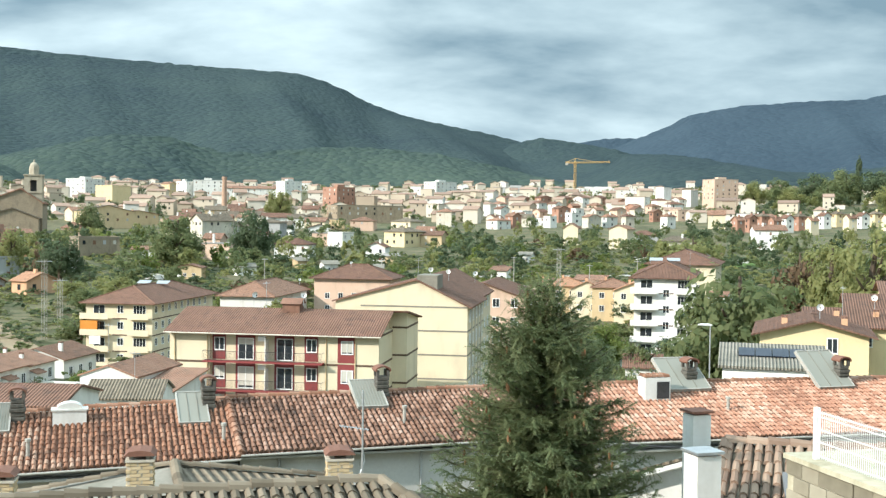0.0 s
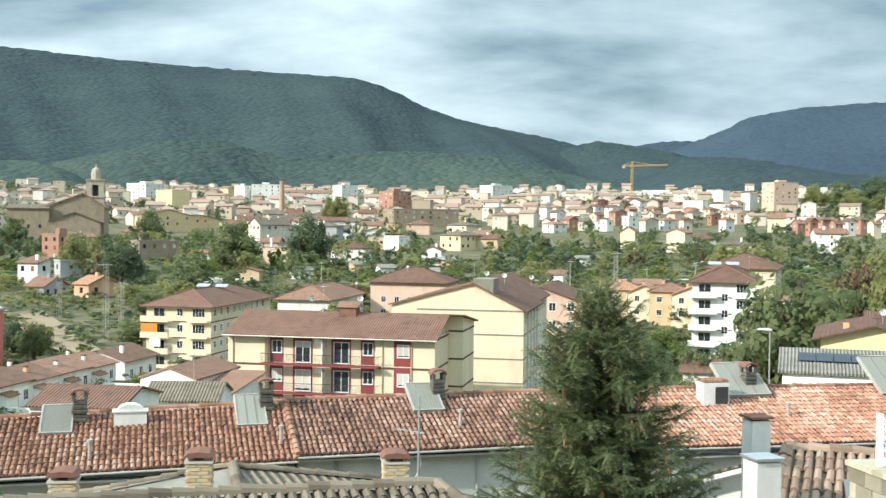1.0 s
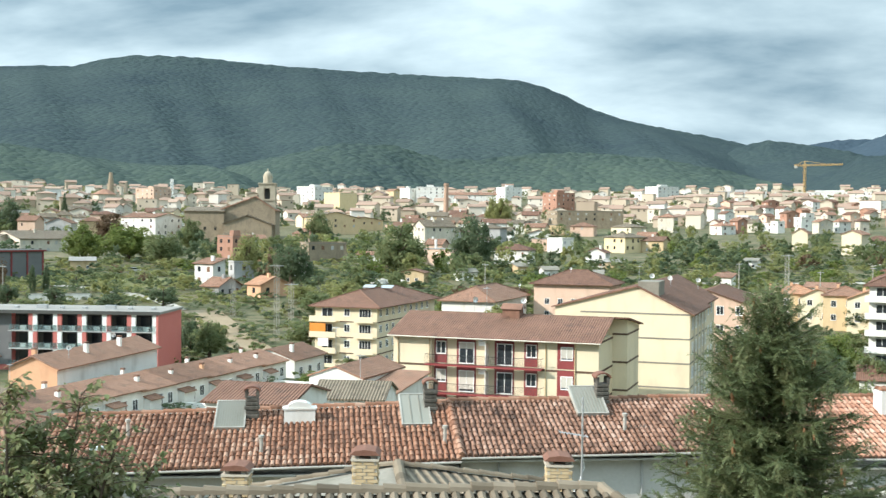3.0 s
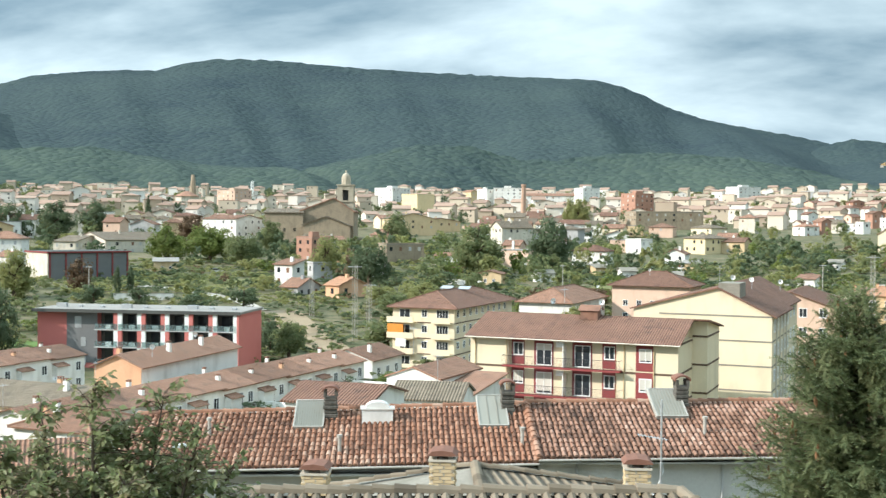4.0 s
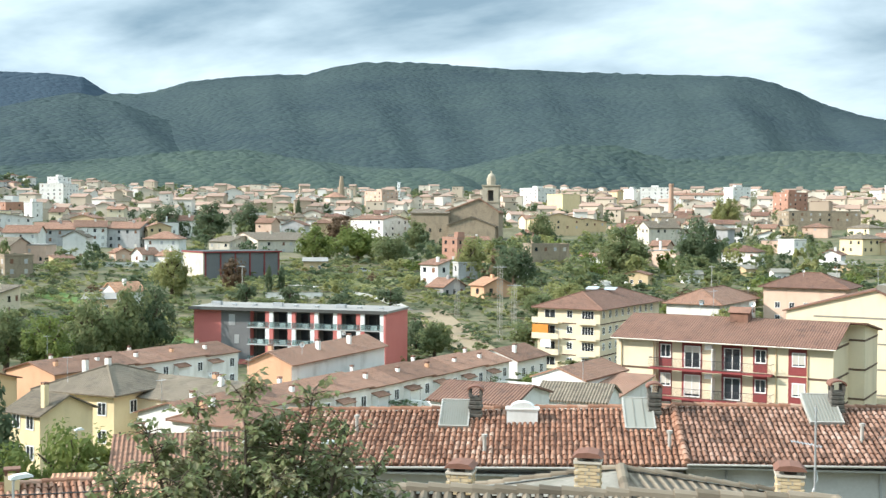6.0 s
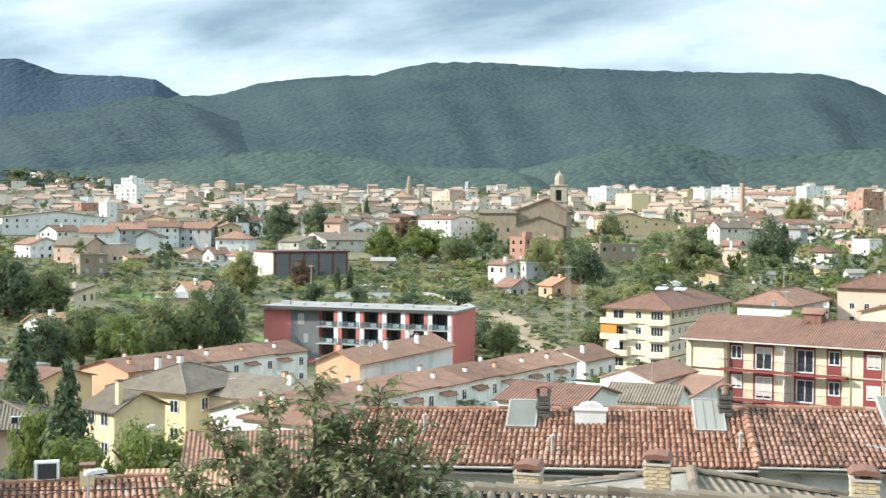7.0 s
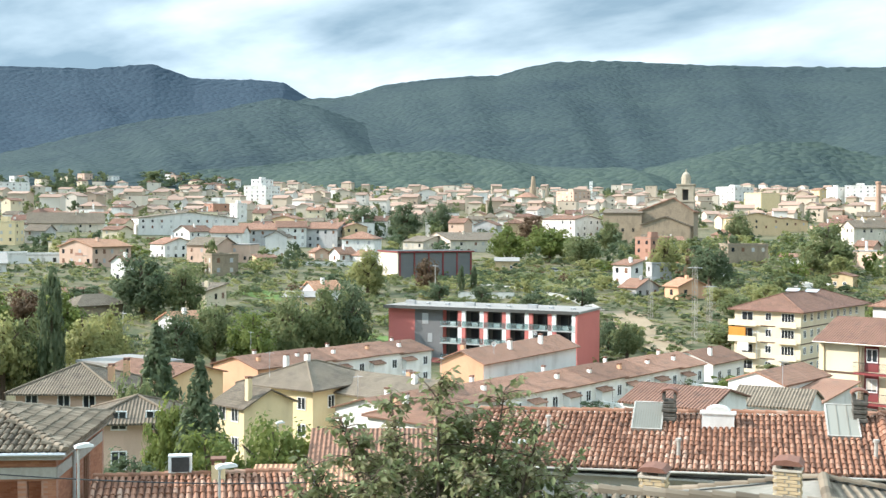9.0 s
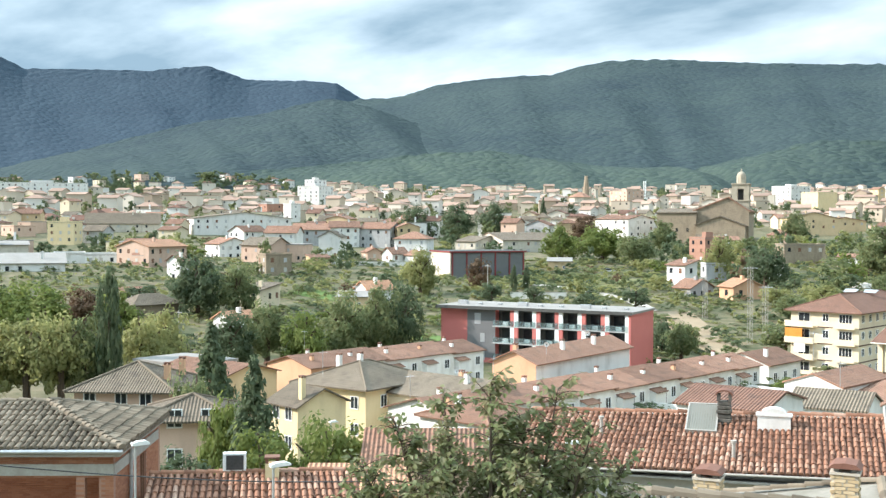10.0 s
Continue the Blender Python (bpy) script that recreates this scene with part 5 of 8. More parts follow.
NB = pose(0, 0, 0, 0, 0, 10.0) @ pose(-1.45, 28.0, 0)
t = thing("near_house", NB, "house with a low fibre-cement roof behind brick chimneys", "house")
az_ = 18.36
bm = bmesh.new()
slab(bm, [Vector(c) for c in ((-4.4, -3.2, az_ - 1.0), (0.45, -3.2, az_ - 0.62), (0.0, 0.6, az_), (-4.6, 2.2, az_ - 1.0))], 0.08)
part("roof", bm, "fibre", t)
bm = bmesh.new()
slab(bm, [Vector(c) for c in ((0.45, -3.2, az_ - 0.62), (4.6, -1.6, az_ - 0.95), (4.3, 1.2, az_ - 0.55), (0.0, 0.6, az_))], 0.08)
part("roof", bm, "tile_grey", t)
ridge_tiles(t, (0.0, 0.6, az_ + 0.03), (0.5, -3.2, az_ - 0.6), "tiles_old", 0.28, 0.4)
ridge_tiles(t, (0.0, 0.6, az_ + 0.03), (4.4, 1.2, az_ - 0.55), "tiles_old", 0.2, 0.4)
ridge_tiles(t, (-4.6, 1.5, az_ - 0.95), (-0.1, 0.7, az_ + 0.03), "tiles_old", 0.2, 0.4)
bm = bmesh.new(); box(bm, -4.2, 4.2, -2.8, 0.2, 12, az_ - 1.1); part("wall", bm, "grey", t)
bm = bmesh.new(); slab(bm, [Vector(c) for c in ((4.4, 5.0, az_ - 2.2), (-4.7, 5.6, az_ - 2.6), (-4.6, 2.2, az_ - 1.02), (0.0, 0.6, az_ - 0.02), (4.3, 1.2, az_ - 0.57))], 0.08); part("roof", bm, "tile_grey", t)


def brick_mesh(lx, ly, lz, mat):
    return shared_mesh(("brick", lx, ly, lz, mat), lambda bm: box(bm, -lx / 2, lx / 2, -ly / 2, ly / 2, 0, lz), mat)


def brick_chimney(az, dist, top, size=0.52, rows=9):
    x, y = polar(az, dist)
    t = thing("brick_chimney", pose(x, y, top, 0, 0, 10), "pale yellow brick chimney with a brown clay hood", "chimney", "brick chimneys")
    c = 0.075
    bm = bmesh.new(); box(bm, -size / 2 + 0.012, size / 2 - 0.012, -size / 2 + 0.012, size / 2 - 0.012, -rows * c - 0.6, 0); part("mortar_core", bm, "palestone", t)
    for r in range(rows):
        z = -(r + 1) * c
        for k, (dx, dy, rz) in enumerate(((0, -1, 0), (1, 0, 90), (0, 1, 180), (-1, 0, 270))):
            for q in (0, 1):
                off = (q - 0.5) * size / 2 * 0.98 + (0.04 if (r + k) % 2 else -0.04)
                ln = size / 2 - 0.02 - (0.04 if (q == 0) != ((r + k) % 2 == 1) else -0.03)
                m = pose(0, 0, z, 0, 0, rz) @ pose(off, -size / 2 + 0.03, 0)
                part("brick", brick_mesh(round(size / 2 - 0.045, 3), 0.07, c - 0.014, "bricks_yellow"), None, t, at=m)
    bm = bmesh.new(); box(bm, -size / 2 - 0.03, size / 2 + 0.03, -size / 2 - 0.03, size / 2 + 0.03, 0.001, 0.05); part("rim", bm, "palestone", t)
    for sx in (-1, 1):
        for sy in (-1, 1):
            bm = bmesh.new()
            box(bm, sx * 0.17 - 0.05, sx * 0.17 + 0.05, sy * 0.17 - 0.05, sy * 0.17 + 0.05, 0.05, 0.13)
            part("cap_post", bm, "concrete", t)
    bm = bmesh.new()
    prism(bm, [(-0.32, 0.13), (0.32, 0.13), (0.22, 0.22), (0.0, 0.25), (-0.22, 0.22)], -0.32, 0.32)
    part("hood", bm, "claycap", t, "brown clay hood")


brick_chimney(-14.5, 24.6, 19.32)
brick_chimney(-5.0, 24.6, 19.24)
brick_chimney(-20.75, 24.8, 19.0)

# antenna mast on the near house
x, y = polar(-3.85, 23.0)
t = thing("antenna", pose(x, y, 18.9, 0, 0, 12), "slim television antenna mast on the near roof", "antenna")
bm = bmesh.new(); tube(bm, [(0, 0, -0.3), (0, 0, 2.0)], 0.02, 8); part("mast", bm, "metal", t)
bm = bmesh.new()
tube(bm, [(-0.46, 0, 1.31), (0.12, 0, 1.22)], 0.009, 6)
boom = part("boom", bm, "metal", t)
for i in range(9):
    xx = -0.44 + i * 0.065
    bm = bmesh.new(); tube(bm, [(xx, -0.16, 1.307 - i * 0.010), (xx, 0.16, 1.307 - i * 0.010)], 0.006, 5); part("rod", bm, "metal", boom)
bm = bmesh.new(); tube(bm, [(0.0, 0, 1.0), (0.05, 0.02, 0.6), (-0.05, 0, 0.35), (-0.16, 0, 0.1)], 0.01, 6); part("cable", bm, "whitepaint", t)


# ---- right foreground ----
def plain_chimney(az, dist, top, size, low, label, mat="white", cap="claycap", rot=18):
    x, y = polar(az, dist)
    t = thing("chimney", pose(x, y, top, 0, 0, rot), label, "chimney")
    bm = bmesh.new(); box(bm, -size / 2, size / 2, -size / 2, size / 2, low - top, 0); part("shaft", bm, mat, t)
    bm = bmesh.new(); box(bm, -size / 2 - 0.05, size / 2 + 0.05, -size / 2 - 0.05, size / 2 + 0.05, 0.04, 0.09); box(bm, -size * 0.4, size * 0.4, -size * 0.4, size * 0.4, -0.01, 0.045); part("cap", bm, cap, t)
    return t


plain_chimney(12.45, 26.0, 20.12, 0.44, 16.0, "tall white rendered chimney with a flat clay lid")
plain_chimney(12.75, 23.2, 19.75, 0.52, 14.0, "white rendered chimney with a sheet-metal lid", cap="metal")
# gabled white house with old brown tiles
ox, oy = polar(13.7, 24.5)
t = thing("near_house", pose(ox, oy, 0, 0, 0, -12), "white gabled house with worn brown tiles and roof windows", "house")
tiled_plane(t, (-0.5, -3.2, 17.75), (5.5, -3.2, 17.75), (0.1, 1.6, 19.45), (5.5, 1.6, 19.45), "tiles_brown", 0.225, 0.40, (0.0, 0.75, 0.3, 1.0), 11, "tile_grey")
ridge_tiles(t, (0.1, 1.6, 19.48), (5.5, 1.6, 19.48), "tiles_brown", 0.3, 0.42)
ridge_tiles(t, (-0.55, -3.2, 17.8), (0.1, 1.6, 19.48), "tiles_brown", 0.26, 0.42, "verge_tiles")
bm = bmesh.new(); prism(bm, [(-2.9, 11), (6.0, 11), (6.0, 17.75), (1.6, 19.25), (-2.9, 17.65)], 0.1, -5.5, pose(0, 0, 0, 0, 0, 90)); part("wall", bm, "white", t)
for x in (1.75, 3.9):
    bm = bmesh.new(); mm = pose(x, -0.1, 18.93, 19.5); box(bm, -0.55, 0.55, -0.45, 0.45, 0, 0.1, mm); w = part("roof_window", bm, "greypanel", t, "grey framed roof window")
    bm = bmesh.new(); box(bm, -0.45, 0.45, -0.36, 0.36, 0.101, 0.115, mm); part("pane", bm, "paleglass", w)
ox, oy = polar(14.0, 21.0)
t = thing("near_house", pose(ox, oy, 0, 0, 0, -12), "low porch roof with worn brown tiles", "house")
tiled_plane(t, (-0.2, -1.6, 18.35), (3.6, -1.6, 18.35), (0.0, 0.2, 18.98), (3.6, 0.2, 18.98), "tiles_brown", 0.225, 0.40, None, 12, "tile_grey")
ridge_tiles(t, (-0.1, 0.2, 19.0), (3.6, 0.2, 19.0), "tiles_brown", 0.3, 0.42)
bm = bmesh.new(); box(bm, 0.0, 3.4, -1.4, 0.4, 12, 18.35); part("wall", bm, "white", t)
# white house with a thin rising roof edge behind the spruce
ox, oy = polar(7.2, 29.0)
t = thing("near_house", pose(ox, oy, 0, 0, 0, -8), "white house with a thin rising roof edge", "house")
bm = bmesh.new(); prism(bm, [(0, 11), (2.75, 11), (2.75, 18.5), (0, 17.65)], 0, 0.5); box(bm, 0, 2.75, 0.51, 4, 11, 16.2); part("wall", bm, "white", t)
bm = bmesh.new(); slab(bm, [Vector(c) for c in ((-0.3, -0.4, 17.75), (2.9, -0.4, 18.75), (2.9, 4.2, 17.2), (-0.3, 4.2, 16.2))], 0.12); part("roof", bm, "white", t)
bm = bmesh.new(); slab(bm, [Vector(c) for c in ((-0.25, -0.3, 17.83), (2.9, -0.3, 18.83), (2.9, 4.2, 17.28), (-0.25, 4.2, 16.28))], 0.07); part("tiles", bm, "tile_grey", t)

# mossy block wall with a white wire fence
a0, a1 = Vector((*polar(16.65, 17.2), 0)), Vector((*polar(23.5, 14.4), 0))
dirw = a1 - a0
angw = math.degrees(math.atan2(dirw.y, dirw.x))
wl_ = dirw.length
t = thing("block_wall", pose(a0.x, a0.y, 20.9, 0, 0, angw), "mossy concrete-block garden wall", "wall")
bm = bmesh.new(); box(bm, 0.012, wl_, 0.012, 2.6, -4.5, -0.04); part("core", bm, "mossy", t)
bm = bmesh.new(); box(bm, -0.04, wl_, -0.04, 2.6, -0.04, 0.03); part("coping", bm, "mossy", t)
bh, bl = 0.21, 0.41
rnd = random.Random(5)
for r in range(8):
    for k in range(int(wl_ / bl) + 1):
        x0 = k * bl - (bl / 2 if r % 2 else 0)
        if x0 < 0 or x0 + bl > wl_:
            continue
        me = shared_mesh(("block", 1), lambda bm: box(bm, 0.006, bl - 0.006, 0, 0.05, 0.006, bh - 0.006), "blocks")
        part("block", me, None, t, at=pose(x0, -0.01 + rnd.uniform(-0.008, 0.006), -0.05 - (r + 1) * bh, 0, 0, rnd.uniform(-0.6, 0.6)))
t = thing("wire_fence", pose(a0.x, a0.y, 20.93, 0, 0, angw), "white painted wire-mesh fence with a square post", "fence")
fx = 0.42
bm = bmesh.new(); box(bm, fx, fx + 0.07, 0.15, 0.22, 0, 0.72); part("post", bm, "whitepaint", t)
for z in (0.06, 0.25, 0.42, 0.60, 0.66):
    bm = bmesh.new(); tube(bm, [(fx + 0.07, 0.18, z), (wl_, 0.18, z)], 0.008, 6); part("rail", bm, "whitepaint", t)
for i in range(int((wl_ - fx) / 0.045)):
    me = shared_mesh(("wire", 1), lambda bm: tube(bm, [(0, 0, 0.03), (0, 0, 0.69)], 0.0045, 4), "whitepaint")
    part("wire", me, None, t, at=pose(fx + 0.1 + i * 0.045, 0.172, 0))


# ---- house under construction ----
CON = pose(*polar(-49.55, 42.0), 0, 0, 0, 35.0)       # at its near corner; local -x runs left, y away
t = thing("unfinished_house", CON, "unfinished brick house with concrete beams and a grey tile hip roof", "house")
ze, zr = 16.55, 17.55
tiled_plane(t, (-8.6, -0.4, ze), (0.4, -0.4, ze), (-5.0, 3.6, zr), (-3.4, 3.6, zr), "tiles_old", 0.25, 0.42, None, 21, "tile_grey", True)
tiled_plane(t, (0.4, -0.4, ze), (0.4, 7.4, ze), (-3.4, 3.6, zr), (-3.4, 3.9, zr), "tiles_old", 0.30, 0.42, None, 22, "tile_grey", True)
ridge_tiles(t, (0.4, -0.4, ze + 0.05), (-3.4, 3.6, zr + 0.06), "tiles_old", 0.3, 0.3)
ridge_tiles(t, (0.4, 7.4, ze + 0.05), (-3.4, 3.9, zr + 0.06), "tiles_old", 0.26, 0.4)
ridge_tiles(t, (-8.6, -0.4, ze + 0.05), (-5.0, 3.6, zr + 0.06), "tiles_old", 0.3, 0.3)
ridge_tiles(t, (-5.0, 3.6, zr + 0.06), (-3.4, 3.6, zr + 0.06), "tiles_old", 0.26, 0.4)
bm = bmesh.new(); slab(bm, [Vector(c) for c in ((0.4, 7.4, ze), (-8.6, 7.4, ze), (-5.0, 3.6, zr), (-3.4, 3.9, zr))], 0.1); slab(bm, [Vector(c) for c in ((-8.6, 7.4, ze), (-8.6, -0.4, ze), (-5.0, 3.6, zr))], 0.1); part("back_roof", bm, "tile_grey", t)
bm = bmesh.new(); box(bm, -8.4, 0.3, -0.35, 7.2, ze - 0.26, ze - 0.13); part("eave_board", bm, "concrete", t)
bm = bmesh.new(); tube(bm, [(-8.6, -0.47, ze - 0.05), (0.45, -0.47, ze - 0.05)], 0.07, 8); part("gutter", bm, "metal", t)
# brick masses with openings left free
mass = [(-8.4, -5.9, 0, 7), (-3.1, -0.001, 3.2, 7.0)]
def brick_wall(parent, m, width, z0, z1, holes, seed):
    """A recessed mortar bed with courses of single bricks in front of it."""
    bl_, bh_ = 0.29, 0.085
    rnd_ = random.Random(seed)
    V, F = [], []
    rows_ = int((z1 - z0) / bh_)
    for r_ in range(rows_):
        z_ = z0 + r_ * bh_
        for k_ in range(int(width / bl_) + 2):
            xa = max(0, k_ * bl_ - (bl_ / 2 if r_ % 2 else 0)); xb = min(width, k_ * bl_ + bl_ - (bl_ / 2 if r_ % 2 else 0) - 0.012)
            if xb - xa < 0.05 or any(xa < h1 and xb > h0 and z_ < hz1 and z_ + bh_ > hz0 for h0, h1, hz0, hz1 in holes):
                continue
            yy = rnd_.uniform(-0.008, 0.004)
            b_ = len(V)
            V.extend(tuple(m @ Vector(c)) for c in ((xa, yy, z_), (xb, yy, z_), (xb, yy, z_ + bh_ - 0.012), (xa, yy, z_ + bh_ - 0.012), (xa, 0.03, z_), (xb, 0.03, z_), (xb, 0.03, z_ + bh_ - 0.012), (xa, 0.03, z_ + bh_ - 0.012)))
            F.extend(tuple(b_ + q for q in f_) for f_ in ((0, 1, 2, 3), (1, 5, 6, 2), (4, 0, 3, 7), (3, 2, 6, 7), (4, 5, 1, 0)))
    me = bpy.data.meshes.new("bricks")
    me.from_pydata(V, [], F)
    me.materials.append(M["bricks"])
    tagged(part("bricks", me, None, parent), kind="stuff")
    bm = bmesh.new()
    xs = sorted({0.0, width, *[h for ho in holes for h in ho[:2]]})
    zs = sorted({z0, z1, *[h for ho in holes for h in ho[2:]]})
    open_cells = [(a_, b_) for a_ in range(len(xs) - 1) for b_ in range(len(zs) - 1)
                  if any(xs[a_] >= h0 - 1e-6 and xs[a_ + 1] <= h1 + 1e-6 and zs[b_] >= hz0 - 1e-6 and zs[b_ + 1] <= hz1 + 1e-6 for h0, h1, hz0, hz1 in holes)]
    lattice_plate(bm, xs, zs, open_cells, 0.012, 0.3)
    bm.transform(m)
    part("mortar_bed", bm, "brick", parent)


brick_wall(t, pose(-8.4, 0, 0), 8.4, 10.5, 16.36, [(4.1, 7.1, 12.5, 15.5), (0.2, 2.0, 12.5, 15.5), (7.4, 7.9, 13.6, 15.5)], 1)
brick_wall(t, pose(0, 0.31, 0, 0, 0, 90), 6.6, 10.5, 16.36, [(3.6, 4.6, 12.8, 15.5)], 2)
brick_wall(t, pose(-8.4, 7.0, 0), 8.4, 10.5, 16.36, [(4.6, 6.0, 14.3, 15.2)], 3)
bm = bmesh.new(); box(bm, -8.45, 0.05, -0.05, -0.012, 15.58, 15.98); part("lintel_beam", bm, "concrete", t)
bm = bmesh.new(); box(bm, 0.012, 0.05, -0.05, 6.9, 15.58, 15.98); part("lintel_beam", bm, "concrete", t)
bm = bmesh.new(); box(bm, -8.0, -0.4, 0.4, 6.8, 12.2, 12.4); part("floor_slab", bm, "concrete", t)
bm = bmesh.new(); tube(bm, [(0.1, 2.1, 16.3), (0.1, 2.1, 10)], 0.06, 8); part("downpipe", bm, "grey", t)
for k in (0, 1):
    bm = bmesh.new(); box(bm, 0.02, 0.06, 3.95 + k * 0.3, 4.02 + k * 0.3, 12.8, 15.5); part("shutter_rail", bm, "woodshutter", t)

# low house with orange tiles, an air conditioner and a yellow chimney
ox, oy = polar(-46.6, 44.0)
LOW = pose(ox, oy, 0, 0, 0, 40)
t = thing("low_house", LOW, "low ochre house with a ribbed orange tile roof", "house")
tiled_plane(t, (-1.0, -3.4, 13.95), (6.9, -3.4, 13.95), (-1.0, 0, 15.1), (6.6, 0, 15.1), "tiles_red", 0.24, 0.40, None, 31)
ridge_tiles(t, (-1.0, 0, 15.13), (6.6, 0, 15.13), "tiles_red", 0.28)
bm = bmesh.new(); slab(bm, [Vector(c) for c in ((6.9, 3.4, 13.95), (-1.0, 3.4, 13.95), (-1.0, 0, 15.1), (6.6, 0, 15.1))], 0.1); part("back_roof", bm, "tile_far", t)
bm = bmesh.new(); prism(bm, [(-3.0, 9), (3.0, 9), (3.0, 13.9), (0, 14.95), (-3.0, 13.9)], 0.8, -6.4, pose(0, 0, 0, 0, 0, 90)); part("wall", bm, "yellow", t)
chimney(t, 3.5, -0.25, 14.6, 0.55, "yellow", 0.5, 15.0)
t = thing("air_conditioner", LOW @ pose(2.1, 0.1, 15.16), "white air-conditioning unit on the roof ridge", "air conditioner")
bm = bmesh.new(); box(bm, -0.42, 0.42, -0.2, 0.2, 0.06, 0.72); part("case", bm, "whitepaint", t)
bm = bmesh.new(); box(bm, -0.3, 0.34, -0.235, -0.202, 0.12, 0.66); part("grille", bm, "darkmetal", t)
bm = bmesh.new(); box(bm, -0.4, -0.3, -0.2, 0.2, 0, 0.06); box(bm, 0.3, 0.4, -0.2, 0.2, 0, 0.06); part("feet", bm, "darkmetal", t)
# red-roofed houses seen through the near tree
house(from_left(-37.4, 62, 32, 7.9), 6.0, 5, 4.0, 1.3, "gable_x", "pinkish", "tile_far", "salmon house with red roof behind the tree", over=0.4, chimneys=((1.0, 2.5, 0.5, "salmon"),))
house(from_left(-40.4, 54, 34, 8.4), 4.6, 3.5, 3.6, 0.5, "shed", "salmon", "tile_orange", "low salmon lean-to house", over=0.3)


def street_lamp(az, dist, top, label, arm=0.5, rot=0, base=None):
    x, y = polar(az, dist)
    g = ground_z(x, y) if base is None else base
    t = thing("street_lamp", pose(x, y, g, 0, 0, rot), label, "street lamp", "street lamps")
    bm = bmesh.new(); tube(bm, [(0, 0, -0.3), (0, 0, top - g)], [0.055, 0.035], 10); part("pole", bm, "metal", t)
    bm = bmesh.new(); tube(bm, [(0, 0, top - g), (arm * 0.4, 0, top - g + 0.08)], 0.035, 8); part("arm", bm, "metal", t)
    bm = bmesh.new(); prism(bm, [(-0.1, top - g + 0.03), (arm, top - g + 0.05), (arm, top - g + 0.10), (arm * 0.7, top - g + 0.16), (0.05, top - g + 0.15), (-0.1, top - g + 0.10)], -0.1, 0.1); part("lamp_head", bm, "whitepaint", t)


street_lamp(-48.55, 34.0, 24 - 34 * math.tan(radians(10.05)), "grey street lamp with a white head", 0.4, 60)
street_lamp(-42.0, 33.0, 24 - 33 * math.tan(radians(11.25)), "grey street lamp with a flat white head", 0.5, 60)
street_lamp(-39.2, 66, 24 - 66 * math.tan(radians(9.15)), "grey street lamp beside the street trees", 0.4, 60)
street_lamp(13.0, 70, 24 - 70 * math.tan(radians(4.3)), "tall grey street lamp with a long arm", 0.7, 180)
street_lamp(-27.5, 40, 24 - 40 * math.tan(radians(10.1)), "street lamp behind the terrace roof", 0.4, 30)


# ---- plants ----
def leaf_cloud(seed, clumps, per, leaf, shape="round", flat=0.0):
    """Leaf quads in clumps that fill a crown about 1 in radius and 0 to 2 high."""
    rnd = random.Random(seed)
    V, F = [], []
    for c in range(clumps):
        while True:
            p = Vector((rnd.uniform(-1, 1), rnd.uniform(-1, 1), rnd.uniform(-1, 1)))
            if 0.25 < p.length < 1:
                break
        if shape == "round":
            p *= rnd.uniform(0.45, 1.12) / max(p.length, 0.5) * 0.80
            p.x *= 1.12
            cr = rnd.uniform(0.16, 0.40)
        elif shape == "cone":
            zz = rnd.random() ** 1.3
            a = rnd.uniform(0, 6.283)
            rr = (1 - zz) * rnd.uniform(0.45, 0.95)
            p = Vector((rr * math.cos(a), rr * math.sin(a), zz * 2 - 1))
            cr = 0.10 + 0.22 * (1 - zz)
        else:
            zz = rnd.uniform(-1, 1)
            a = rnd.uniform(0, 6.283)
            rr = math.sqrt(max(0, 1 - abs(zz) ** 3)) * rnd.uniform(0.5, 0.9)
            p = Vector((rr * math.cos(a), rr * math.sin(a), zz))
            cr = 0.3
        for k in range(per):
            q = Vector((rnd.gauss(0, 1), rnd.gauss(0, 1), rnd.gauss(0, 0.8)))
            q = p + q.normalized() * cr * rnd.uniform(0.55, 1.0)
            n = ((q - p).normalized() * 0.9 + q * 0.5 + Vector((rnd.gauss(0, 0.35), rnd.gauss(0, 0.35), rnd.gauss(0.2, 0.3)))).normalized()
            u = n.orthogonal().normalized()
            u = Matrix.Rotation(rnd.uniform(0, 6.283), 3, n) @ u
            w = n.cross(u)
            s = leaf * rnd.uniform(0.6, 1.3)
            b = len(V)
            z1 = Vector((0, 0, 1))
            for du, dw in ((-1, 0), (0, -0.55), (1, 0), (0, 0.55)):
                V.append(tuple(q + u * du * s + w * dw * s + z1))
            F.append((b, b + 1, b + 2, b + 3))
    return V, F


def crown_mesh(kind, variant, mat):
    key = ("crown", kind, variant, mat)
    if key not in SHARED:
        spec = {"far": (26, 26, 0.105, "round"), "mid": (36, 44, 0.088, "round"), "big": (62, 74, 0.060, "round"),
                "cone": (150, 24, 0.06, "cone"), "cypress": (70, 34, 0.11, "column"), "bush": (16, 26, 0.12, "round")}[kind]
        V, F = leaf_cloud(variant * 17 + len(kind), *spec)
        me = bpy.data.meshes.new("crown")
        me.from_pydata(V, [], F)
        me.materials.append(M[mat])
        SHARED[key] = me
    return SHARED[key]


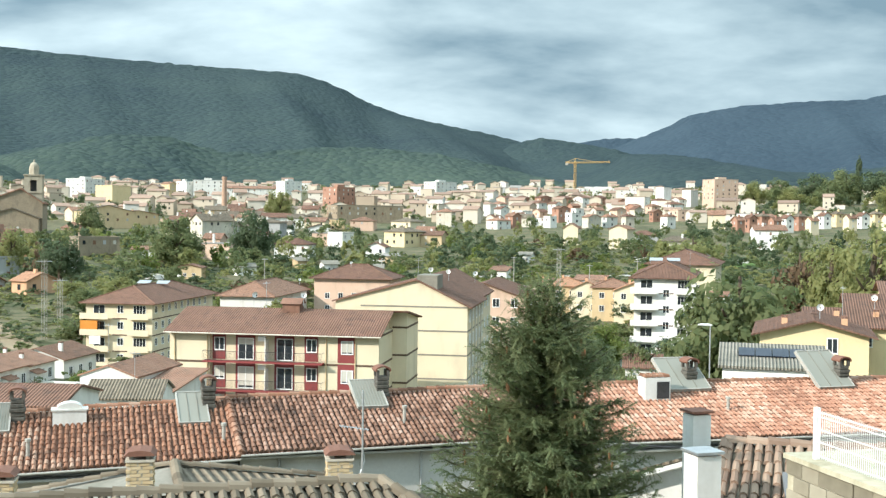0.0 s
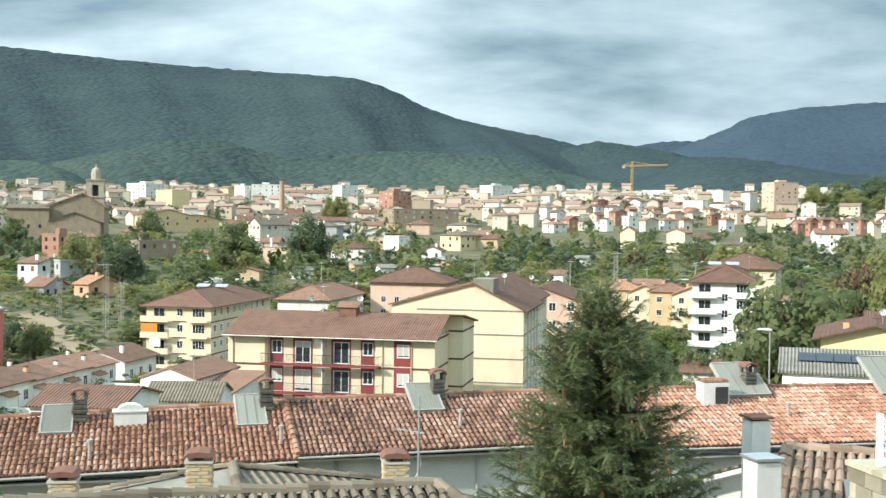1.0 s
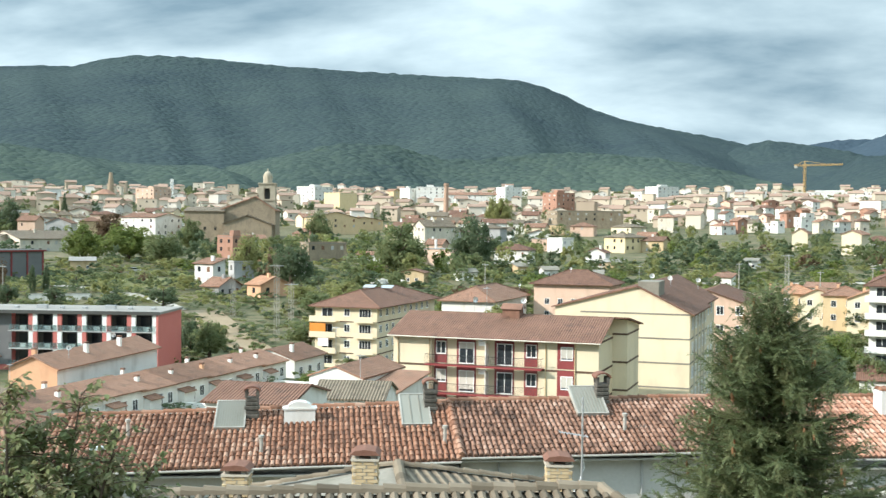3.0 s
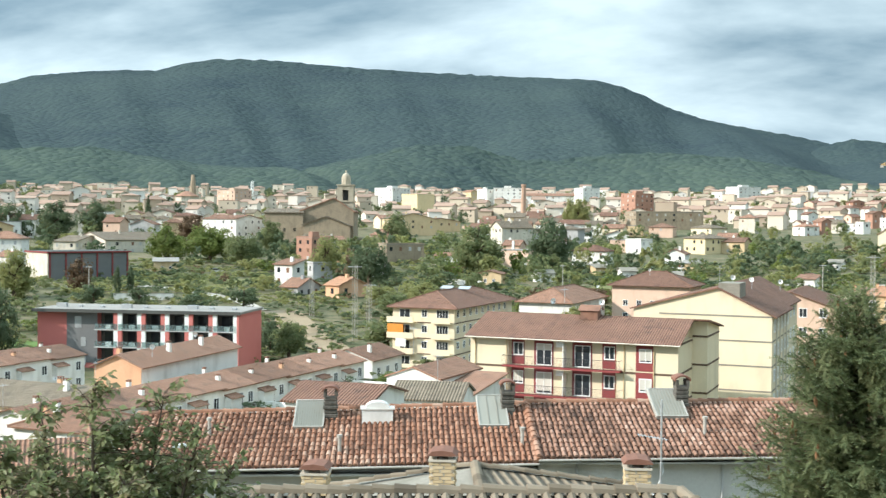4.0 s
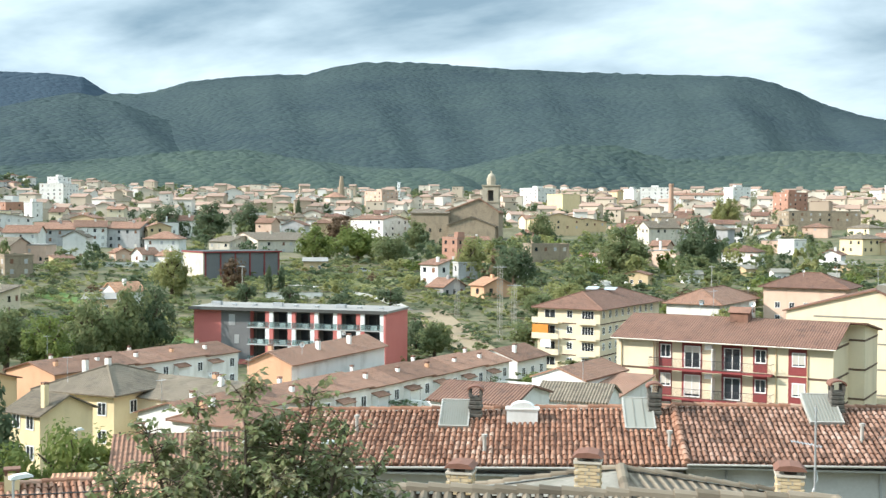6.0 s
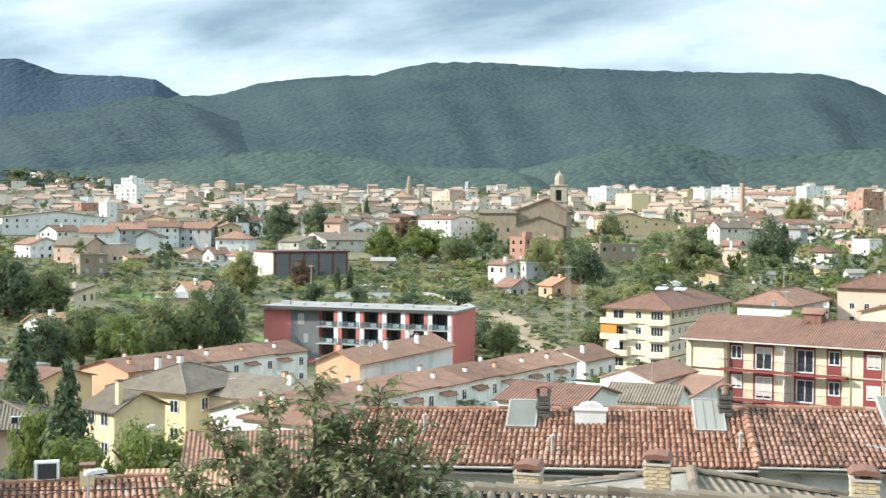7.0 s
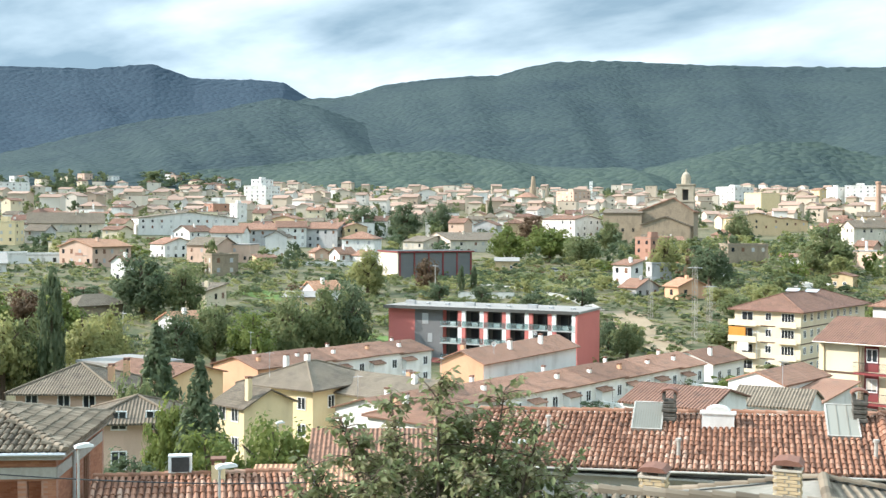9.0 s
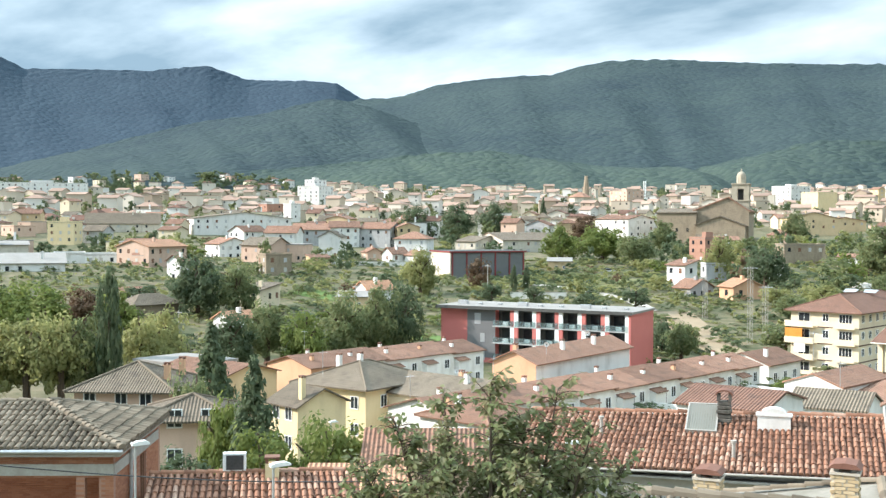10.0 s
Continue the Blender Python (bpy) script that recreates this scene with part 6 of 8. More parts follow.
def trunk_mesh(variant):
    def make(bm):
        rnd = random.Random(variant)
        tube(bm, [(0, 0, -0.15), (0.01, 0, 0.3), (0.03 * rnd.uniform(-1, 1), 0.02, 0.62), (0.02, 0.04, 0.9)], [0.05, 0.04, 0.03, 0.01], 7)
        for k in range(5):
            a = k * 1.256 + rnd.uniform(-0.3, 0.3)
            z0 = rnd.uniform(0.32, 0.55)
            tube(bm, [(0, 0, z0), (0.12 * math.cos(a), 0.12 * math.sin(a), z0 + 0.14), (0.26 * math.cos(a), 0.26 * math.sin(a), z0 + 0.26)], [0.022, 0.016, 0.006], 5)
    return shared_mesh(("trunk", variant), make, "bark")


TREE_WORDS = {"leaf": "leafy green", "leaf_dark": "dark green", "leaf_light": "bright light-green", "leaf_yellow": "yellow-green", "leaf_brown": "brown-leaved"}


def tree(az, dist, height, width, mat="leaf", kind="far", low=0.22, z=None, name="tree", rot=None):
    x, y = polar(az, dist)
    v = int(abs(az * 7 + dist * 3)) % 4
    g = ground_z(x, y) if z is None else z
    words = {"cone": "conifer with drooping boughs", "cypress": "slim cypress", "bush": "garden bush"}.get(kind, "broadleaf tree")
    t = thing(name, pose(x, y, g, 0, 0, (az * 37 + dist * 11) % 360), TREE_WORDS[mat] + " " + words + " standing on the grass", "bush" if kind == "bush" else "tree", "bushes" if kind == "bush" else "trees")
    tr = part("trunk", trunk_mesh(v), None, t)
    tr.scale = (min(height, width * 1.3), min(height, width * 1.3), height) if kind not in ("cone", "cypress") else (width * 0.3, width * 0.3, height)
    cr = part("crown", crown_mesh(kind, v, mat), None, t)
    hh = height * (1 - low)
    cr.location = (0, 0, height * low)
    cr.scale = (width / 2, width / 2, hh / 2)
    return t


# ---- the town ----
USED = []        # plan areas that are taken: azimuth from, to, distance from, to


def zt(el, dist):
    return EYE + dist * math.tan(radians(el))


def church():
    d = 560.0
    x, y = polar(-21.0, d)
    t = thing("church", pose(x, y, 18, 0, 0, 14), "old stone parish church with a domed bell tower", "church")
    USED.append((-24.2, -18.0, 520, 640))
    # hall on the left, nave with a gable, aisle and apse in front
    bm = bmesh.new(); box(bm, -23.5, -5.0, 4, 26, -10, 18.3); part("hall", bm, "stone", t)
    bm = bmesh.new(); slab(bm, [Vector(c) for c in ((-24, 3.4, 18.2), (-4.6, 3.4, 18.2), (-4.6, 15, 20.2), (-24, 15, 20.2))], 0.4); part("hall_roof", bm, "tile_grey", t)
    bm = bmesh.new(); prism(bm, [(-6.5, -10), (19, -10), (19, 19.0), (9.5, 25.2), (-6.5, 19.2)], 8, 34); part("nave", bm, "stone", t)
    bm = bmesh.new()
    slab(bm, [Vector(c) for c in ((-7.2, 34, 19.2), (-7.2, 7.4, 19.2), (9.5, 7.4, 25.6), (9.5, 34, 25.6))], 0.5)
    slab(bm, [Vector(c) for c in ((19.7, 7.4, 18.8), (19.7, 34, 18.8), (9.5, 34, 25.6), (9.5, 7.4, 25.6))], 0.5)
    part("nave_roof", bm, "tile_far", t)
    bm = bmesh.new(); prism(bm, [(-4.5, -10), (18, -10), (18, 12.0), (6.5, 16.2), (-4.5, 12.5)], 0, 7.9); part("aisle", bm, "stone", t)
    bm = bmesh.new()
    slab(bm, [Vector(c) for c in ((-5.2, 8, 12.5), (-5.2, -0.6, 12.5), (6.5, -0.6, 16.6), (6.5, 8, 16.6))], 0.4)
    slab(bm, [Vector(c) for c in ((18.7, -0.6, 11.9), (18.7, 8, 11.9), (6.5, 8, 16.6), (6.5, -0.6, 16.6))], 0.4)
    part("aisle_roof", bm, "tile_grey", t)
    bm = bmesh.new(); box(bm, -4.0, 8.0, -7, -0.01, -10, 5.5); part("sacristy", bm, "stone", t)
    bm = bmesh.new(); slab(bm, [Vector(c) for c in ((-4.5, -7.5, 5.4), (8.5, -7.5, 5.4), (8.5, 0, 8.0), (-4.5, 0, 8.0))], 0.3); part("sacristy_roof", bm, "tile_grey", t)
    for u, z in ((-19, 3), (-14, 3), (-9, 3), (-19, 9), (-14, 9), (-9, 9)):
        add_window(t, pose(u, 3.99, z), 1.1, 1.7, "stone")
    # bell tower: square shaft, belfry with arches, octagonal drum and dome
    cx, cy = 14.8, 14.0
    bm = bmesh.new(); box(bm, cx - 4.0, cx + 4.0, cy - 4.0, cy + 4.0, -10, 24); part("tower", bm, "towerstone", t)
    bm = bmesh.new(); box(bm, cx - 4.4, cx + 4.4, cy - 4.4, cy + 4.4, 23.5, 24.2); box(bm, cx - 4.3, cx + 4.3, cy - 4.3, cy + 4.3, 31.4, 32.0); part("cornice", bm, "towerstone", t)
    bm = bmesh.new()
    for sx in (-1, 1):
        for sy in (-1, 1):
            box(bm, cx + sx * 2.7 - 1.25, cx + sx * 2.7 + 1.25, cy + sy * 2.7 - 1.25, cy + sy * 2.7 + 1.25, 24.2, 31.4)
    box(bm, cx - 3.9, cx + 3.9, cy - 3.9, cy + 3.9, 29.4, 31.39)
    part("belfry", bm, "towerstone", t)
    bm = bmesh.new(); box(bm, cx - 1.44, cx + 1.44, cy - 0.6, cy + 0.6, 24.2, 29.3); part("bell_frame", bm, "darkmetal", t)
    bm = bmesh.new(); tube(bm, [(cx, cy, 32.0), (cx, cy, 35.4)], 2.2, 8); part("drum", bm, "towerstone", t)
    bm = bmesh.new()
    tube(bm, [(cx, cy, 35.4 + 2.4 * math.sin(i * math.pi / 14)) for i in range(7)], [2.0 * math.cos(i * math.pi / 14) + 0.03 for i in range(7)], 12)
    tube(bm, [(cx, cy, 37.5), (cx, cy, 39.0)], 0.3, 8)
    part("dome", bm, "towerstone", t)


church()
def reach(p, u, az):
    """How far along u from p a wall runs until it meets the line of sight at az."""
    tx, ty = math.sin(radians(az)), math.cos(radians(az))
    return -(p[0] * ty - p[1] * tx) / (u[0] * ty - u[1] * tx)


def block(az0, azc, az1, el, dist, turn, floors, kind, wall, roof, rise, label, name, category, group="", base=None):
    """A building whose nearest corner stands at azc, its two walls reaching to az0 and az1; with no azc it faces the eye. el: its eave."""
    if azc is None:
        rot = -(az0 + az1) / 2
        x, y = polar(az1, dist)
        w, dep = 2 * dist * math.sin(radians((az1 - az0) / 2)), 13.0
    else:
        rot = -azc - turn
        x, y = polar(azc, dist)
        c, s_ = math.cos(radians(rot)), math.sin(radians(rot))
        w, dep = reach((x, y), (-c, -s_), az0), reach((x, y), (-s_, c), az1)
    w, dep = min(max(w, 3.0), 110.0), min(max(dep, 3.0), 70.0)
    top = zt(el, dist)
    g = min(ground_z(x, y) if base is None else base, top - 2.8 * max(floors, 1))
    h = top - g
    t = thing(name, pose(x, y, g, 0, 0, rot) @ pose(-w, 0, 0), label, category, group)
    bm = bmesh.new(); wall_mesh(bm, w, dep, h, rise, kind, -8); part("wall", bm, wall, t)
    if kind == "flat":
        bm = bmesh.new(); box(bm, -0.1, w + 0.1, -0.1, dep + 0.1, h, h + 0.12); part("roof", bm, roof, t)
        bm = bmesh.new()
        box(bm, -0.12, w + 0.12, -0.12, 0.12, h + 0.12, h + 0.55); box(bm, -0.12, w + 0.12, dep - 0.12, dep + 0.12, h + 0.12, h + 0.55)
        box(bm, -0.12, 0.12, 0.12, dep - 0.12, h + 0.12, h + 0.55); box(bm, w - 0.12, w + 0.12, 0.12, dep - 0.12, h + 0.12, h + 0.55)
        part("parapet", bm, wall, t)
    else:
        bm = bmesh.new(); roof_planes(bm, w, dep, h, rise, kind, 0.5, 0.2); part("roof", bm, roof, t)
    low = h - 2.9 * floors
    for face, ln in (("front", w), ("right", dep)):
        n = min(24, max(1, int(ln / (3.1 if dist < 560 else 4.4))))
        for f in range(floors):
            for i in range(n):
                if (i * 7 + f * 5 + int(dist)) % 9 == 0:
                    continue
                part("window", far_window(1.0, 1.35, ("glass", "woodshutter", "shutter", "glass", "grey")[(i * 3 + f * 2 + int(dist)) % 5]), None, t, at=face_pose(face, ln * (i + 0.5) / n, low + 0.75 + f * 2.9, w, dep))
    if kind != "flat" and dist < 700 and floors:
        bm = bmesh.new(); box(bm, w * 0.62, w * 0.62 + 0.8, dep * 0.4, dep * 0.4 + 0.7, h, h + rise + 0.9); part("chimney", bm, wall, t)
    elif kind == "flat" and floors > 2:
        bm = bmesh.new(); box(bm, w * 0.35, w * 0.6, dep * 0.35, dep * 0.7, h + 0.12, h + 2.3); part("stair_head", bm, wall, t)
    USED.append((az0 - 0.3, az1 + 0.3, dist - (75 if dist < 650 else 45), dist + dep + 8))
    return t


def far_window(w, h, mat="glass"):
    return shared_mesh(("far_window", w, h, mat), lambda bm: box(bm, -w / 2, w / 2, -0.06, 0.02, 0, h), mat)


block(-54.54, None, -50.66, 2.32, 950, 0, 6, "flat", "white", "roof_flat", .3, "long white slab of flats behind pines", "apartment_block", "apartment block")
block(-51.90, -51.50, -50.97, 1.53, 721, 45, 1, "gable_y", "cream", "tile_far", 1.5, "narrow tan tower house with lit end wall", "house", "house")
block(-46.27, -45.79, -41.12, 0.80, 588, 72, 2, "gable_x", "white", "tile_grey", 3, "long grey apartment range with a pale tile roof", "apartment_block", "apartment block")
block(-50.78, None, -47.35, 0.50, 603, 0, 2, "gable_x", "palestone", "tile_grey", 5, "long pale factory range with an arcade of windows", "factory", "factory")
block(-52.47, -51.32, -50.91, 0.53, 514, 25, 3, "flat", "yellow", "roof_flat", .3, "yellow flats with terraces", "apartment_block", "apartment block")
block(-54.49, -53.95, -52.99, 0.32, 568, 60, 1, "flat", "pinkish", "tile_far", .3, "brown brick workshop with a flat tile roof", "workshop", "building")
block(-54.53, None, -53.31, -0.55, 425, 0, 0, "shed", "palestone", "roof_flat", 1, "pale industrial shed with a low roof", "warehouse", "building")
block(-54.53, None, -51.69, -1.41, 355, 0, 1, "shed", "white", "roof_flat", 2.5, "grey industrial shed with strip windows", "warehouse", "building")
block(-52.19, None, -50.80, -0.96, 394, 0, 0, "flat", "white", "roof_flat", .3, "low white store with a flat roof", "warehouse", "building")
block(-50.80, None, -49.34, -1.01, 394, 0, 1, "flat", "white", "roof_flat", .3, "low white workshop with a flat roof", "warehouse", "building")
block(-49.37, -47.89, -46.13, -0.60, 374, 45, 3, "gable_y", "pinkish", "tile_orange", 2, "pink apartment house with red balconies", "apartment_block", "apartment block")
block(-47.05, -46.44, -45.99, -1.27, 328, 45, 2, "gable_y", "white", "tile_far", 1.5, "white two-storey house with a gable", "house", "house")
block(-45.25, -44.58, -43.18, -0.44, 437, 60, 2, "gable_x", "white", "tile_far", 2.2, "white house with a broad terracotta roof", "house", "house")
block(-42.74, -42.36, -41.11, -0.98, 354, 70, 2, "flat", "stone", "tile_grey", .3, "shaded brown house with a flat pale roof", "house", "house")
block(-44.13, -43.40, -42.32, 0.17, 548, 45, 2, "gable_y", "white", "tile_far", 2.6, "white house with a terracotta gable roof", "house", "house")
block(-42.70, -42.30, -41.51, 1.49, 778, 60, 2, "flat", "brick", "roof_flat", .3, "orange brick block with a flat roof", "apartment_block", "apartment block")
block(-41.51, -41.15, -40.69, 1.51, 705, 45, 3, "flat", "white", "roof_flat", .3, "white apartment block with flat roof", "apartment_block", "apartment block")
block(-43.84, -42.68, -41.67, -2.71, 270, 30, 1, "shed", "cream", "tile_grey", 1.2, "cream cottage with a pale roof beside cypresses", "house", "house")
block(-44.88, -44.03, -42.62, -4.13, 239, 55, 1, "gable_y", "white", "tile_orange", 1.5, "white bungalow with an orange tile roof", "house", "house")
block(-49.39, -48.61, -46.38, -3.37, 262, 60, 0, "hip", "stone", "tile_grey", 2, "low farm hut with a grey-brown roof", "house", "house")
block(-40.83, -39.79, -39.10, 2.40, 900, 30, 4, "flat", "white", "roof_flat", .3, "white stepped apartment tower", "apartment_block", "apartment block")
block(-40.48, -40.04, -39.43, 2.70, 912, 40, 5, "flat", "white", "roof_flat", .3, "white upper storeys of a stepped tower", "apartment_block", "apartment block")
block(-41.01, None, -39.28, 0.28, 506, 0, 3, "gable_x", "grey", "tile_far", 2.6, "grey-blue row of flats with terracotta roof", "apartment_block", "apartment block")
block(-39.28, None, -37.82, 0.40, 508, 0, 3, "gable_x", "white", "tile_far", 2.6, "pale blue row of flats with a terracotta roof", "apartment_block", "apartment block")
block(-37.82, -36.32, -35.71, 0.36, 503, 25, 3, "gable_x", "grey", "tile_far", 2.6, "grey-blue row of flats with terracotta roof", "apartment_block", "apartment block")
block(-36.15, -35.93, -34.85, 0.45, 503, 75, 2, "gable_x", "ochre", "tile_far", 1.6, "ochre house with arched loggias", "house", "house")
block(-36.70, -36.20, -35.42, -0.86, 399, 50, 2, "gable_y", "white", "tile_far", 2, "white farmhouse with a low gable", "house", "house")
block(-35.59, -35.06, -34.26, -0.94, 397, 50, 1, "gable_x", "white", "tile_far", 1.6, "white outbuilding with a terracotta roof", "house", "house")
block(-37.70, -37.42, -36.73, -0.79, 422, 60, 1, "gable_x", "pinkish", "tile_far", 1.4, "pink house with tile roof", "house", "house")
block(-33.09, -32.12, -30.70, -0.25, 484, 28, 1, "gable_x", "palestone", "tile_grey", 2.2, "old stone mill wing with a tile roof", "mill", "building")
block(-32.12, -30.76, -27.94, -0.13, 485, 68, 2, "gable_y", "palestone", "tile_grey", 3, "old stone mill with a long grey roof", "mill", "building")
block(-38.02, -37.41, -36.13, -2.62, 281, 60, 1, "gable_y", "white", "tile_orange", 1.8, "white cottage with an orange roof among gardens", "house", "house")
block(-25.58, -24.74, -23.93, 2.28, 952, 45, 3, "flat", "pinkish", "roof_flat", .3, "tall pink building with a stepped top", "apartment_block", "apartment block")
block(-26.25, -24.67, -23.43, 0.91, 575, 40, 3, "gable_x", "white", "tile_far", 2, "large white convent with a terracotta roof", "convent", "building")
block(-16.63, -15.87, -15.02, 2.18, 829, 40, 0, "flat", "yellow", "roof_flat", .3, "yellow theatre with plain stepped walls", "theatre", "building")
block(-17.96, -17.09, -16.22, 2.48, 980, 40, 4, "flat", "white", "roof_flat", .3, "white modern apartment building", "apartment_block", "apartment block")
block(-17.59, -17.20, -14.95, 0.99, 622, 70, 2, "gable_x", "ochre", "tile_grey", 3, "long ochre school building with a tile roof", "school", "building")
block(-15.93, -15.60, -13.74, 0.86, 657, 70, 1, "gable_x", "ochre", "tile_far", 2, "low ochre wing with a tile roof", "school", "building")
block(-21.76, -21.02, -20.09, 0.00, 426, 40, 3, "flat", "brick", "roof_flat", .3, "orange brick house with square openings", "house", "house")
block(-17.78, -17.37, -15.52, -0.29, 413, 72, 1, "flat", "stone", "roof_flat", .3, "flat-roofed workshop with a pale end wall", "workshop", "building")
block(-22.82, -21.96, -21.38, -1.31, 316, 40, 2, "shed", "white", "tile_far", 1.2, "white house with a tile canopy", "house", "house")
block(-21.22, -20.95, -20.00, -1.25, 341, 70, 2, "flat", "grey", "roof_flat", .3, "open concrete house frame with dark bays", "house", "house")
block(-22.46, -21.68, -20.62, -2.40, 295, 35, 1, "gable_x", "grey", "tile_far", 2, "pale blue cottage with red roof edge", "house", "house")
block(-20.33, -19.68, -18.33, -2.31, 290, 50, 1, "gable_x", "salmon", "tile_orange", 1.8, "salmon brick bungalow with an orange roof", "house", "house")
block(-13.60, -13.23, -12.92, 2.33, 960, 45, 3, "gable_x", "ochre", "tile_far", 1.5, "brown and yellow apartment house", "apartment_block", "apartment block")
block(-12.92, -12.44, -12.12, 2.43, 980, 45, 4, "flat", "white", "roof_flat", .3, "white apartment house with a flat roof", "apartment_block", "apartment block")
block(-12.12, None, -10.68, 2.50, 980, 0, 4, "flat", "white", "roof_flat", .3, "white apartment building with long balconies", "apartment_block", "apartment block")
block(-10.52, None, -8.19, 2.15, 940, 0, 3, "gable_x", "white", "tile_far", 2, "white apartment row with a red roof", "apartment_block", "apartment block")
block(-8.19, -7.76, -6.94, 2.53, 990, 60, 4, "flat", "white", "roof_flat", .3, "white stepped apartment building", "apartment_block", "apartment block")
block(-12.25, -11.69, -10.19, 0.59, 537, 60, 1, "gable_y", "palestone", "tile_grey", 3, "old works with a pale gable end", "factory", "factory")
block(-5.92, -5.23, -4.35, 2.26, 800, 45, 4, "flat", "brick", "tile_far", .3, "tall brick mill with a pale stair front", "mill", "building")
block(-5.72, -5.20, -1.99, 1.40, 671, 75, 2, "flat", "stone", "roof_flat", .3, "old brown factory hall with a flat pale roof", "factory", "factory")
block(-0.97, -0.36, 0.64, 2.58, 1050, 50, 5, "flat", "white", "roof_flat", .3, "white apartment tower with balconies", "apartment_block", "apartment block")
block(2.45, None, 4.72, 2.33, 1200, 0, 3, "flat", "grey", "roof_flat", .3, "grey concrete building shell under construction", "unfinished_building", "building")
block(4.91, None, 10.26, 2.29, 1220, 0, 3, "flat", "white", "roof_flat", .3, "long pale apartment complex with roof terraces", "apartment_block", "apartment block")
block(-2.57, -1.62, -0.90, 0.63, 607, 40, 2, "hip", "cream", "tile_grey", 2, "cream villa with a grey hip roof", "villa", "house")
block(-2.90, -1.90, -0.90, 0.13, 490, 40, 2, "hip", "yellow", "tile_grey", 2, "yellow villa with a hip roof", "villa", "house")
block(2.16, 2.66, 3.32, 0.72, 631, 50, 2, "hip", "white", "tile_far", 1.6, "white villa with tile roof", "villa", "house")
block(3.37, 3.90, 4.53, 1.17, 731, 50, 2, "flat", "white", "roof_flat", .3, "white modern villa with terraces", "villa", "house")
block(5.97, 6.30, 6.79, 1.08, 678, 50, 2, "flat", "white", "roof_flat", .3, "white cubic house with a framed balcony", "villa", "house")
block(-5.66, -4.94, -4.39, 0.02, 487, 40, 2, "flat", "white", "roof_flat", .3, "white house with blue windows", "house", "house")
block(10.31, 10.71, 11.06, 2.33, 900, 40, 0, "flat", "white", "roof_flat", .3, "white windowless industrial box", "warehouse", "building")
block(11.57, 11.97, 12.32, 2.19, 900, 40, 0, "flat", "white", "roof_flat", .3, "white windowless industrial box", "warehouse", "building")
block(12.52, 13.08, 14.18, 2.73, 880, 60, 5, "flat", "pinkish", "roof_flat", .3, "tall pink apartment block with balconies", "apartment_block", "apartment block")
# white villas on the low wooded hill
rnd = random.Random(41)
for k in range(20):
    a0, up = rnd.uniform(-53, -41.4), rnd.uniform(0.35, 0.98)
    far = 1190 + 140 * up - 3
    x, y = polar(a0, far)
    foot = ground_z(x, y) - 6
    crest = EYE + 1330 * math.tan(radians(float(np.interp(a0, [q[0] for q in HILL], [q[1] for q in HILL]))))
    z = foot + (crest - foot) * up ** 1.25
    wide = rnd.uniform(0.45, 0.85)
    block(a0, a0 + wide * 0.45, a0 + wide, math.degrees(math.atan2(z + rnd.uniform(4.5, 7.0) - EYE, far)), far, rnd.uniform(35, 60), 2, rnd.choice(("flat", "gable_x", "hip")), rnd.choice(("white", "white", "cream", "pinkish")), rnd.choice(("tile_far", "tile_brown")), 1.6,
          "white villa on the wooded hill at the town's edge", "villa", "house", "hill villas", z)
# balconies of the pink apartment house
for k in range(3):
    x, y = polar(-48.35, 373)
    t = thing("balcony_stack", pose(x, y, zt(-0.6, 374) - 2.9 * (k + 1) + 0.1, 0, 0, 2.9), "red balcony on the pink apartment house", "balcony", "red balconies")
    bm = bmesh.new(); box(bm, -1.6, 1.6, -1.3, 0.6, 0, 0.15); part("slab", bm, "concrete", t)
    bm = bmesh.new(); box(bm, -1.6, 1.6, -1.3, -1.2, 0.15, 1.0); part("parapet", bm, "brick", t)
rnd = random.Random(12)
for i in range(14):
    a0 = 13.9 + i * 0.56
    far = 612 + 16 * (i % 3) + (30 if i > 6 else 0)
    block(a0, a0 + 0.27, a0 + 0.62, 0.80 + 0.10 * (i % 3) + (0.12 if i > 6 else 0), far, 52, 2, ("gable_y", "gable_x", "hip")[i % 3], "brick" if i in (0, 1, 2, 3, 5) else ("cream", "white", "yellow")[i % 3], ("tile_far", "tile_brown", "tile_grey")[i % 3], 1.7,
          "brick villa with a brown tile roof" if i in (0, 1, 2, 3, 5) else "cream villa with a tile roof on the slope", "villa", "house", "villas on the slope")
for k, (far, el, sh) in enumerate(((650, 0.92, 0.0), (715, 1.24, 0.4), (800, 1.52, 0.2), (900, 1.80, 0.5))):
    for i in range(10):
        a0 = 2.1 + sh + i * 0.94
        if rnd.random() < 0.15:
            continue
        wide = rnd.uniform(0.62, 0.92)
        block(a0, a0 + wide * rnd.uniform(0.3, 0.6), a0 + wide, el + rnd.uniform(-0.08, 0.08), far + rnd.uniform(-10, 10), rnd.uniform(40, 60), 2, rnd.choice(("flat", "gable_x", "gable_y", "hip")), rnd.choice(("white", "brick", "brick", "pinkish", "white", "palestone")), rnd.choice(("tile_far", "tile_brown")), 1.5,
              "row house of the new quarter with tile roof", "row_house", "row house", "new quarter")

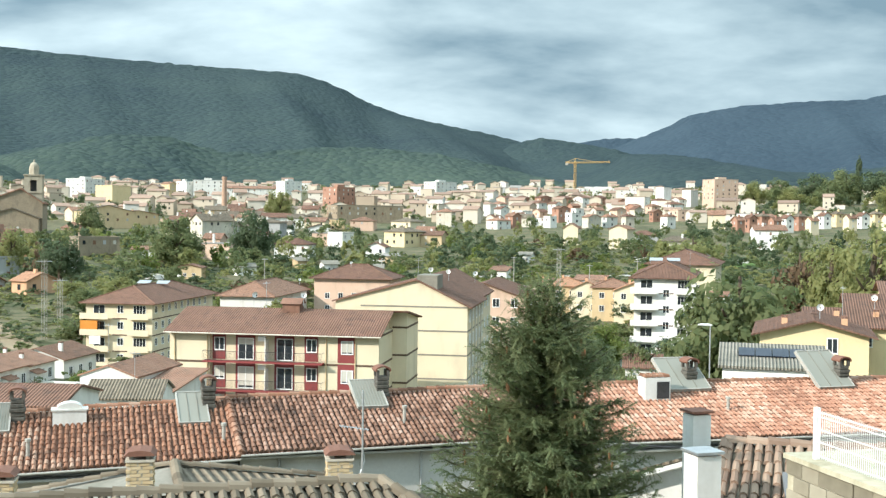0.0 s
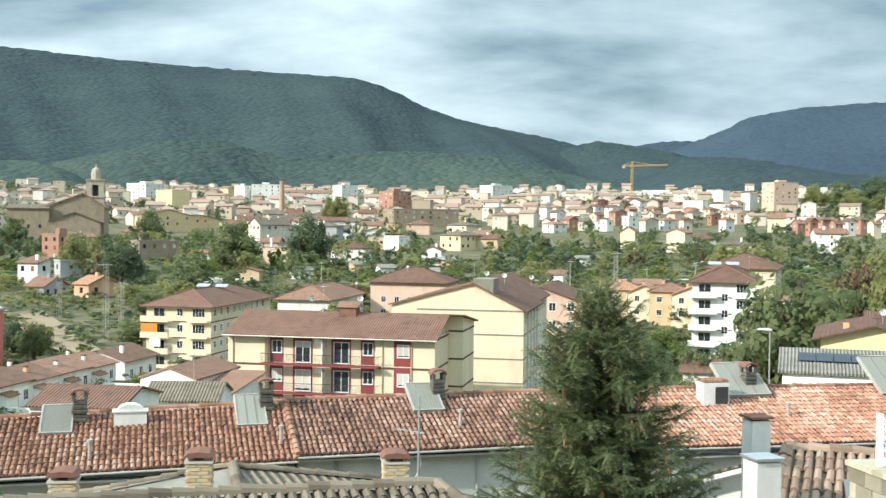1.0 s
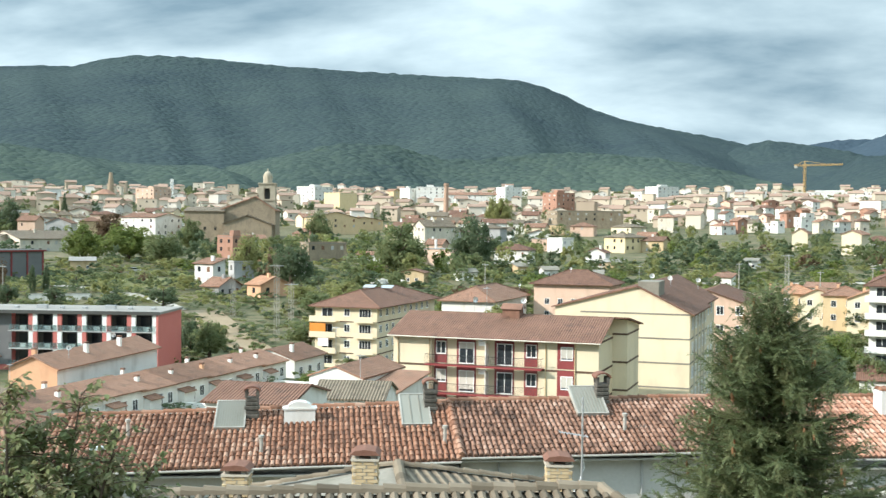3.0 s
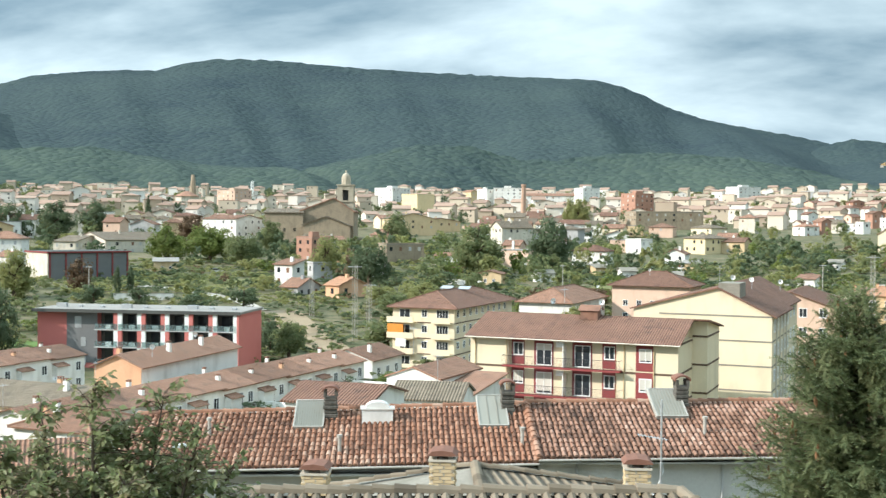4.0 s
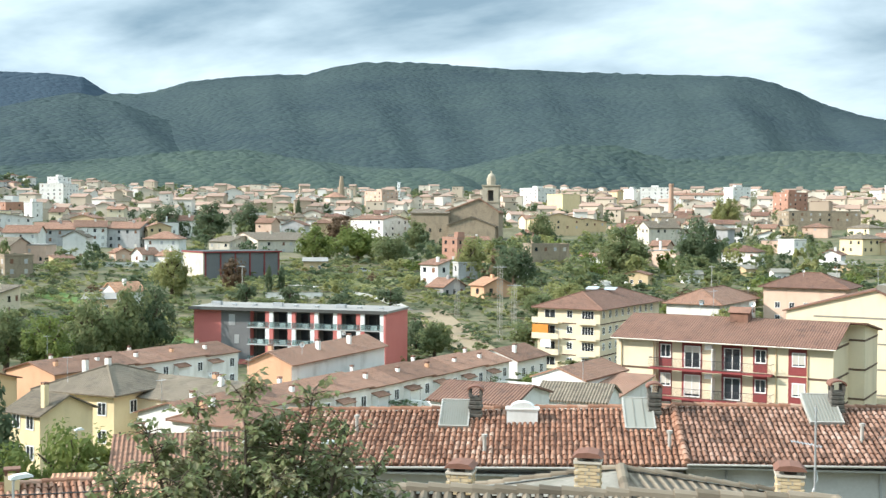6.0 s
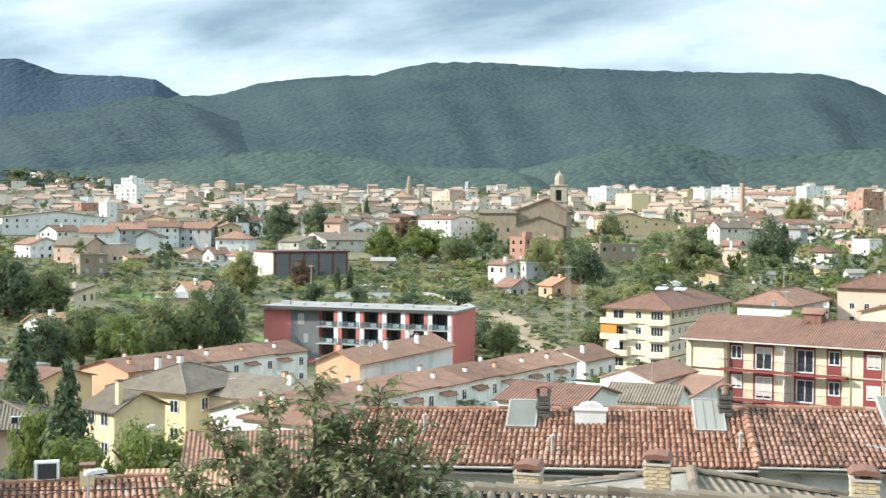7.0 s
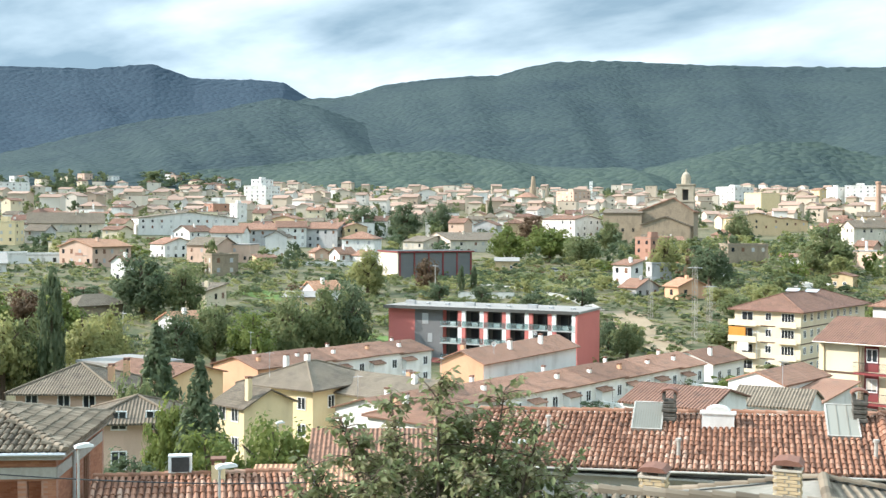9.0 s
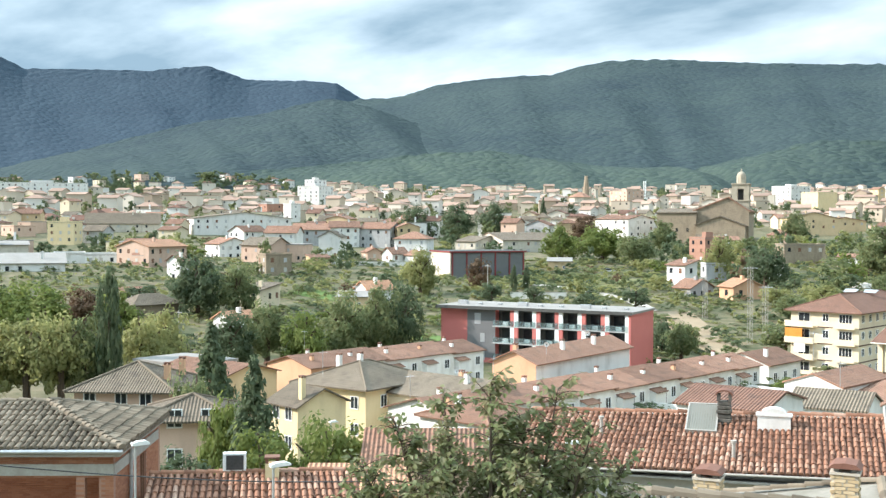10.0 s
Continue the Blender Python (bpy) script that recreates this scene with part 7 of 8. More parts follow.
# dark hall with red posts
x, y = polar(-33.31, 347)
hall_turn = 55.3
hl = reach((x, y), (math.cos(radians(hall_turn)), math.sin(radians(hall_turn))), -29.70)
t = thing("sports_hall", pose(x, y, ground_z(x, y) - 1, 0, 0, hall_turn), "panelled hall with red posts, shaded front and sunlit end painted in", "hall")
USED.append((-34.6, -29.2, 290, 375))
hh = zt(-0.73, 347) - ground_z(x, y) + 1
# dark panels also hold the front's shade, the pale end its sunlight
bm = bmesh.new(); box(bm, 0.1, hl, 0.05, 16, -5, hh - 0.4); part("wall", bm, "darkpanel", t)
bm = bmesh.new(); box(bm, -0.3, 0.08, 0, 16, -5, hh - 0.4); part("end_wall", bm, "palestone", t)
bm = bmesh.new(); box(bm, -0.6, hl + 0.6, -0.5, 16.5, hh - 0.4, hh - 0.02); part("fascia", bm, "maroon", t)
bm = bmesh.new(); box(bm, -0.5, hl + 0.5, -0.4, 16.4, hh - 0.018, hh + 0.05); part("roof", bm, "darkpanel", t)
for i in range(6):
    bm = bmesh.new(); xx = 0.2 + i * (hl - 0.8) / 5; box(bm, xx, xx + 0.4, -0.25, 0.04, -5, hh - 0.41); part("post", bm, "maroon", t)
for i in range(5):
    bm = bmesh.new(); xx = 0.7 + i * (hl - 0.8) / 5; box(bm, xx, xx + (hl - 0.8) / 5 - 0.6, -0.06, 0.045, -5, hh - 0.6); part("panel", bm, "greypanel", t)

# factory stack
x, y = polar(-10.65, 700)
t = thing("factory_chimney", pose(x, y, ground_z(x, y)), "tall round brick factory chimney", "factory chimney")
g = ground_z(x, y)
top = zt(2.68, 700) - g
bm = bmesh.new(); tube(bm, [(0, 0, -2), (0, 0, 4), (0, 0, top)], [1.9, 1.75, 1.3], 16); part("shaft", bm, "stackbrick", t)
bm = bmesh.new(); tube(bm, [(0, 0, top - 1.2), (0, 0, top - 0.9), (0, 0, top + 0.3)], [1.35, 1.6, 1.55], 16); part("crown_ring", bm, "stackbrick", t)

# tower crane
x, y = polar(6.42, 1210)
g = ground_z(x, y)
t = thing("tower_crane", pose(x, y, g, 0, 0, -8), "yellow tower crane with a long jib", "crane")
top = zt(3.55, 1210) - g


def lattice(bm, a, b, wide, step, r=0.14):
    a, b = Vector(a), Vector(b)
    ey = (b - a).normalized()
    ex = ey.orthogonal().normalized()
    ez = ey.cross(ex)
    n = max(1, int((b - a).length / step))
    for sx, sz in ((-1, -1), (1, -1), (1, 1), (-1, 1)):
        o = ex * sx * wide / 2 + ez * sz * wide / 2
        tube(bm, [a + o, b + o], r, 4)
        o2 = ex * (-sz) * wide / 2 + ez * sx * wide / 2
        for k in range(n):
            tube(bm, [a + (b - a) * (k / n) + o, a + (b - a) * ((k + 1) / n) + o2], r * 0.7, 4, False)


bm = bmesh.new(); lattice(bm, (0, 0, -2), (0, 0, top + 1.5), 1.7, 2.4, 0.2); part("mast", bm, "craneyellow", t)
bm = bmesh.new(); lattice(bm, (0, 0, top), (36, 0, top + 0.8), 1.1, 2.4, 0.13); part("jib", bm, "craneyellow", t)
bm = bmesh.new(); lattice(bm, (0, 0, top), (-10, 0, top), 1.1, 2.4, 0.13); part("counter_jib", bm, "craneyellow", t)
bm = bmesh.new(); box(bm, -10, -7, -0.8, 0.8, top - 2.6, top - 0.4); part("counterweight", bm, "concrete", t)
bm = bmesh.new(); tube(bm, [(0, 0, top + 1.5), (0, 0, top + 4.5)], 0.4, 6); tube(bm, [(0, 0, top + 4.4), (20, 0, top + 1.2)], 0.16, 4); tube(bm, [(0, 0, top + 4.4), (-9, 0, top + 0.5)], 0.16, 4); part("apex", bm, "craneyellow", t)

# church spire far off and a telecom mast
x, y = polar(-27.0, 900)
t = thing("old_church", pose(x, y, ground_z(x, y)), "old stone church with a broken spire", "church")
h2 = zt(1.95, 900) - ground_z(x, y)
bm = bmesh.new(); tube(bm, [(0, 0, -3), (0, 0, h2)], 9, 8); part("choir", bm, "palestone", t)
bm = bmesh.new(); tube(bm, [(0, 0, h2), (0, 0, h2 + 4)], [10, 1.5], 8); part("choir_roof", bm, "tile_far", t)
bm = bmesh.new(); tube(bm, [(-2, 14, -3), (-2, 14, h2 + 6), (-2, 14, h2 + 17)], [2.9, 2.6, 1.2], 8); part("spire", bm, "stone", t)
USED.append((-28, -26, 860, 940))
x, y = polar(-23.9, 1000)
t = thing("telecom_mast", pose(x, y, ground_z(x, y)), "thin white telecom mast", "mast")
bm = bmesh.new(); lattice(bm, (0, 0, -1), (0, 0, zt(2.75, 1000) - ground_z(x, y)), 1.6, 2.5, 0.22); part("mast", bm, "whitepaint", t)

rnd = random.Random(77)


far_data = {"far_wall": ([], []), "far_roof": ([], []), "far_glass": ([], [])}


def collect(key, make, m):
    """Adds a piece to the joined far quarter."""
    bm = bmesh.new()
    make(bm)
    V, F = far_data[key]
    b = len(V)
    bm.verts.index_update()
    V.extend(tuple(m @ v.co) for v in bm.verts)
    F.extend(tuple(b + v.index for v in f.verts) for f in bm.faces)
    bm.free()


def far_house(az, d, rot):
    x, y = polar(az, d)
    st = rnd.choice((1, 2, 2, 2, 3, 3, 4))
    w, dep = rnd.uniform(6, 14), rnd.uniform(8, 12)
    h = st * 2.8 + rnd.uniform(-0.3, 0.6)
    kind = rnd.choice(("gable_x", "gable_x", "gable_y", "hip", "flat"))
    rise = rnd.uniform(1.4, 2.4)
    m = pose(x, y, ground_z(x, y), 0, 0, rot) @ pose(-w / 2, 0, 0)
    collect("far_wall", lambda bm: wall_mesh(bm, w, dep, h, rise, kind, -5), m)
    collect("far_roof", lambda bm: roof_planes(bm, w, dep, h, rise, kind, 0.5, 0.2), m)
    n = max(2, int(w / 3.6))
    for f in range(st):
        for i in range(n):
            if rnd.random() < 0.3:
                u = w * (i + 0.5) / n
                collect("far_glass", lambda bm: box(bm, u - 0.45, u + 0.45, -0.06, 0.02, 0.9 + f * 2.8, 2.1 + f * 2.8), m)


def town_house(az, d, rot):
    x, y = polar(az, d)
    g = ground_z(x, y)
    st = rnd.choice((2, 2, 2, 2, 3, 3))
    w, dep = rnd.uniform(6.5, 13), rnd.uniform(8, 12)
    h = st * 2.7 + rnd.uniform(-0.3, 0.6)
    kind = rnd.choice(("gable_x", "gable_x", "gable_x", "gable_y", "hip", "flat"))
    wall = rnd.choice(("white", "white", "white", "cream", "cream", "cream", "ochre", "pinkish", "grey", "palestone"))
    roof = rnd.choice(("tile_far", "tile_far", "tile_brown", "tile_grey", "tile_grey")) if kind != "flat" else "roof_flat"
    words = {"white": "white", "cream": "cream", "ochre": "ochre", "pinkish": "pink", "grey": "grey", "palestone": "pale stone"}[wall]
    t = thing("house", pose(x, y, g, 0, 0, rot) @ pose(-w / 2, 0, 0), "%s town house of %s storeys with %s roof" % (words, {2: "two", 3: "three", 4: "four"}[st], "a flat" if kind == "flat" else "terracotta"), "house", "town houses")
    rise = rnd.uniform(1.5, 2.5)
    bm = bmesh.new(); wall_mesh(bm, w, dep, h, rise, kind, -5); part("wall", bm, wall, t)
    bm = bmesh.new(); roof_planes(bm, w, dep, h, rise, kind, 0.5, 0.2); part("roof", bm, roof, t)
    n = max(2, int(w / 3.6))
    for f in range(st):
        for i in range(n):
            if d > 900 and (f + i) % 2:
                continue
            if rnd.random() < 0.5:
                part("window", far_window(0.8, 1.2, rnd.choice(("glass", "woodshutter", "shutter", "grey"))), None, t, at=pose(w * (i + 0.5) / n, 0, 0.9 + f * 2.7))
    if rnd.random() < 0.5:
        bm = bmesh.new(); cx_, cy_ = w * rnd.uniform(0.2, 0.8), dep * rnd.uniform(0.3, 0.7)
        box(bm, cx_ - 0.35, cx_ + 0.35, cy_ - 0.35, cy_ + 0.35, h, h + rise + 1.0); part("chimney", bm, "white", t)


def free(az, d):
    return not any(a <= az <= b and c <= d <= e for a, b, c, e in USED)


d = 405.0
count = 0
spots = []
while d < 1420:
    step = math.degrees(14.0 / d) * (1.0 if d < 900 else 1.25)
    az = -58.0 + rnd.uniform(0, step)
    while az < 24:
        a2, d2 = az + rnd.uniform(-0.25, 0.25) * step, d + rnd.uniform(-8, 8)
        dens = 0.60 if d > 560 else (0.30 if az < -33 else 0.07)
        if az > -1 and d < 640:
            dens = 0.08
        elif az > -20 and d < 600:
            dens = 0.22
        if az > 14.5 and d > 560:
            dens = 0.12
        if az < -41 and d > 1000:
            dens = 0.30
        if free(a2, d2):
            if rnd.random() < dens:
                (town_house if d < 800 and count < 170 else far_house)(a2, d2, -8.5 + (29 if a2 < -17 else 8 if a2 < -4 else 0) + rnd.choice((0, 0, 0, 12, -14)) + rnd.uniform(-8, 8))
                count += 1
                if rnd.random() < 0.55:
                    spots.append((a2 + rnd.uniform(-0.5, 0.5), d2 - 9))
            else:
                spots.append((a2, d2))
        az += step
    d += 23 if d < 900 else 40

M["far_wall"] = island_material("far_walls", [(0.30, 0.24, 0.18), (0.42, 0.34, 0.25), (0.54, 0.46, 0.35), (0.62, 0.56, 0.46), (0.68, 0.65, 0.59), (0.74, 0.73, 0.69)], 0.85, 0.01)
M["far_roof"] = island_material("far_roofs", [(0.20, 0.14, 0.105), (0.27, 0.185, 0.135), (0.33, 0.225, 0.165), (0.37, 0.28, 0.21)], 0.9, 0.01)
V, F, mats_ = [], [], []
for k, key in enumerate(("far_wall", "far_roof", "far_glass")):
    b = len(V)
    V.extend(far_data[key][0])
    F.extend(tuple(b + q for q in f) for f in far_data[key][1])
    mats_.extend([k] * len(far_data[key][1]))
me = bpy.data.meshes.new("far_quarter")
me.from_pydata(V, [], F)
for key in ("far_wall", "far_roof", "glass"):
    me.materials.append(M[key])
me.polygons.foreach_set("material_index", mats_)
tagged(part("far_quarter", me, None), "far quarter of pale houses with terracotta roofs", "houses", kind="stuff")

far_trees = {}


def far_tree(az, dist, height, width, mat, z=None):
    """A tree of the far belt, joined with the others of its colour."""
    key = "leaf_brown" if mat == "leaf_brown" else mat
    V, F = far_trees.setdefault(key, ([], []))
    x, y = polar(az, dist)
    g = ground_z(x, y) if z is None else z
    vs0, fs0 = leaf_cloud(int(abs(az * 5)) % 5 + 40, 15, 15, 0.17)
    b = len(V)
    c, s = math.cos(az * 3), math.sin(az * 3)
    V.extend((x + (v[0] * c - v[1] * s) * width / 2, y + (v[0] * s + v[1] * c) * width / 2, g + 0.1 * height + v[2] * height * 0.45) for v in vs0)
    F.extend(tuple(b + q for q in f) for f in fs0)


# ---- trees of the town and the valley ----
rnd = random.Random(61)
for k in range(170):
    a, up = rnd.uniform(-57, -40.5), rnd.uniform(0.02, 1.0)
    far = 1190 + 140 * up
    foot = ground_z(*polar(a, far)) - 6
    crest = EYE + 1330 * math.tan(radians(float(np.interp(a, [q[0] for q in HILL], [q[1] for q in HILL]))))
    far_tree(a, far - 4, rnd.uniform(7, 13), rnd.uniform(8, 15), rnd.choice(("leaf_dark", "leaf_dark", "leaf")), foot + (crest - foot) * up ** 1.25 - 1.5)
rnd = random.Random(62)
for a, dd in spots:
    if rnd.random() < 0.85:
        far_tree(a, dd, rnd.uniform(4, 11), rnd.uniform(4, 10), rnd.choice(("leaf", "leaf_dark", "leaf_dark", "leaf", "leaf_yellow", "leaf")))
d = 232.0
while d < 520:
    az = -57.5
    while az < 24:
        a2, d2 = az + rnd.uniform(-0.8, 0.8), d + rnd.uniform(-12, 12)
        dens = 0.86
        if -36 < a2 < -20 and d2 < 360:
            dens = 0.5
        if 4 < a2 < 14 and d2 < 320:
            dens = 0.4
        low_ = 0.62 if a2 > -3 else 0.75 if a2 < -36 else 0.9
        if a2 < -36:
            dens = 0.72
        if -48.5 < a2 < -38 and d2 < 340:
            dens, low_ = 0.66, 0.55
        if -36 < a2 < -20:
            low_, dens = 0.6, 0.6
        if free(a2, d2) and rnd.random() < dens:
            k = rnd.random()
            if k < 0.62:
                spec = (a2, d2, rnd.uniform(5, 11) * low_, rnd.uniform(6, 11) * (0.5 + low_ / 2), rnd.choice(("leaf", "leaf", "leaf_dark", "leaf_dark", "leaf", "leaf_yellow", "leaf_yellow", "leaf_light", "leaf_brown" if rnd.random() < 0.4 else "leaf")))
                if d2 < 285:
                    tree(*spec, "mid", 0.1)
                else:
                    far_tree(*spec)
            else:
                (tree(a2, d2, rnd.uniform(1.8, 4), rnd.uniform(3, 7), rnd.choice(("leaf", "leaf_dark", "leaf_light", "leaf_brown")), "bush", 0.0, name="bush") if d2 < 330 else far_tree(a2, d2, rnd.uniform(2, 4), rnd.uniform(4, 9), rnd.choice(("leaf", "leaf_dark", "leaf_yellow"))))
        az += math.degrees(9.0 / d)
    d += 17

for mat, (V, F) in far_trees.items():
    me = bpy.data.meshes.new("far_trees")
    me.from_pydata(V, [], F)
    me.materials.append(M[mat])
    tagged(part("far_trees", me, None), TREE_WORDS[mat] + " trees scattered through the town and gardens", "trees", kind="stuff")

# single trees that stand out
for az, dd, hgt, wid, mat, kind in (
        (14.4, 150, 21.0, 16.5, "leaf", "big"), (12.3, 152, 11.0, 9.0, "leaf_dark", "big"), (16.6, 152, 14.0, 9.0, "leaf", "big"),
        (18.6, 235, 20.0, 13, "leaf_yellow", "big"), (20.4, 225, 23.0, 15, "leaf_yellow", "big"), (22.6, 230, 23.0, 15, "leaf_yellow", "big"), (17.2, 245, 18.0, 10, "leaf_brown", "mid"),
        (12.2, 330, 14, 14, "leaf_yellow", "mid"), (11.0, 335, 12, 12, "leaf_yellow", "mid"),
        # sunlight on these green groves is put in through leaf_yellow and leaf_light
        (-53.4, 172, 13.4, 9, "leaf_yellow", "big"), (-51.9, 170, 13.6, 8, "leaf_yellow", "big"), (-50.9, 172, 13.2, 7, "leaf", "big"), (-48.2, 176, 13, 8, "leaf_yellow", "big"), (-47.2, 182, 13, 8, "leaf_yellow", "big"), (-55.4, 175, 13, 9, "leaf_yellow", "big"),
        (-49.75, 168, 18.0, 3.6, "leaf_dark", "cypress"), (-45.6, 265, 14.5, 12.5, "leaf_dark", "big"), (-43.7, 262, 12, 9, "leaf", "big"),
        (-54.5, 240, 11.5, 13, "leaf_light", "big"), (-52.6, 235, 11, 12, "leaf_light", "big"), (-50.8, 245, 9.5, 10, "leaf_brown", "big"), (-49.3, 235, 10, 9, "leaf_light", "big"),
        (-44.95, 96, 13.0, 7.6, "leaf_dark", "cone"), (-42.95, 78, 10.4, 6.2, "leaf_dark", "cone"),
        (-45.8, 90, 10.2, 4.2, "leaf", "big"), (-44.3, 80, 8.6, 3.4, "leaf_light", "big"), (-42.5, 62, 6.6, 5.0, "leaf_light", "big"), (-39.6, 64, 6.9, 4.0, "leaf_light", "big"), (-37.2, 66, 6.8, 5.2, "leaf_light", "big"), (-38.3, 70, 5.5, 3.0, "leaf", "mid"),
        (-45.9, 66, 5.0, 4.4, "leaf_dark", "big"), (-54.0, 92, 8.5, 5.5, "leaf", "big"), (-56.0, 96, 8.0, 5.5, "leaf", "big"),
        (-38.6, 205, 12.5, 9, "leaf", "big"), (-36.9, 210, 14.5, 10, "leaf", "big"), (-35.7, 214, 14.0, 8, "leaf_dark", "big"), (-40.5, 200, 10, 8, "leaf_light", "big"), (-42.3, 205, 12, 9, "leaf", "big"), (-44.0, 200, 10, 8, "leaf_dark", "big"),
        (-34.8, 300, 12, 9, "leaf_yellow", "big"), (-32.0, 310, 9, 7, "leaf_brown", "mid"), (-30.2, 300, 6.5, 1.8, "leaf_dark", "cypress"), (-29.6, 300, 6.5, 1.8, "leaf_dark", "cypress"),
        (-18.2, 310, 13.0, 10, "leaf_dark", "big"), (-20.3, 345, 13.0, 9, "leaf_yellow", "big"), (-12.9, 370, 17, 17, "leaf", "big"), (-9.3, 385, 19, 14, "leaf_dark", "big"), (-8.0, 650, 22, 14, "leaf_yellow", "big"),
        (-25.9, 420, 14, 16, "leaf_light", "big"), (-28.0, 425, 14, 14, "leaf_light", "big"), (-24.4, 395, 12, 11, "leaf", "big"), (-23.0, 520, 14, 12, "leaf", "big"), (-26.8, 545, 15, 14, "leaf_brown", "big"),
        (-33.0, 570, 19, 17, "leaf_dark", "big"), (-35.0, 590, 17, 15, "leaf_dark", "big"), (-31.2, 585, 17, 14, "leaf_dark", "big"), (-28.8, 620, 18, 7, "leaf_dark", "cone"),
        (-16.9, 545, 15, 12, "leaf", "big"), (-22.1, 215, 8, 6, "leaf", "big"), (-23.0, 222, 7, 5, "leaf_dark", "mid"),
        (-25.2, 108, 3.4, 4.2, "leaf_dark", "mid"), (-24.0, 112, 4.2, 4.6, "leaf", "mid"), (-19.6, 128, 3.0, 6, "leaf_dark", "mid"), (-17.6, 135, 3.6, 5, "leaf", "mid"),
        (-37.6, 140, 4.0, 5, "leaf_dark", "mid"), (-33.3, 150, 4.0, 4, "leaf_dark", "mid"), (-36.2, 146, 3.0, 4, "leaf", "mid"),
        (9.7, 168, 9.0, 7, "leaf", "big"), (11.2, 172, 10.0, 8, "leaf_dark", "big"), (12.6, 176, 9.0, 7, "leaf", "big"), (9.0, 120, 8.5, 6, "leaf", "big"), (10.4, 118, 7.5, 6, "leaf_dark", "big"), (7.2, 180, 9, 8, "leaf", "big"), (6.0, 150, 8, 7, "leaf_dark", "big"), (8.0, 200, 8, 8, "leaf_light", "big"), (11.6, 128, 7, 6, "leaf", "big"),
        (16.2, 930, 22, 26, "leaf", "big"), (17.6, 950, 24, 28, "leaf_dark", "big"), (19.0, 940, 27, 30, "leaf", "big"), (20.6, 930, 29, 30, "leaf_dark", "big"), (14.9, 900, 20, 20, "leaf_yellow", "big"), (19.6, 960, 34, 6, "leaf_dark", "cypress"), (22.0, 940, 29, 30, "leaf_dark", "big"), (18.2, 880, 18, 24, "leaf", "big"), (21.0, 870, 18, 24, "leaf_yellow", "big"), (16.6, 860, 16, 20, "leaf_yellow", "big")):
    tree(az, dd, hgt, wid * (1.0 if kind in ("cone", "cypress") else 1.12), mat, kind, 0.06 if kind in ("cone", "cypress") else -0.06)

for k, (x, y, z, hgt, wid) in enumerate(HEDGES):
    tree(math.degrees(math.atan2(x, y)), math.hypot(x, y), hgt, wid, ("leaf", "leaf_dark", "leaf_light")[k % 3], "bush", 0.0, z, "bush")

# far woods at the foot of the mountains: joined clumps
V, F = [], []
rnd = random.Random(9)
vs0, fs0 = leaf_cloud(3, 10, 14, 0.2)
for k in range(420):
    a, dd = rnd.uniform(-58, 25), rnd.uniform(1380, 1560)
    x, y = polar(a, dd)
    g = ground_z(x, y) - 1.5
    s, hgt = rnd.uniform(5, 10), rnd.uniform(5, 9)
    b = len(V)
    V.extend((x + v[0] * s, y + v[1] * s, g + v[2] * hgt * 0.5) for v in vs0)
    F.extend(tuple(b + q for q in f) for f in fs0)
me = bpy.data.meshes.new("far_woods")
me.from_pydata(V, [], F)
me.materials.append(M["leaf"])
tagged(part("far_woods", me, None), "belt of broadleaf woods behind the town", "woods", kind="stuff")


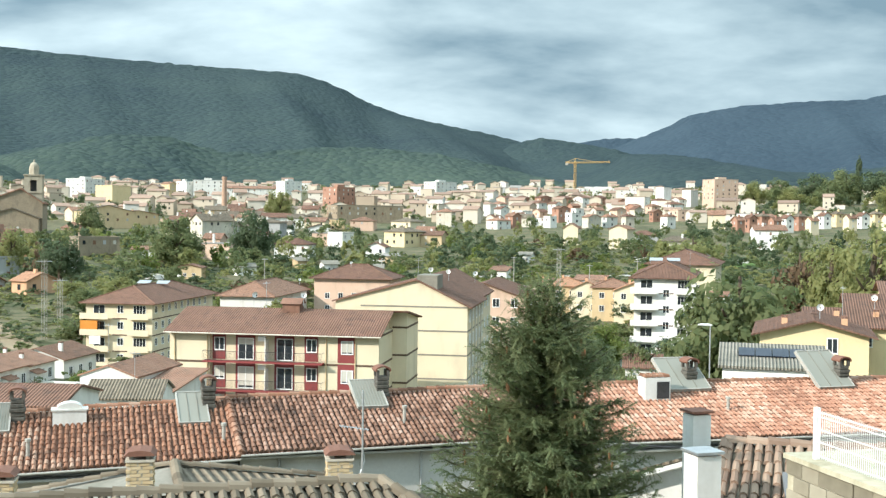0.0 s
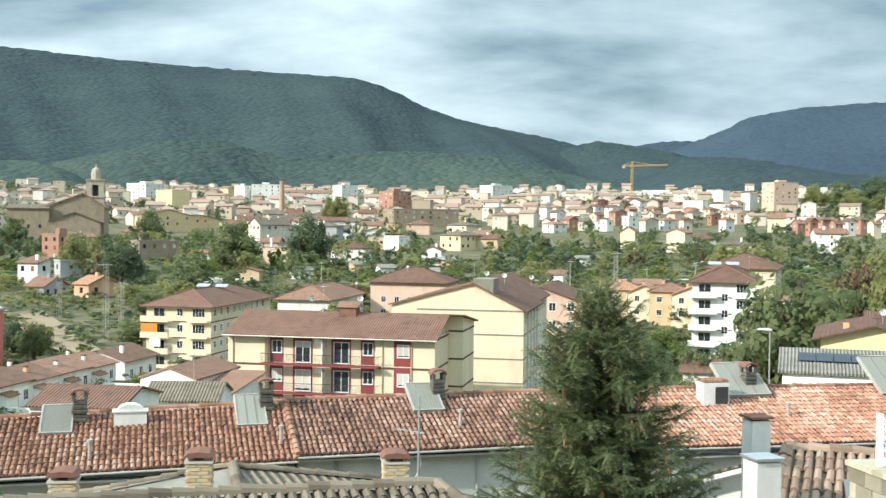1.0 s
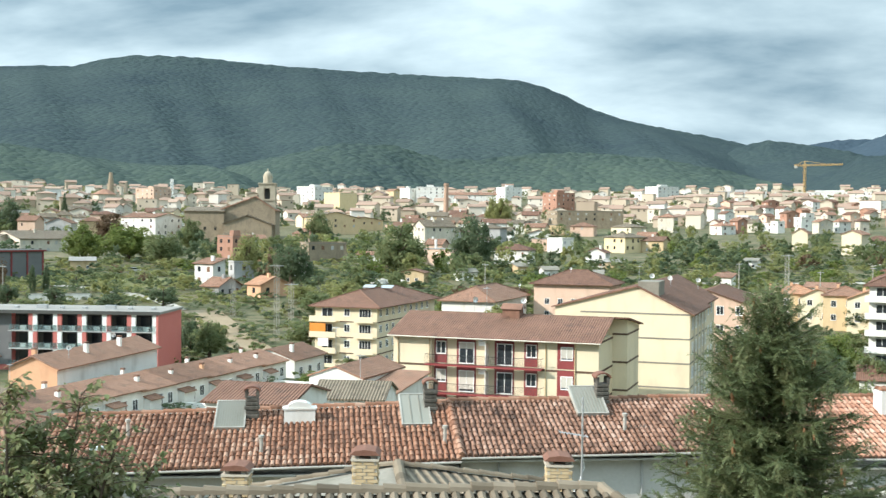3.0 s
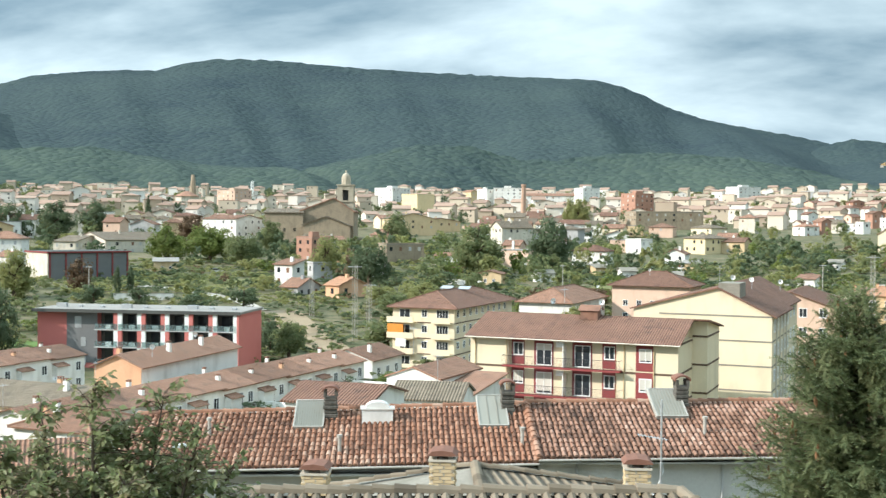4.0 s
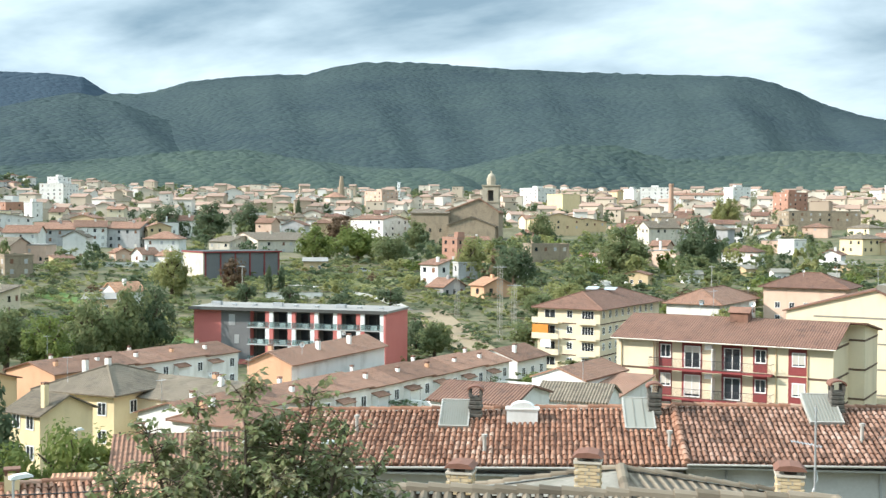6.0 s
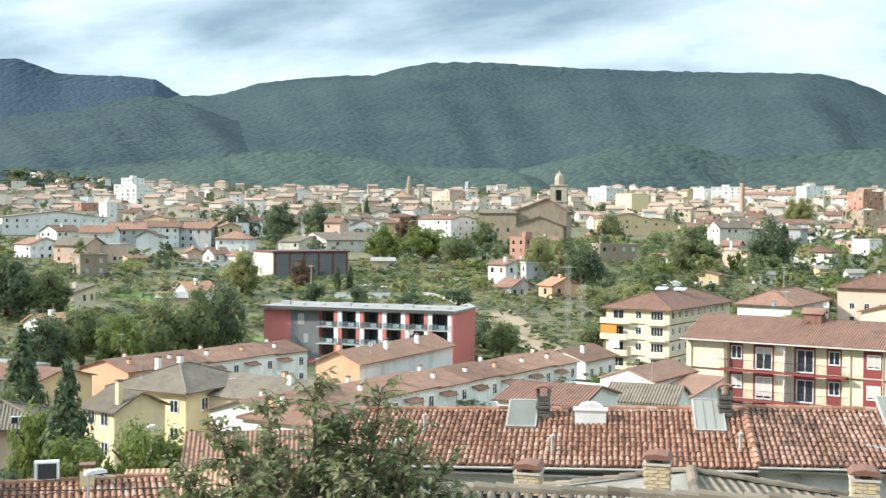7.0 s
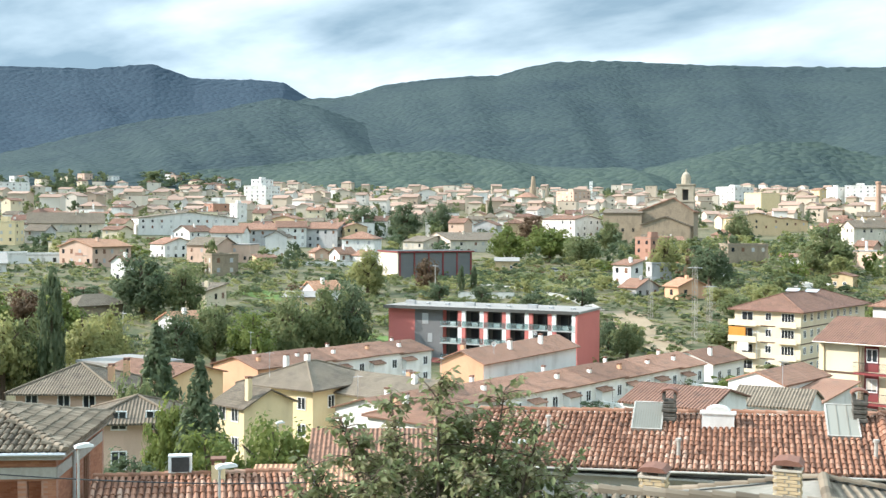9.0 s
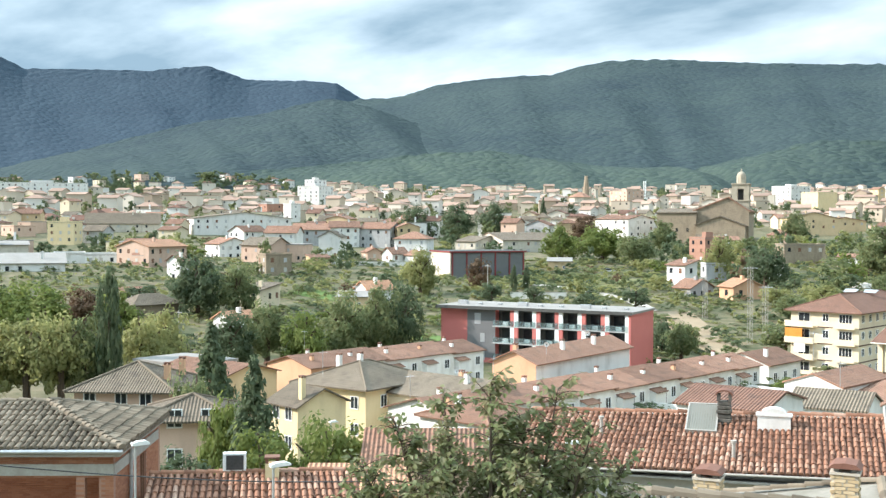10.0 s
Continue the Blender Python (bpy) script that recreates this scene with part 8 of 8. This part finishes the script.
# ---- near spruce ----
def spruce():
    x, y = polar(5.0, 24.0)
    g = ground_z(x, y)
    topz = 23.03
    H = topz - g
    t = thing("spruce_tree", pose(x, y, g), "tall dark-green spruce with drooping twigs and brown cones", "tree")
    bm = bmesh.new(); tube(bm, [(0, 0, -0.3), (0.03, 0, H * 0.5), (0, 0.02, H - 0.05)], [0.19, 0.11, 0.012], 9); part("trunk", bm, "bark", t)
    rnd = random.Random(42)
    V, F = [], []
    bmb = bmesh.new()
    cones = []

    def needle_spray(p, d, ln, sag):
        """A twig: two rows of narrow blades that droop from it."""
        n = max(3, int(ln / 0.05))
        up = Vector((0, 0, 1))
        side = d.cross(up)
        side = side.normalized() if side.length > 1e-3 else Vector((1, 0, 0))
        for i in range(n):
            f = i / n
            q = p + d * ln * f + Vector((0, 0, -sag * f * f * ln))
            w = 0.065 * (1 - 0.55 * f)
            for sg in (-1, 1):
                tip = q + side * sg * w * rnd.uniform(0.7, 1.2) + d * 0.06 + Vector((0, 0, rnd.uniform(-0.035, 0.02)))
                wd = d * 0.022
                b = len(V)
                V.extend((tuple(q - wd), tuple(q + wd), tuple(tip)))
                F.append((b, b + 1, b + 2))
            tip = q + d * 0.05 + Vector((0, 0, rnd.uniform(0.02, 0.06)))
            b = len(V)
            V.extend((tuple(q - side * 0.012), tuple(q + side * 0.012), tuple(tip)))
            F.append((b, b + 1, b + 2))

    z = H - 0.15
    while z > 2.0:
        depth = H - z
        R = 0.12 + 0.70 * depth if depth < 1.3 else 1.03 + 0.40 * (depth - 1.3)
        R = min(R, 2.6)
        k = 7 if depth < 1 else 10
        if depth > 5.2:
            k = 6
        a0 = rnd.uniform(0, 6.28)
        for i in range(k):
            a = a0 + i * 6.283 / k + rnd.uniform(-0.35, 0.35)
            r = R * rnd.uniform(0.68, 1.12)
            rise = 0.85 if depth < 1.0 else (0.50 if depth < 2.5 else 0.22)
            out = Vector((math.cos(a), math.sin(a), 0))
            pts = []
            for j in range(7):
                f = j / 6
                pts.append(Vector((0, 0, z)) + out * r * f + Vector((0, 0, r * (rise * f - 0.34 * f * f + 0.30 * f ** 4))))
            tube(bmb, [tuple(p) for p in pts], [0.028 * (1 - 0.8 * j / 6) * min(1, 0.4 + depth / 4) for j in range(7)], 4, False)
            nt = max(3, int(r / 0.075))
            for q in range(nt):
                f = 0.10 + 0.9 * (q + rnd.random()) / nt
                jj = min(5, int(f * 6))
                p = pts[jj].lerp(pts[jj + 1], f * 6 - jj)
                for sg in (-1, 1):
                    ang = a + sg * rnd.uniform(0.5, 1.15)
                    ln = (0.16 + 0.34 * (1 - f) + 0.1) * rnd.uniform(0.7, 1.3) * min(1.0, 0.45 + depth * 0.25)
                    d = Vector((math.cos(ang), math.sin(ang), rnd.uniform(-0.25, 0.45))).normalized()
                    needle_spray(p, d, ln, rnd.uniform(-0.1, 0.5))
                if rnd.random() < 0.30:
                    d = Vector((math.cos(a) * 0.5 + rnd.gauss(0, 0.25), math.sin(a) * 0.5 + rnd.gauss(0, 0.25), -0.85)).normalized()
                    needle_spray(p, d, 0.32 * rnd.uniform(0.6, 1.3), 0.1)
                if f > 0.5 and 0.4 < depth < 4.5 and rnd.random() < 0.035:
                    cones.append(p + Vector((0, 0, -0.05)))
            needle_spray(pts[-2], (pts[-1] - pts[-2]).normalized(), 0.3, 0.2)
        z -= 0.14 if depth < 2 else (0.17 if depth < 5.2 else 0.5)
    part("branchwork", bmb, "bark", t)
    me = bpy.data.meshes.new("needles")
    me.from_pydata(V, [], F)
    me.materials.append(M["needle"])
    tagged(part("needles", me, None, t), kind="stuff")
    cone = shared_mesh(("cone",), lambda bm: tube(bm, [(0, 0, 0), (0, 0, -0.05), (0, 0, -0.11), (0, 0, -0.16)], [0.012, 0.026, 0.022, 0.006], 6), "cone")
    for p in cones[:150]:
        part("cone", cone, None, t, at=Matrix.Translation(p))


spruce()


# ---- near broadleaf tree ----
def near_tree():
    x, y = polar(-31.2, 20.5)
    g = ground_z(x, y)
    t = thing("walnut_tree", pose(x, y, g, 0, 0, 31), "leafy tree with thin autumn foliage before the terrace", "tree")
    rnd = random.Random(8)
    bmb = bmesh.new()
    V, F = [], []
    base = Vector((0, 0, 0))
    tube(bmb, [(0, 0, -0.3), (0.05, 0, 1.2), (0.0, 0.05, 2.6)], [0.17, 0.14, 0.11], 9)
    heads = ((-1.75, 0.1, 6.35), (-0.9, 0.3, 6.75), (-0.05, 0, 7.05), (0.6, 0.2, 6.5), (1.15, 0.2, 6.95), (1.75, -0.2, 6.35), (-2.35, 0.2, 5.5), (2.3, 0.3, 5.5), (-2.5, 0.3, 4.9), (2.5, 0.0, 4.9), (-1.5, 0.5, 5.6), (1.5, 0.4, 5.4), (0.0, 0.6, 5.8), (-1.2, -0.9, 5.6), (0.5, -1.1, 5.7), (0.2, 1.2, 6.0), (-1.0, 1.2, 5.6), (1.3, 1.1, 5.6), (-2.1, -0.6, 4.6), (1.9, -0.8, 4.6), (-0.3, -1.3, 5.0))

    def leaf(p, d):
        """A narrow pointed leaf, folded slightly along its rib."""
        d = d.normalized()
        side = d.cross(Vector((rnd.gauss(0, 0.5), rnd.gauss(0, 0.5), 1))).normalized()
        nn = side.cross(d)
        ln = rnd.uniform(0.12, 0.2)
        w = ln * 0.28
        b = len(V)
        for q in (p, p + d * ln * 0.45 + side * w + nn * 0.012, p + d * ln, p + d * ln * 0.45 - side * w + nn * 0.012):
            V.append(tuple(q))
        F.extend(((b, b + 1, b + 2), (b, b + 2, b + 3)))

    for hx, hy, hz in heads:
        tip = Vector((hx, hy, hz))
        start = Vector((0, 0.02, 1.8 + rnd.uniform(0, 0.9)))
        mid = start.lerp(tip, 0.5) + Vector((hx * 0.12, hy * 0.12, -0.25))
        pts = [start, start.lerp(mid, 0.6), mid, mid.lerp(tip, 0.6), tip]
        tube(bmb, [tuple(p) for p in pts], [0.07, 0.055, 0.04, 0.025, 0.008], 6)
        for k in range(92):
            f = rnd.uniform(0.2, 1.0)
            j = min(3, int(f * 4))
            p = pts[j].lerp(pts[j + 1], f * 4 - j)
            a = rnd.uniform(0, 6.283)
            ln = rnd.uniform(0.4, 1.15) * (1.15 - 0.65 * f)
            d = Vector((math.cos(a), math.sin(a), rnd.uniform(-0.15, 1.4))).normalized()
            end = p + d * ln
            tube(bmb, [tuple(p), tuple(p + d * ln * 0.5 + Vector((0, 0, 0.03))), tuple(end)], [0.012, 0.008, 0.004], 4, False)
            m = int(5 + ln * 11)
            for q in range(m):
                e = p + d * ln * (0.25 + 0.78 * (q + rnd.random()) / m)
                leaf(e + Vector((rnd.gauss(0, 0.035), rnd.gauss(0, 0.035), rnd.gauss(0, 0.03))), Vector((d.x * 0.6 + rnd.gauss(0, 0.6), d.y * 0.6 + rnd.gauss(0, 0.6), rnd.gauss(-0.35, 0.4))))
    part("branchwork", bmb, "bark", t)
    me = bpy.data.meshes.new("leaves")
    me.from_pydata(V, [], F)
    me.materials.append(M["leaf_near"])
    tagged(part("leaves", me, None, t), kind="stuff")


near_tree()


# ---- roads, fields and paths ----
def strip(name, pts, wide, mat, label, lift=0.06):
    """A road or field laid on the ground along plan points (azimuth, distance)."""
    P = [Vector((*polar(a, d), 0)) for a, d in pts]
    fine = []
    for a, b in zip(P, P[1:]):
        n = max(2, int((b - a).length / 6))
        fine += [a.lerp(b, i / n) for i in range(n)]
    fine.append(P[-1])
    bm = bmesh.new()
    rows_ = []
    for i, p in enumerate(fine):
        d_ = (fine[min(i + 1, len(fine) - 1)] - fine[max(i - 1, 0)]).normalized()
        s_ = Vector((-d_.y, d_.x, 0))
        row_ = []
        for k in range(5):
            q = p + s_ * wide * (k / 4 - 0.5)
            row_.append(bm.verts.new((q.x, q.y, ground_z(q.x, q.y) + lift + 0.05)))
        rows_.append(row_)
    for u, v in zip(rows_, rows_[1:]):
        for k in range(4):
            bm.faces.new((u[k], u[k + 1], v[k + 1], v[k]))
    bmesh.ops.recalc_face_normals(bm, faces=bm.faces)
    ob = part(name, bm, mat)
    tagged(ob, label, name.split("_")[0], kind="structure")


strip("road_1", [(-22.6, 270), (-20.8, 235), (-18.2, 200), (-16.6, 178)], 9, "earth", "bare earth track between the gardens")
strip("road_2", [(-29.8, 325), (-27.5, 312), (-24.5, 285), (-23.5, 270)], 3.5, "pale_road", "pale country lane across the fields")
strip("road_3", [(-4, 360), (2, 350), (8, 350), (13, 365)], 6, "pale_road", "pale road along the gardens")
strip("road_4", [(-48, 130), (-42, 72), (-38.5, 58), (-33, 55)], 7, "asphalt", "asphalt street beside the houses", 0.1)
strip("field_1", [(-31, 345), (-26, 335), (-23.5, 325)], 34, "grass_dry", "dry meadow with mown grass")
strip("field_2", [(-35.4, 232), (-34.2, 236)], 12, "meadow", "bright green lawn beside the red block")
strip("field_3", [(-40.4, 300), (-38.8, 305)], 22, "meadow", "bright green garden plot")
strip("field_4", [(12.6, 410), (16.5, 420)], 30, "meadow", "green field below the villas")
strip("field_5", [(7.0, 215), (9.2, 225)], 16, "meadow", "green lawn between the houses")
strip("field_6", [(-7, 330), (6, 320)], 22, "grass_dry", "allotment plots with dry grass")

# garden walls and low white sheds among the plots
for az, dd, ln, rot in ((2.0, 305, 30, -6), (6.5, 300, 26, -6), (10.5, 205, 16, -8), (-13.5, 330, 10, -4), (-36.5, 395, 40, 30), (12, 420, 40, -14), (-29.0, 288, 14, 24)):
    x, y = polar(az, dd)
    t = thing("garden_wall", pose(x, y, ground_z(x, y), 0, 0, rot), "pale rendered garden wall along a plot", "wall", "garden walls")
    bm = bmesh.new(); box(bm, -ln / 2, ln / 2, -0.15, 0.15, -2, 1.5); part("wall", bm, "white", t)
    bm = bmesh.new(); box(bm, -ln / 2, ln / 2, -0.2, 0.2, 1.5, 1.6); part("coping", bm, "concrete", t)
rnd = random.Random(31)
for k in range(30):
    az, dd = rnd.uniform(-50, 14), rnd.uniform(270, 420)
    if not free(az, dd) or -33 < az < -23 and dd < 350:
        continue
    x, y = polar(az, dd)
    wd = rnd.uniform(4, 8)
    house(pose(x, y, ground_z(x, y), 0, 0, -az + rnd.uniform(-25, 25)), wd, rnd.uniform(4, 7), rnd.uniform(2.4, 3.4), 0.9, rnd.choice(("gable_x", "shed", "gable_y")), rnd.choice(("white", "white", "ochre", "salmon")), rnd.choice(("tile_far", "fibre", "roof_flat")), "small garden shed among the allotments", "garden_shed", "shed", "garden sheds", windows=(("front", (0,), (wd * 0.35, wd * 0.7)),), win=(0.8, 0.9), sill=0.8)

# lattice pylons in the gardens
for az, dd, top in ((-18.9, 235, 0.3), (-18.2, 240, -0.6), (-21.0, 262, -0.2), (5.7, 250, 1.0)):
    x, y = polar(az, dd)
    g = ground_z(x, y)
    t = thing("pylon", pose(x, y, g, 0, 0, 20), "slim grey lattice power pylon", "pylon", "pylons")
    bm = bmesh.new(); lattice(bm, (0, 0, -0.5), (0, 0, zt(top - 1.6, dd) - g), 0.7, 1.2, 0.035); part("mast", bm, "concrete", t)
    bm = bmesh.new(); tube(bm, [(-1.4, 0, zt(top - 1.7, dd) - g), (1.4, 0, zt(top - 1.7, dd) - g)], 0.06, 5); part("crossarm", bm, "metal", t)


# ---- dishes, antennas and cables ----
def dish(m):
    t = thing("satellite_dish", m, "white satellite dish on a short pole", "satellite dish", "satellite dishes")
    bm = bmesh.new(); tube(bm, [(0, 0, -0.4), (0, 0, 0.7)], 0.03, 6); part("pole", bm, "metal", t)
    bm = bmesh.new()
    tube(bm, [(0, -0.02 - 0.16 * (k / 4) ** 2, 0.75) for k in range(5)], [0.04 + 0.26 * k / 4 for k in range(5)], 14, False)
    part("bowl", bm, "whitepaint", t)
    bm = bmesh.new(); tube(bm, [(0, -0.05, 0.4), (0, -0.5, 0.7)], 0.015, 5); box(bm, -0.05, 0.05, -0.56, -0.46, 0.66, 0.76); part("feed_arm", bm, "darkmetal", t)


def aerial(m, tall=2.0):
    t = thing("roof_antenna", m, "thin television antenna on a roof", "antenna", "roof antennas")
    bm = bmesh.new(); tube(bm, [(0, 0, -0.5), (0, 0, tall)], 0.025, 6); part("mast", bm, "metal", t)
    bm = bmesh.new()
    tube(bm, [(-0.5, 0, tall - 0.2), (0.5, 0, tall - 0.2)], 0.015, 5)
    boom = part("boom", bm, "metal", t)
    for k in range(6):
        bm = bmesh.new()
        tube(bm, [(-0.45 + k * 0.18, -0.22, tall - 0.2), (-0.45 + k * 0.18, 0.22, tall - 0.2)], 0.01, 4)
        part("rod", bm, "metal", boom)


for az, d, z, turn in ((-6.8, 117.0, 17.1, 0), (-9.2, 117.5, 17.1, 30), (-0.6, 141, 19.0, 10), (0.3, 146, 18.6, -20), (1.6, 152, 18.2, 5), (18.0, 106, 17.2, 10), (20.4, 117, 17.6, -10), (-28.6, 140, 10.4, 0), (-26.6, 158, 10.3, 20), (-33.0, 127, 8.6, 0), (-4.5, 260, 16.8, 0), (-7.0, 245, 13.6, 0)):
    x, y = polar(az, d)
    dish(pose(x, y, z, 0, 0, turn - az))
for az, d, z in ((-8.6, 117.4, 17.0), (-1.2, 142, 18.8), (-31.2, 130, 8.4), (-30.0, 141, 8.3), (-28.0, 154, 8.2), (-40.5, 170, 8.0), (-39.6, 124, 9.6), (-35.3, 116, 8.0), (-16.0, 110, 13.5), (-14.8, 97, 12.2), (12.0, 212, 19.0), (19.0, 112, 17.4)):
    x, y = polar(az, d)
    aerial(pose(x, y, z, 0, 0, az * 13), 2.2)


def cable(a, b, sag, label):
    t = thing("power_cable", Matrix.Identity(4), label, "cable", "overhead cables")
    a, b = Vector(a), Vector(b)
    bm = bmesh.new()
    tube(bm, [tuple(a.lerp(b, i / 16) - Vector((0, 0, sag * 4 * (i / 16) * (1 - i / 16)))) for i in range(17)], 0.02, 5)
    part("wire", bm, "darkmetal", t)


cable((*polar(-57.0, 33), zt(-10.2, 33)), (*polar(-36.0, 40), zt(-11.9, 40)), 0.25, "dark overhead cable spanning the street")
cable((*polar(6.6, 40.5), zt(-9.6, 40.5)), (*polar(13.0, 41), zt(-10.0, 41)), 0.2, "dark overhead cable along the terrace wall")
for k, (az, d) in enumerate(((-16.5, 225), (-8.7, 300), (-3.0, 300), (3.5, 310), (7.2, 290), (9.5, 300), (12.8, 320), (-31.5, 290), (-38.0, 250), (-46.5, 215))):
    x, y = polar(az, d)
    t = thing("utility_pole", pose(x, y, ground_z(x, y)), "slim grey utility pole in the gardens", "pole", "utility poles")
    bm = bmesh.new(); tube(bm, [(0, 0, -0.5), (0, 0, 8.5)], [0.14, 0.09], 8); part("pole", bm, "concrete", t)
    bm = bmesh.new(); box(bm, -0.8, 0.8, -0.06, 0.06, 8.0, 8.14); part("crossarm", bm, "metal", t)

# low garden growth, hedges and vegetable rows over the allotments: too small to tell apart
for mat, seed_ in (("leaf", 1), ("leaf_dark", 2), ("leaf_yellow", 3)):
    rnd = random.Random(seed_)
    V, F = [], []
    tufts = [leaf_cloud(70 + q, 7, 7, 0.30) for q in range(4)]
    for k in range(2000):
        a, dd = rnd.uniform(-57, 23), rnd.uniform(205, 430)
        if -34 < a < -24 and dd < 235:
            continue
        x, y = polar(a, dd)
        g = ground_z(x, y) - 0.15
        sx, sy, hh_ = rnd.uniform(0.8, 3.5), rnd.uniform(0.6, 1.8), rnd.uniform(0.6, 2.6)
        c, s = math.cos(radians(8.5)), math.sin(radians(8.5))
        vs0, fs0 = tufts[k % 4]
        b = len(V)
        V.extend((x + (v[0] * sx) * c + v[1] * sy * s, y - v[0] * sx * s + v[1] * sy * c, g + v[2] * hh_ * 0.5) for v in vs0)
        F.extend(tuple(b + q for q in f) for f in fs0)
    me = bpy.data.meshes.new("garden_growth")
    me.from_pydata(V, [], F)
    me.materials.append(M[mat])
    tagged(part("garden_growth", me, None), TREE_WORDS[mat] + " hedges and garden rows on the allotments", "garden plants", kind="stuff")


def parked_car(az, dist, rot, paint, words):
    """A small hatchback: body and cabin as drawn-out outlines, four wheels, glass."""
    x, y = polar(az, dist)
    t = thing("car", pose(x, y, ground_z(x, y) + 0.1, 0, 0, rot), words, "car", "parked cars")
    bm = bmesh.new(); prism(bm, [(-2.0, 0.28), (2.0, 0.28), (2.05, 0.62), (1.9, 0.82), (0.95, 0.95), (-1.9, 0.98), (-2.05, 0.7)], -0.82, 0.82); part("body", bm, paint, t)
    bm = bmesh.new(); prism(bm, [(-1.85, 0.981), (0.9, 0.955), (0.25, 1.42), (-1.35, 1.45)], -0.72, 0.72); part("cabin", bm, "glass", t)
    bm = bmesh.new(); prism(bm, [(-1.4, 1.451), (0.3, 1.425), (0.2, 1.49), (-1.25, 1.5)], -0.7, 0.7); part("roof", bm, paint, t)
    for wx in (-1.25, 1.25):
        for wy in (-0.83, 0.63):
            bm = bmesh.new(); tube(bm, [(wx, wy, 0.31), (wx, wy + 0.2, 0.31)], 0.31, 14); wheel = part("wheel", bm, "darkmetal", t)
            bm = bmesh.new(); tube(bm, [(wx, wy - 0.01, 0.31), (wx, wy + 0.21, 0.31)], 0.18, 10); part("rim", bm, "metal", wheel)


parked_car(-19.5, 410, 14, "whitepaint", "white hatchback parked beside the brick house")
parked_car(-25.6, 372, 24, "metal", "silver hatchback parked by the gardens")
x, y = polar(-38.3, 47)
t = thing("tarpaulin", pose(x, y, zt(-11.6, 47), -12, 0, 36), "bright blue plastic sheet stretched on posts", "tarpaulin")
bm = bmesh.new(); box(bm, -0.75, 0.75, -0.9, 0.9, 0, 0.03); part("sheet", bm, "blue", t)
for px_ in (-0.7, 0.7):
    for py_ in (-0.8, 0.8):
        bm = bmesh.new(); tube(bm, [(px_, py_, 0), (px_, py_, -6.0)], 0.03, 6); part("post", bm, "metal", t)


# ---- fitting the place to the leaned camera's view ----
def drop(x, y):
    """How far a place is lowered to stay put in the leaned camera's view."""
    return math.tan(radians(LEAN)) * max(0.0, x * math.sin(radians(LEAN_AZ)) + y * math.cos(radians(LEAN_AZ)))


def lower_to_view(ob, base):
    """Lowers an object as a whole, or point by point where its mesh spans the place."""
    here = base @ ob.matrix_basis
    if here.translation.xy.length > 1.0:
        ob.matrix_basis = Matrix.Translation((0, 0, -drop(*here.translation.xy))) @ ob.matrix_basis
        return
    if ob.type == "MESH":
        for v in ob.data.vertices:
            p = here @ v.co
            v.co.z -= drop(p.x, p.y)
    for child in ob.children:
        lower_to_view(child, here)


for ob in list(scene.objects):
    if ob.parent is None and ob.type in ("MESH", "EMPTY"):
        lower_to_view(ob, Matrix.Identity(4))
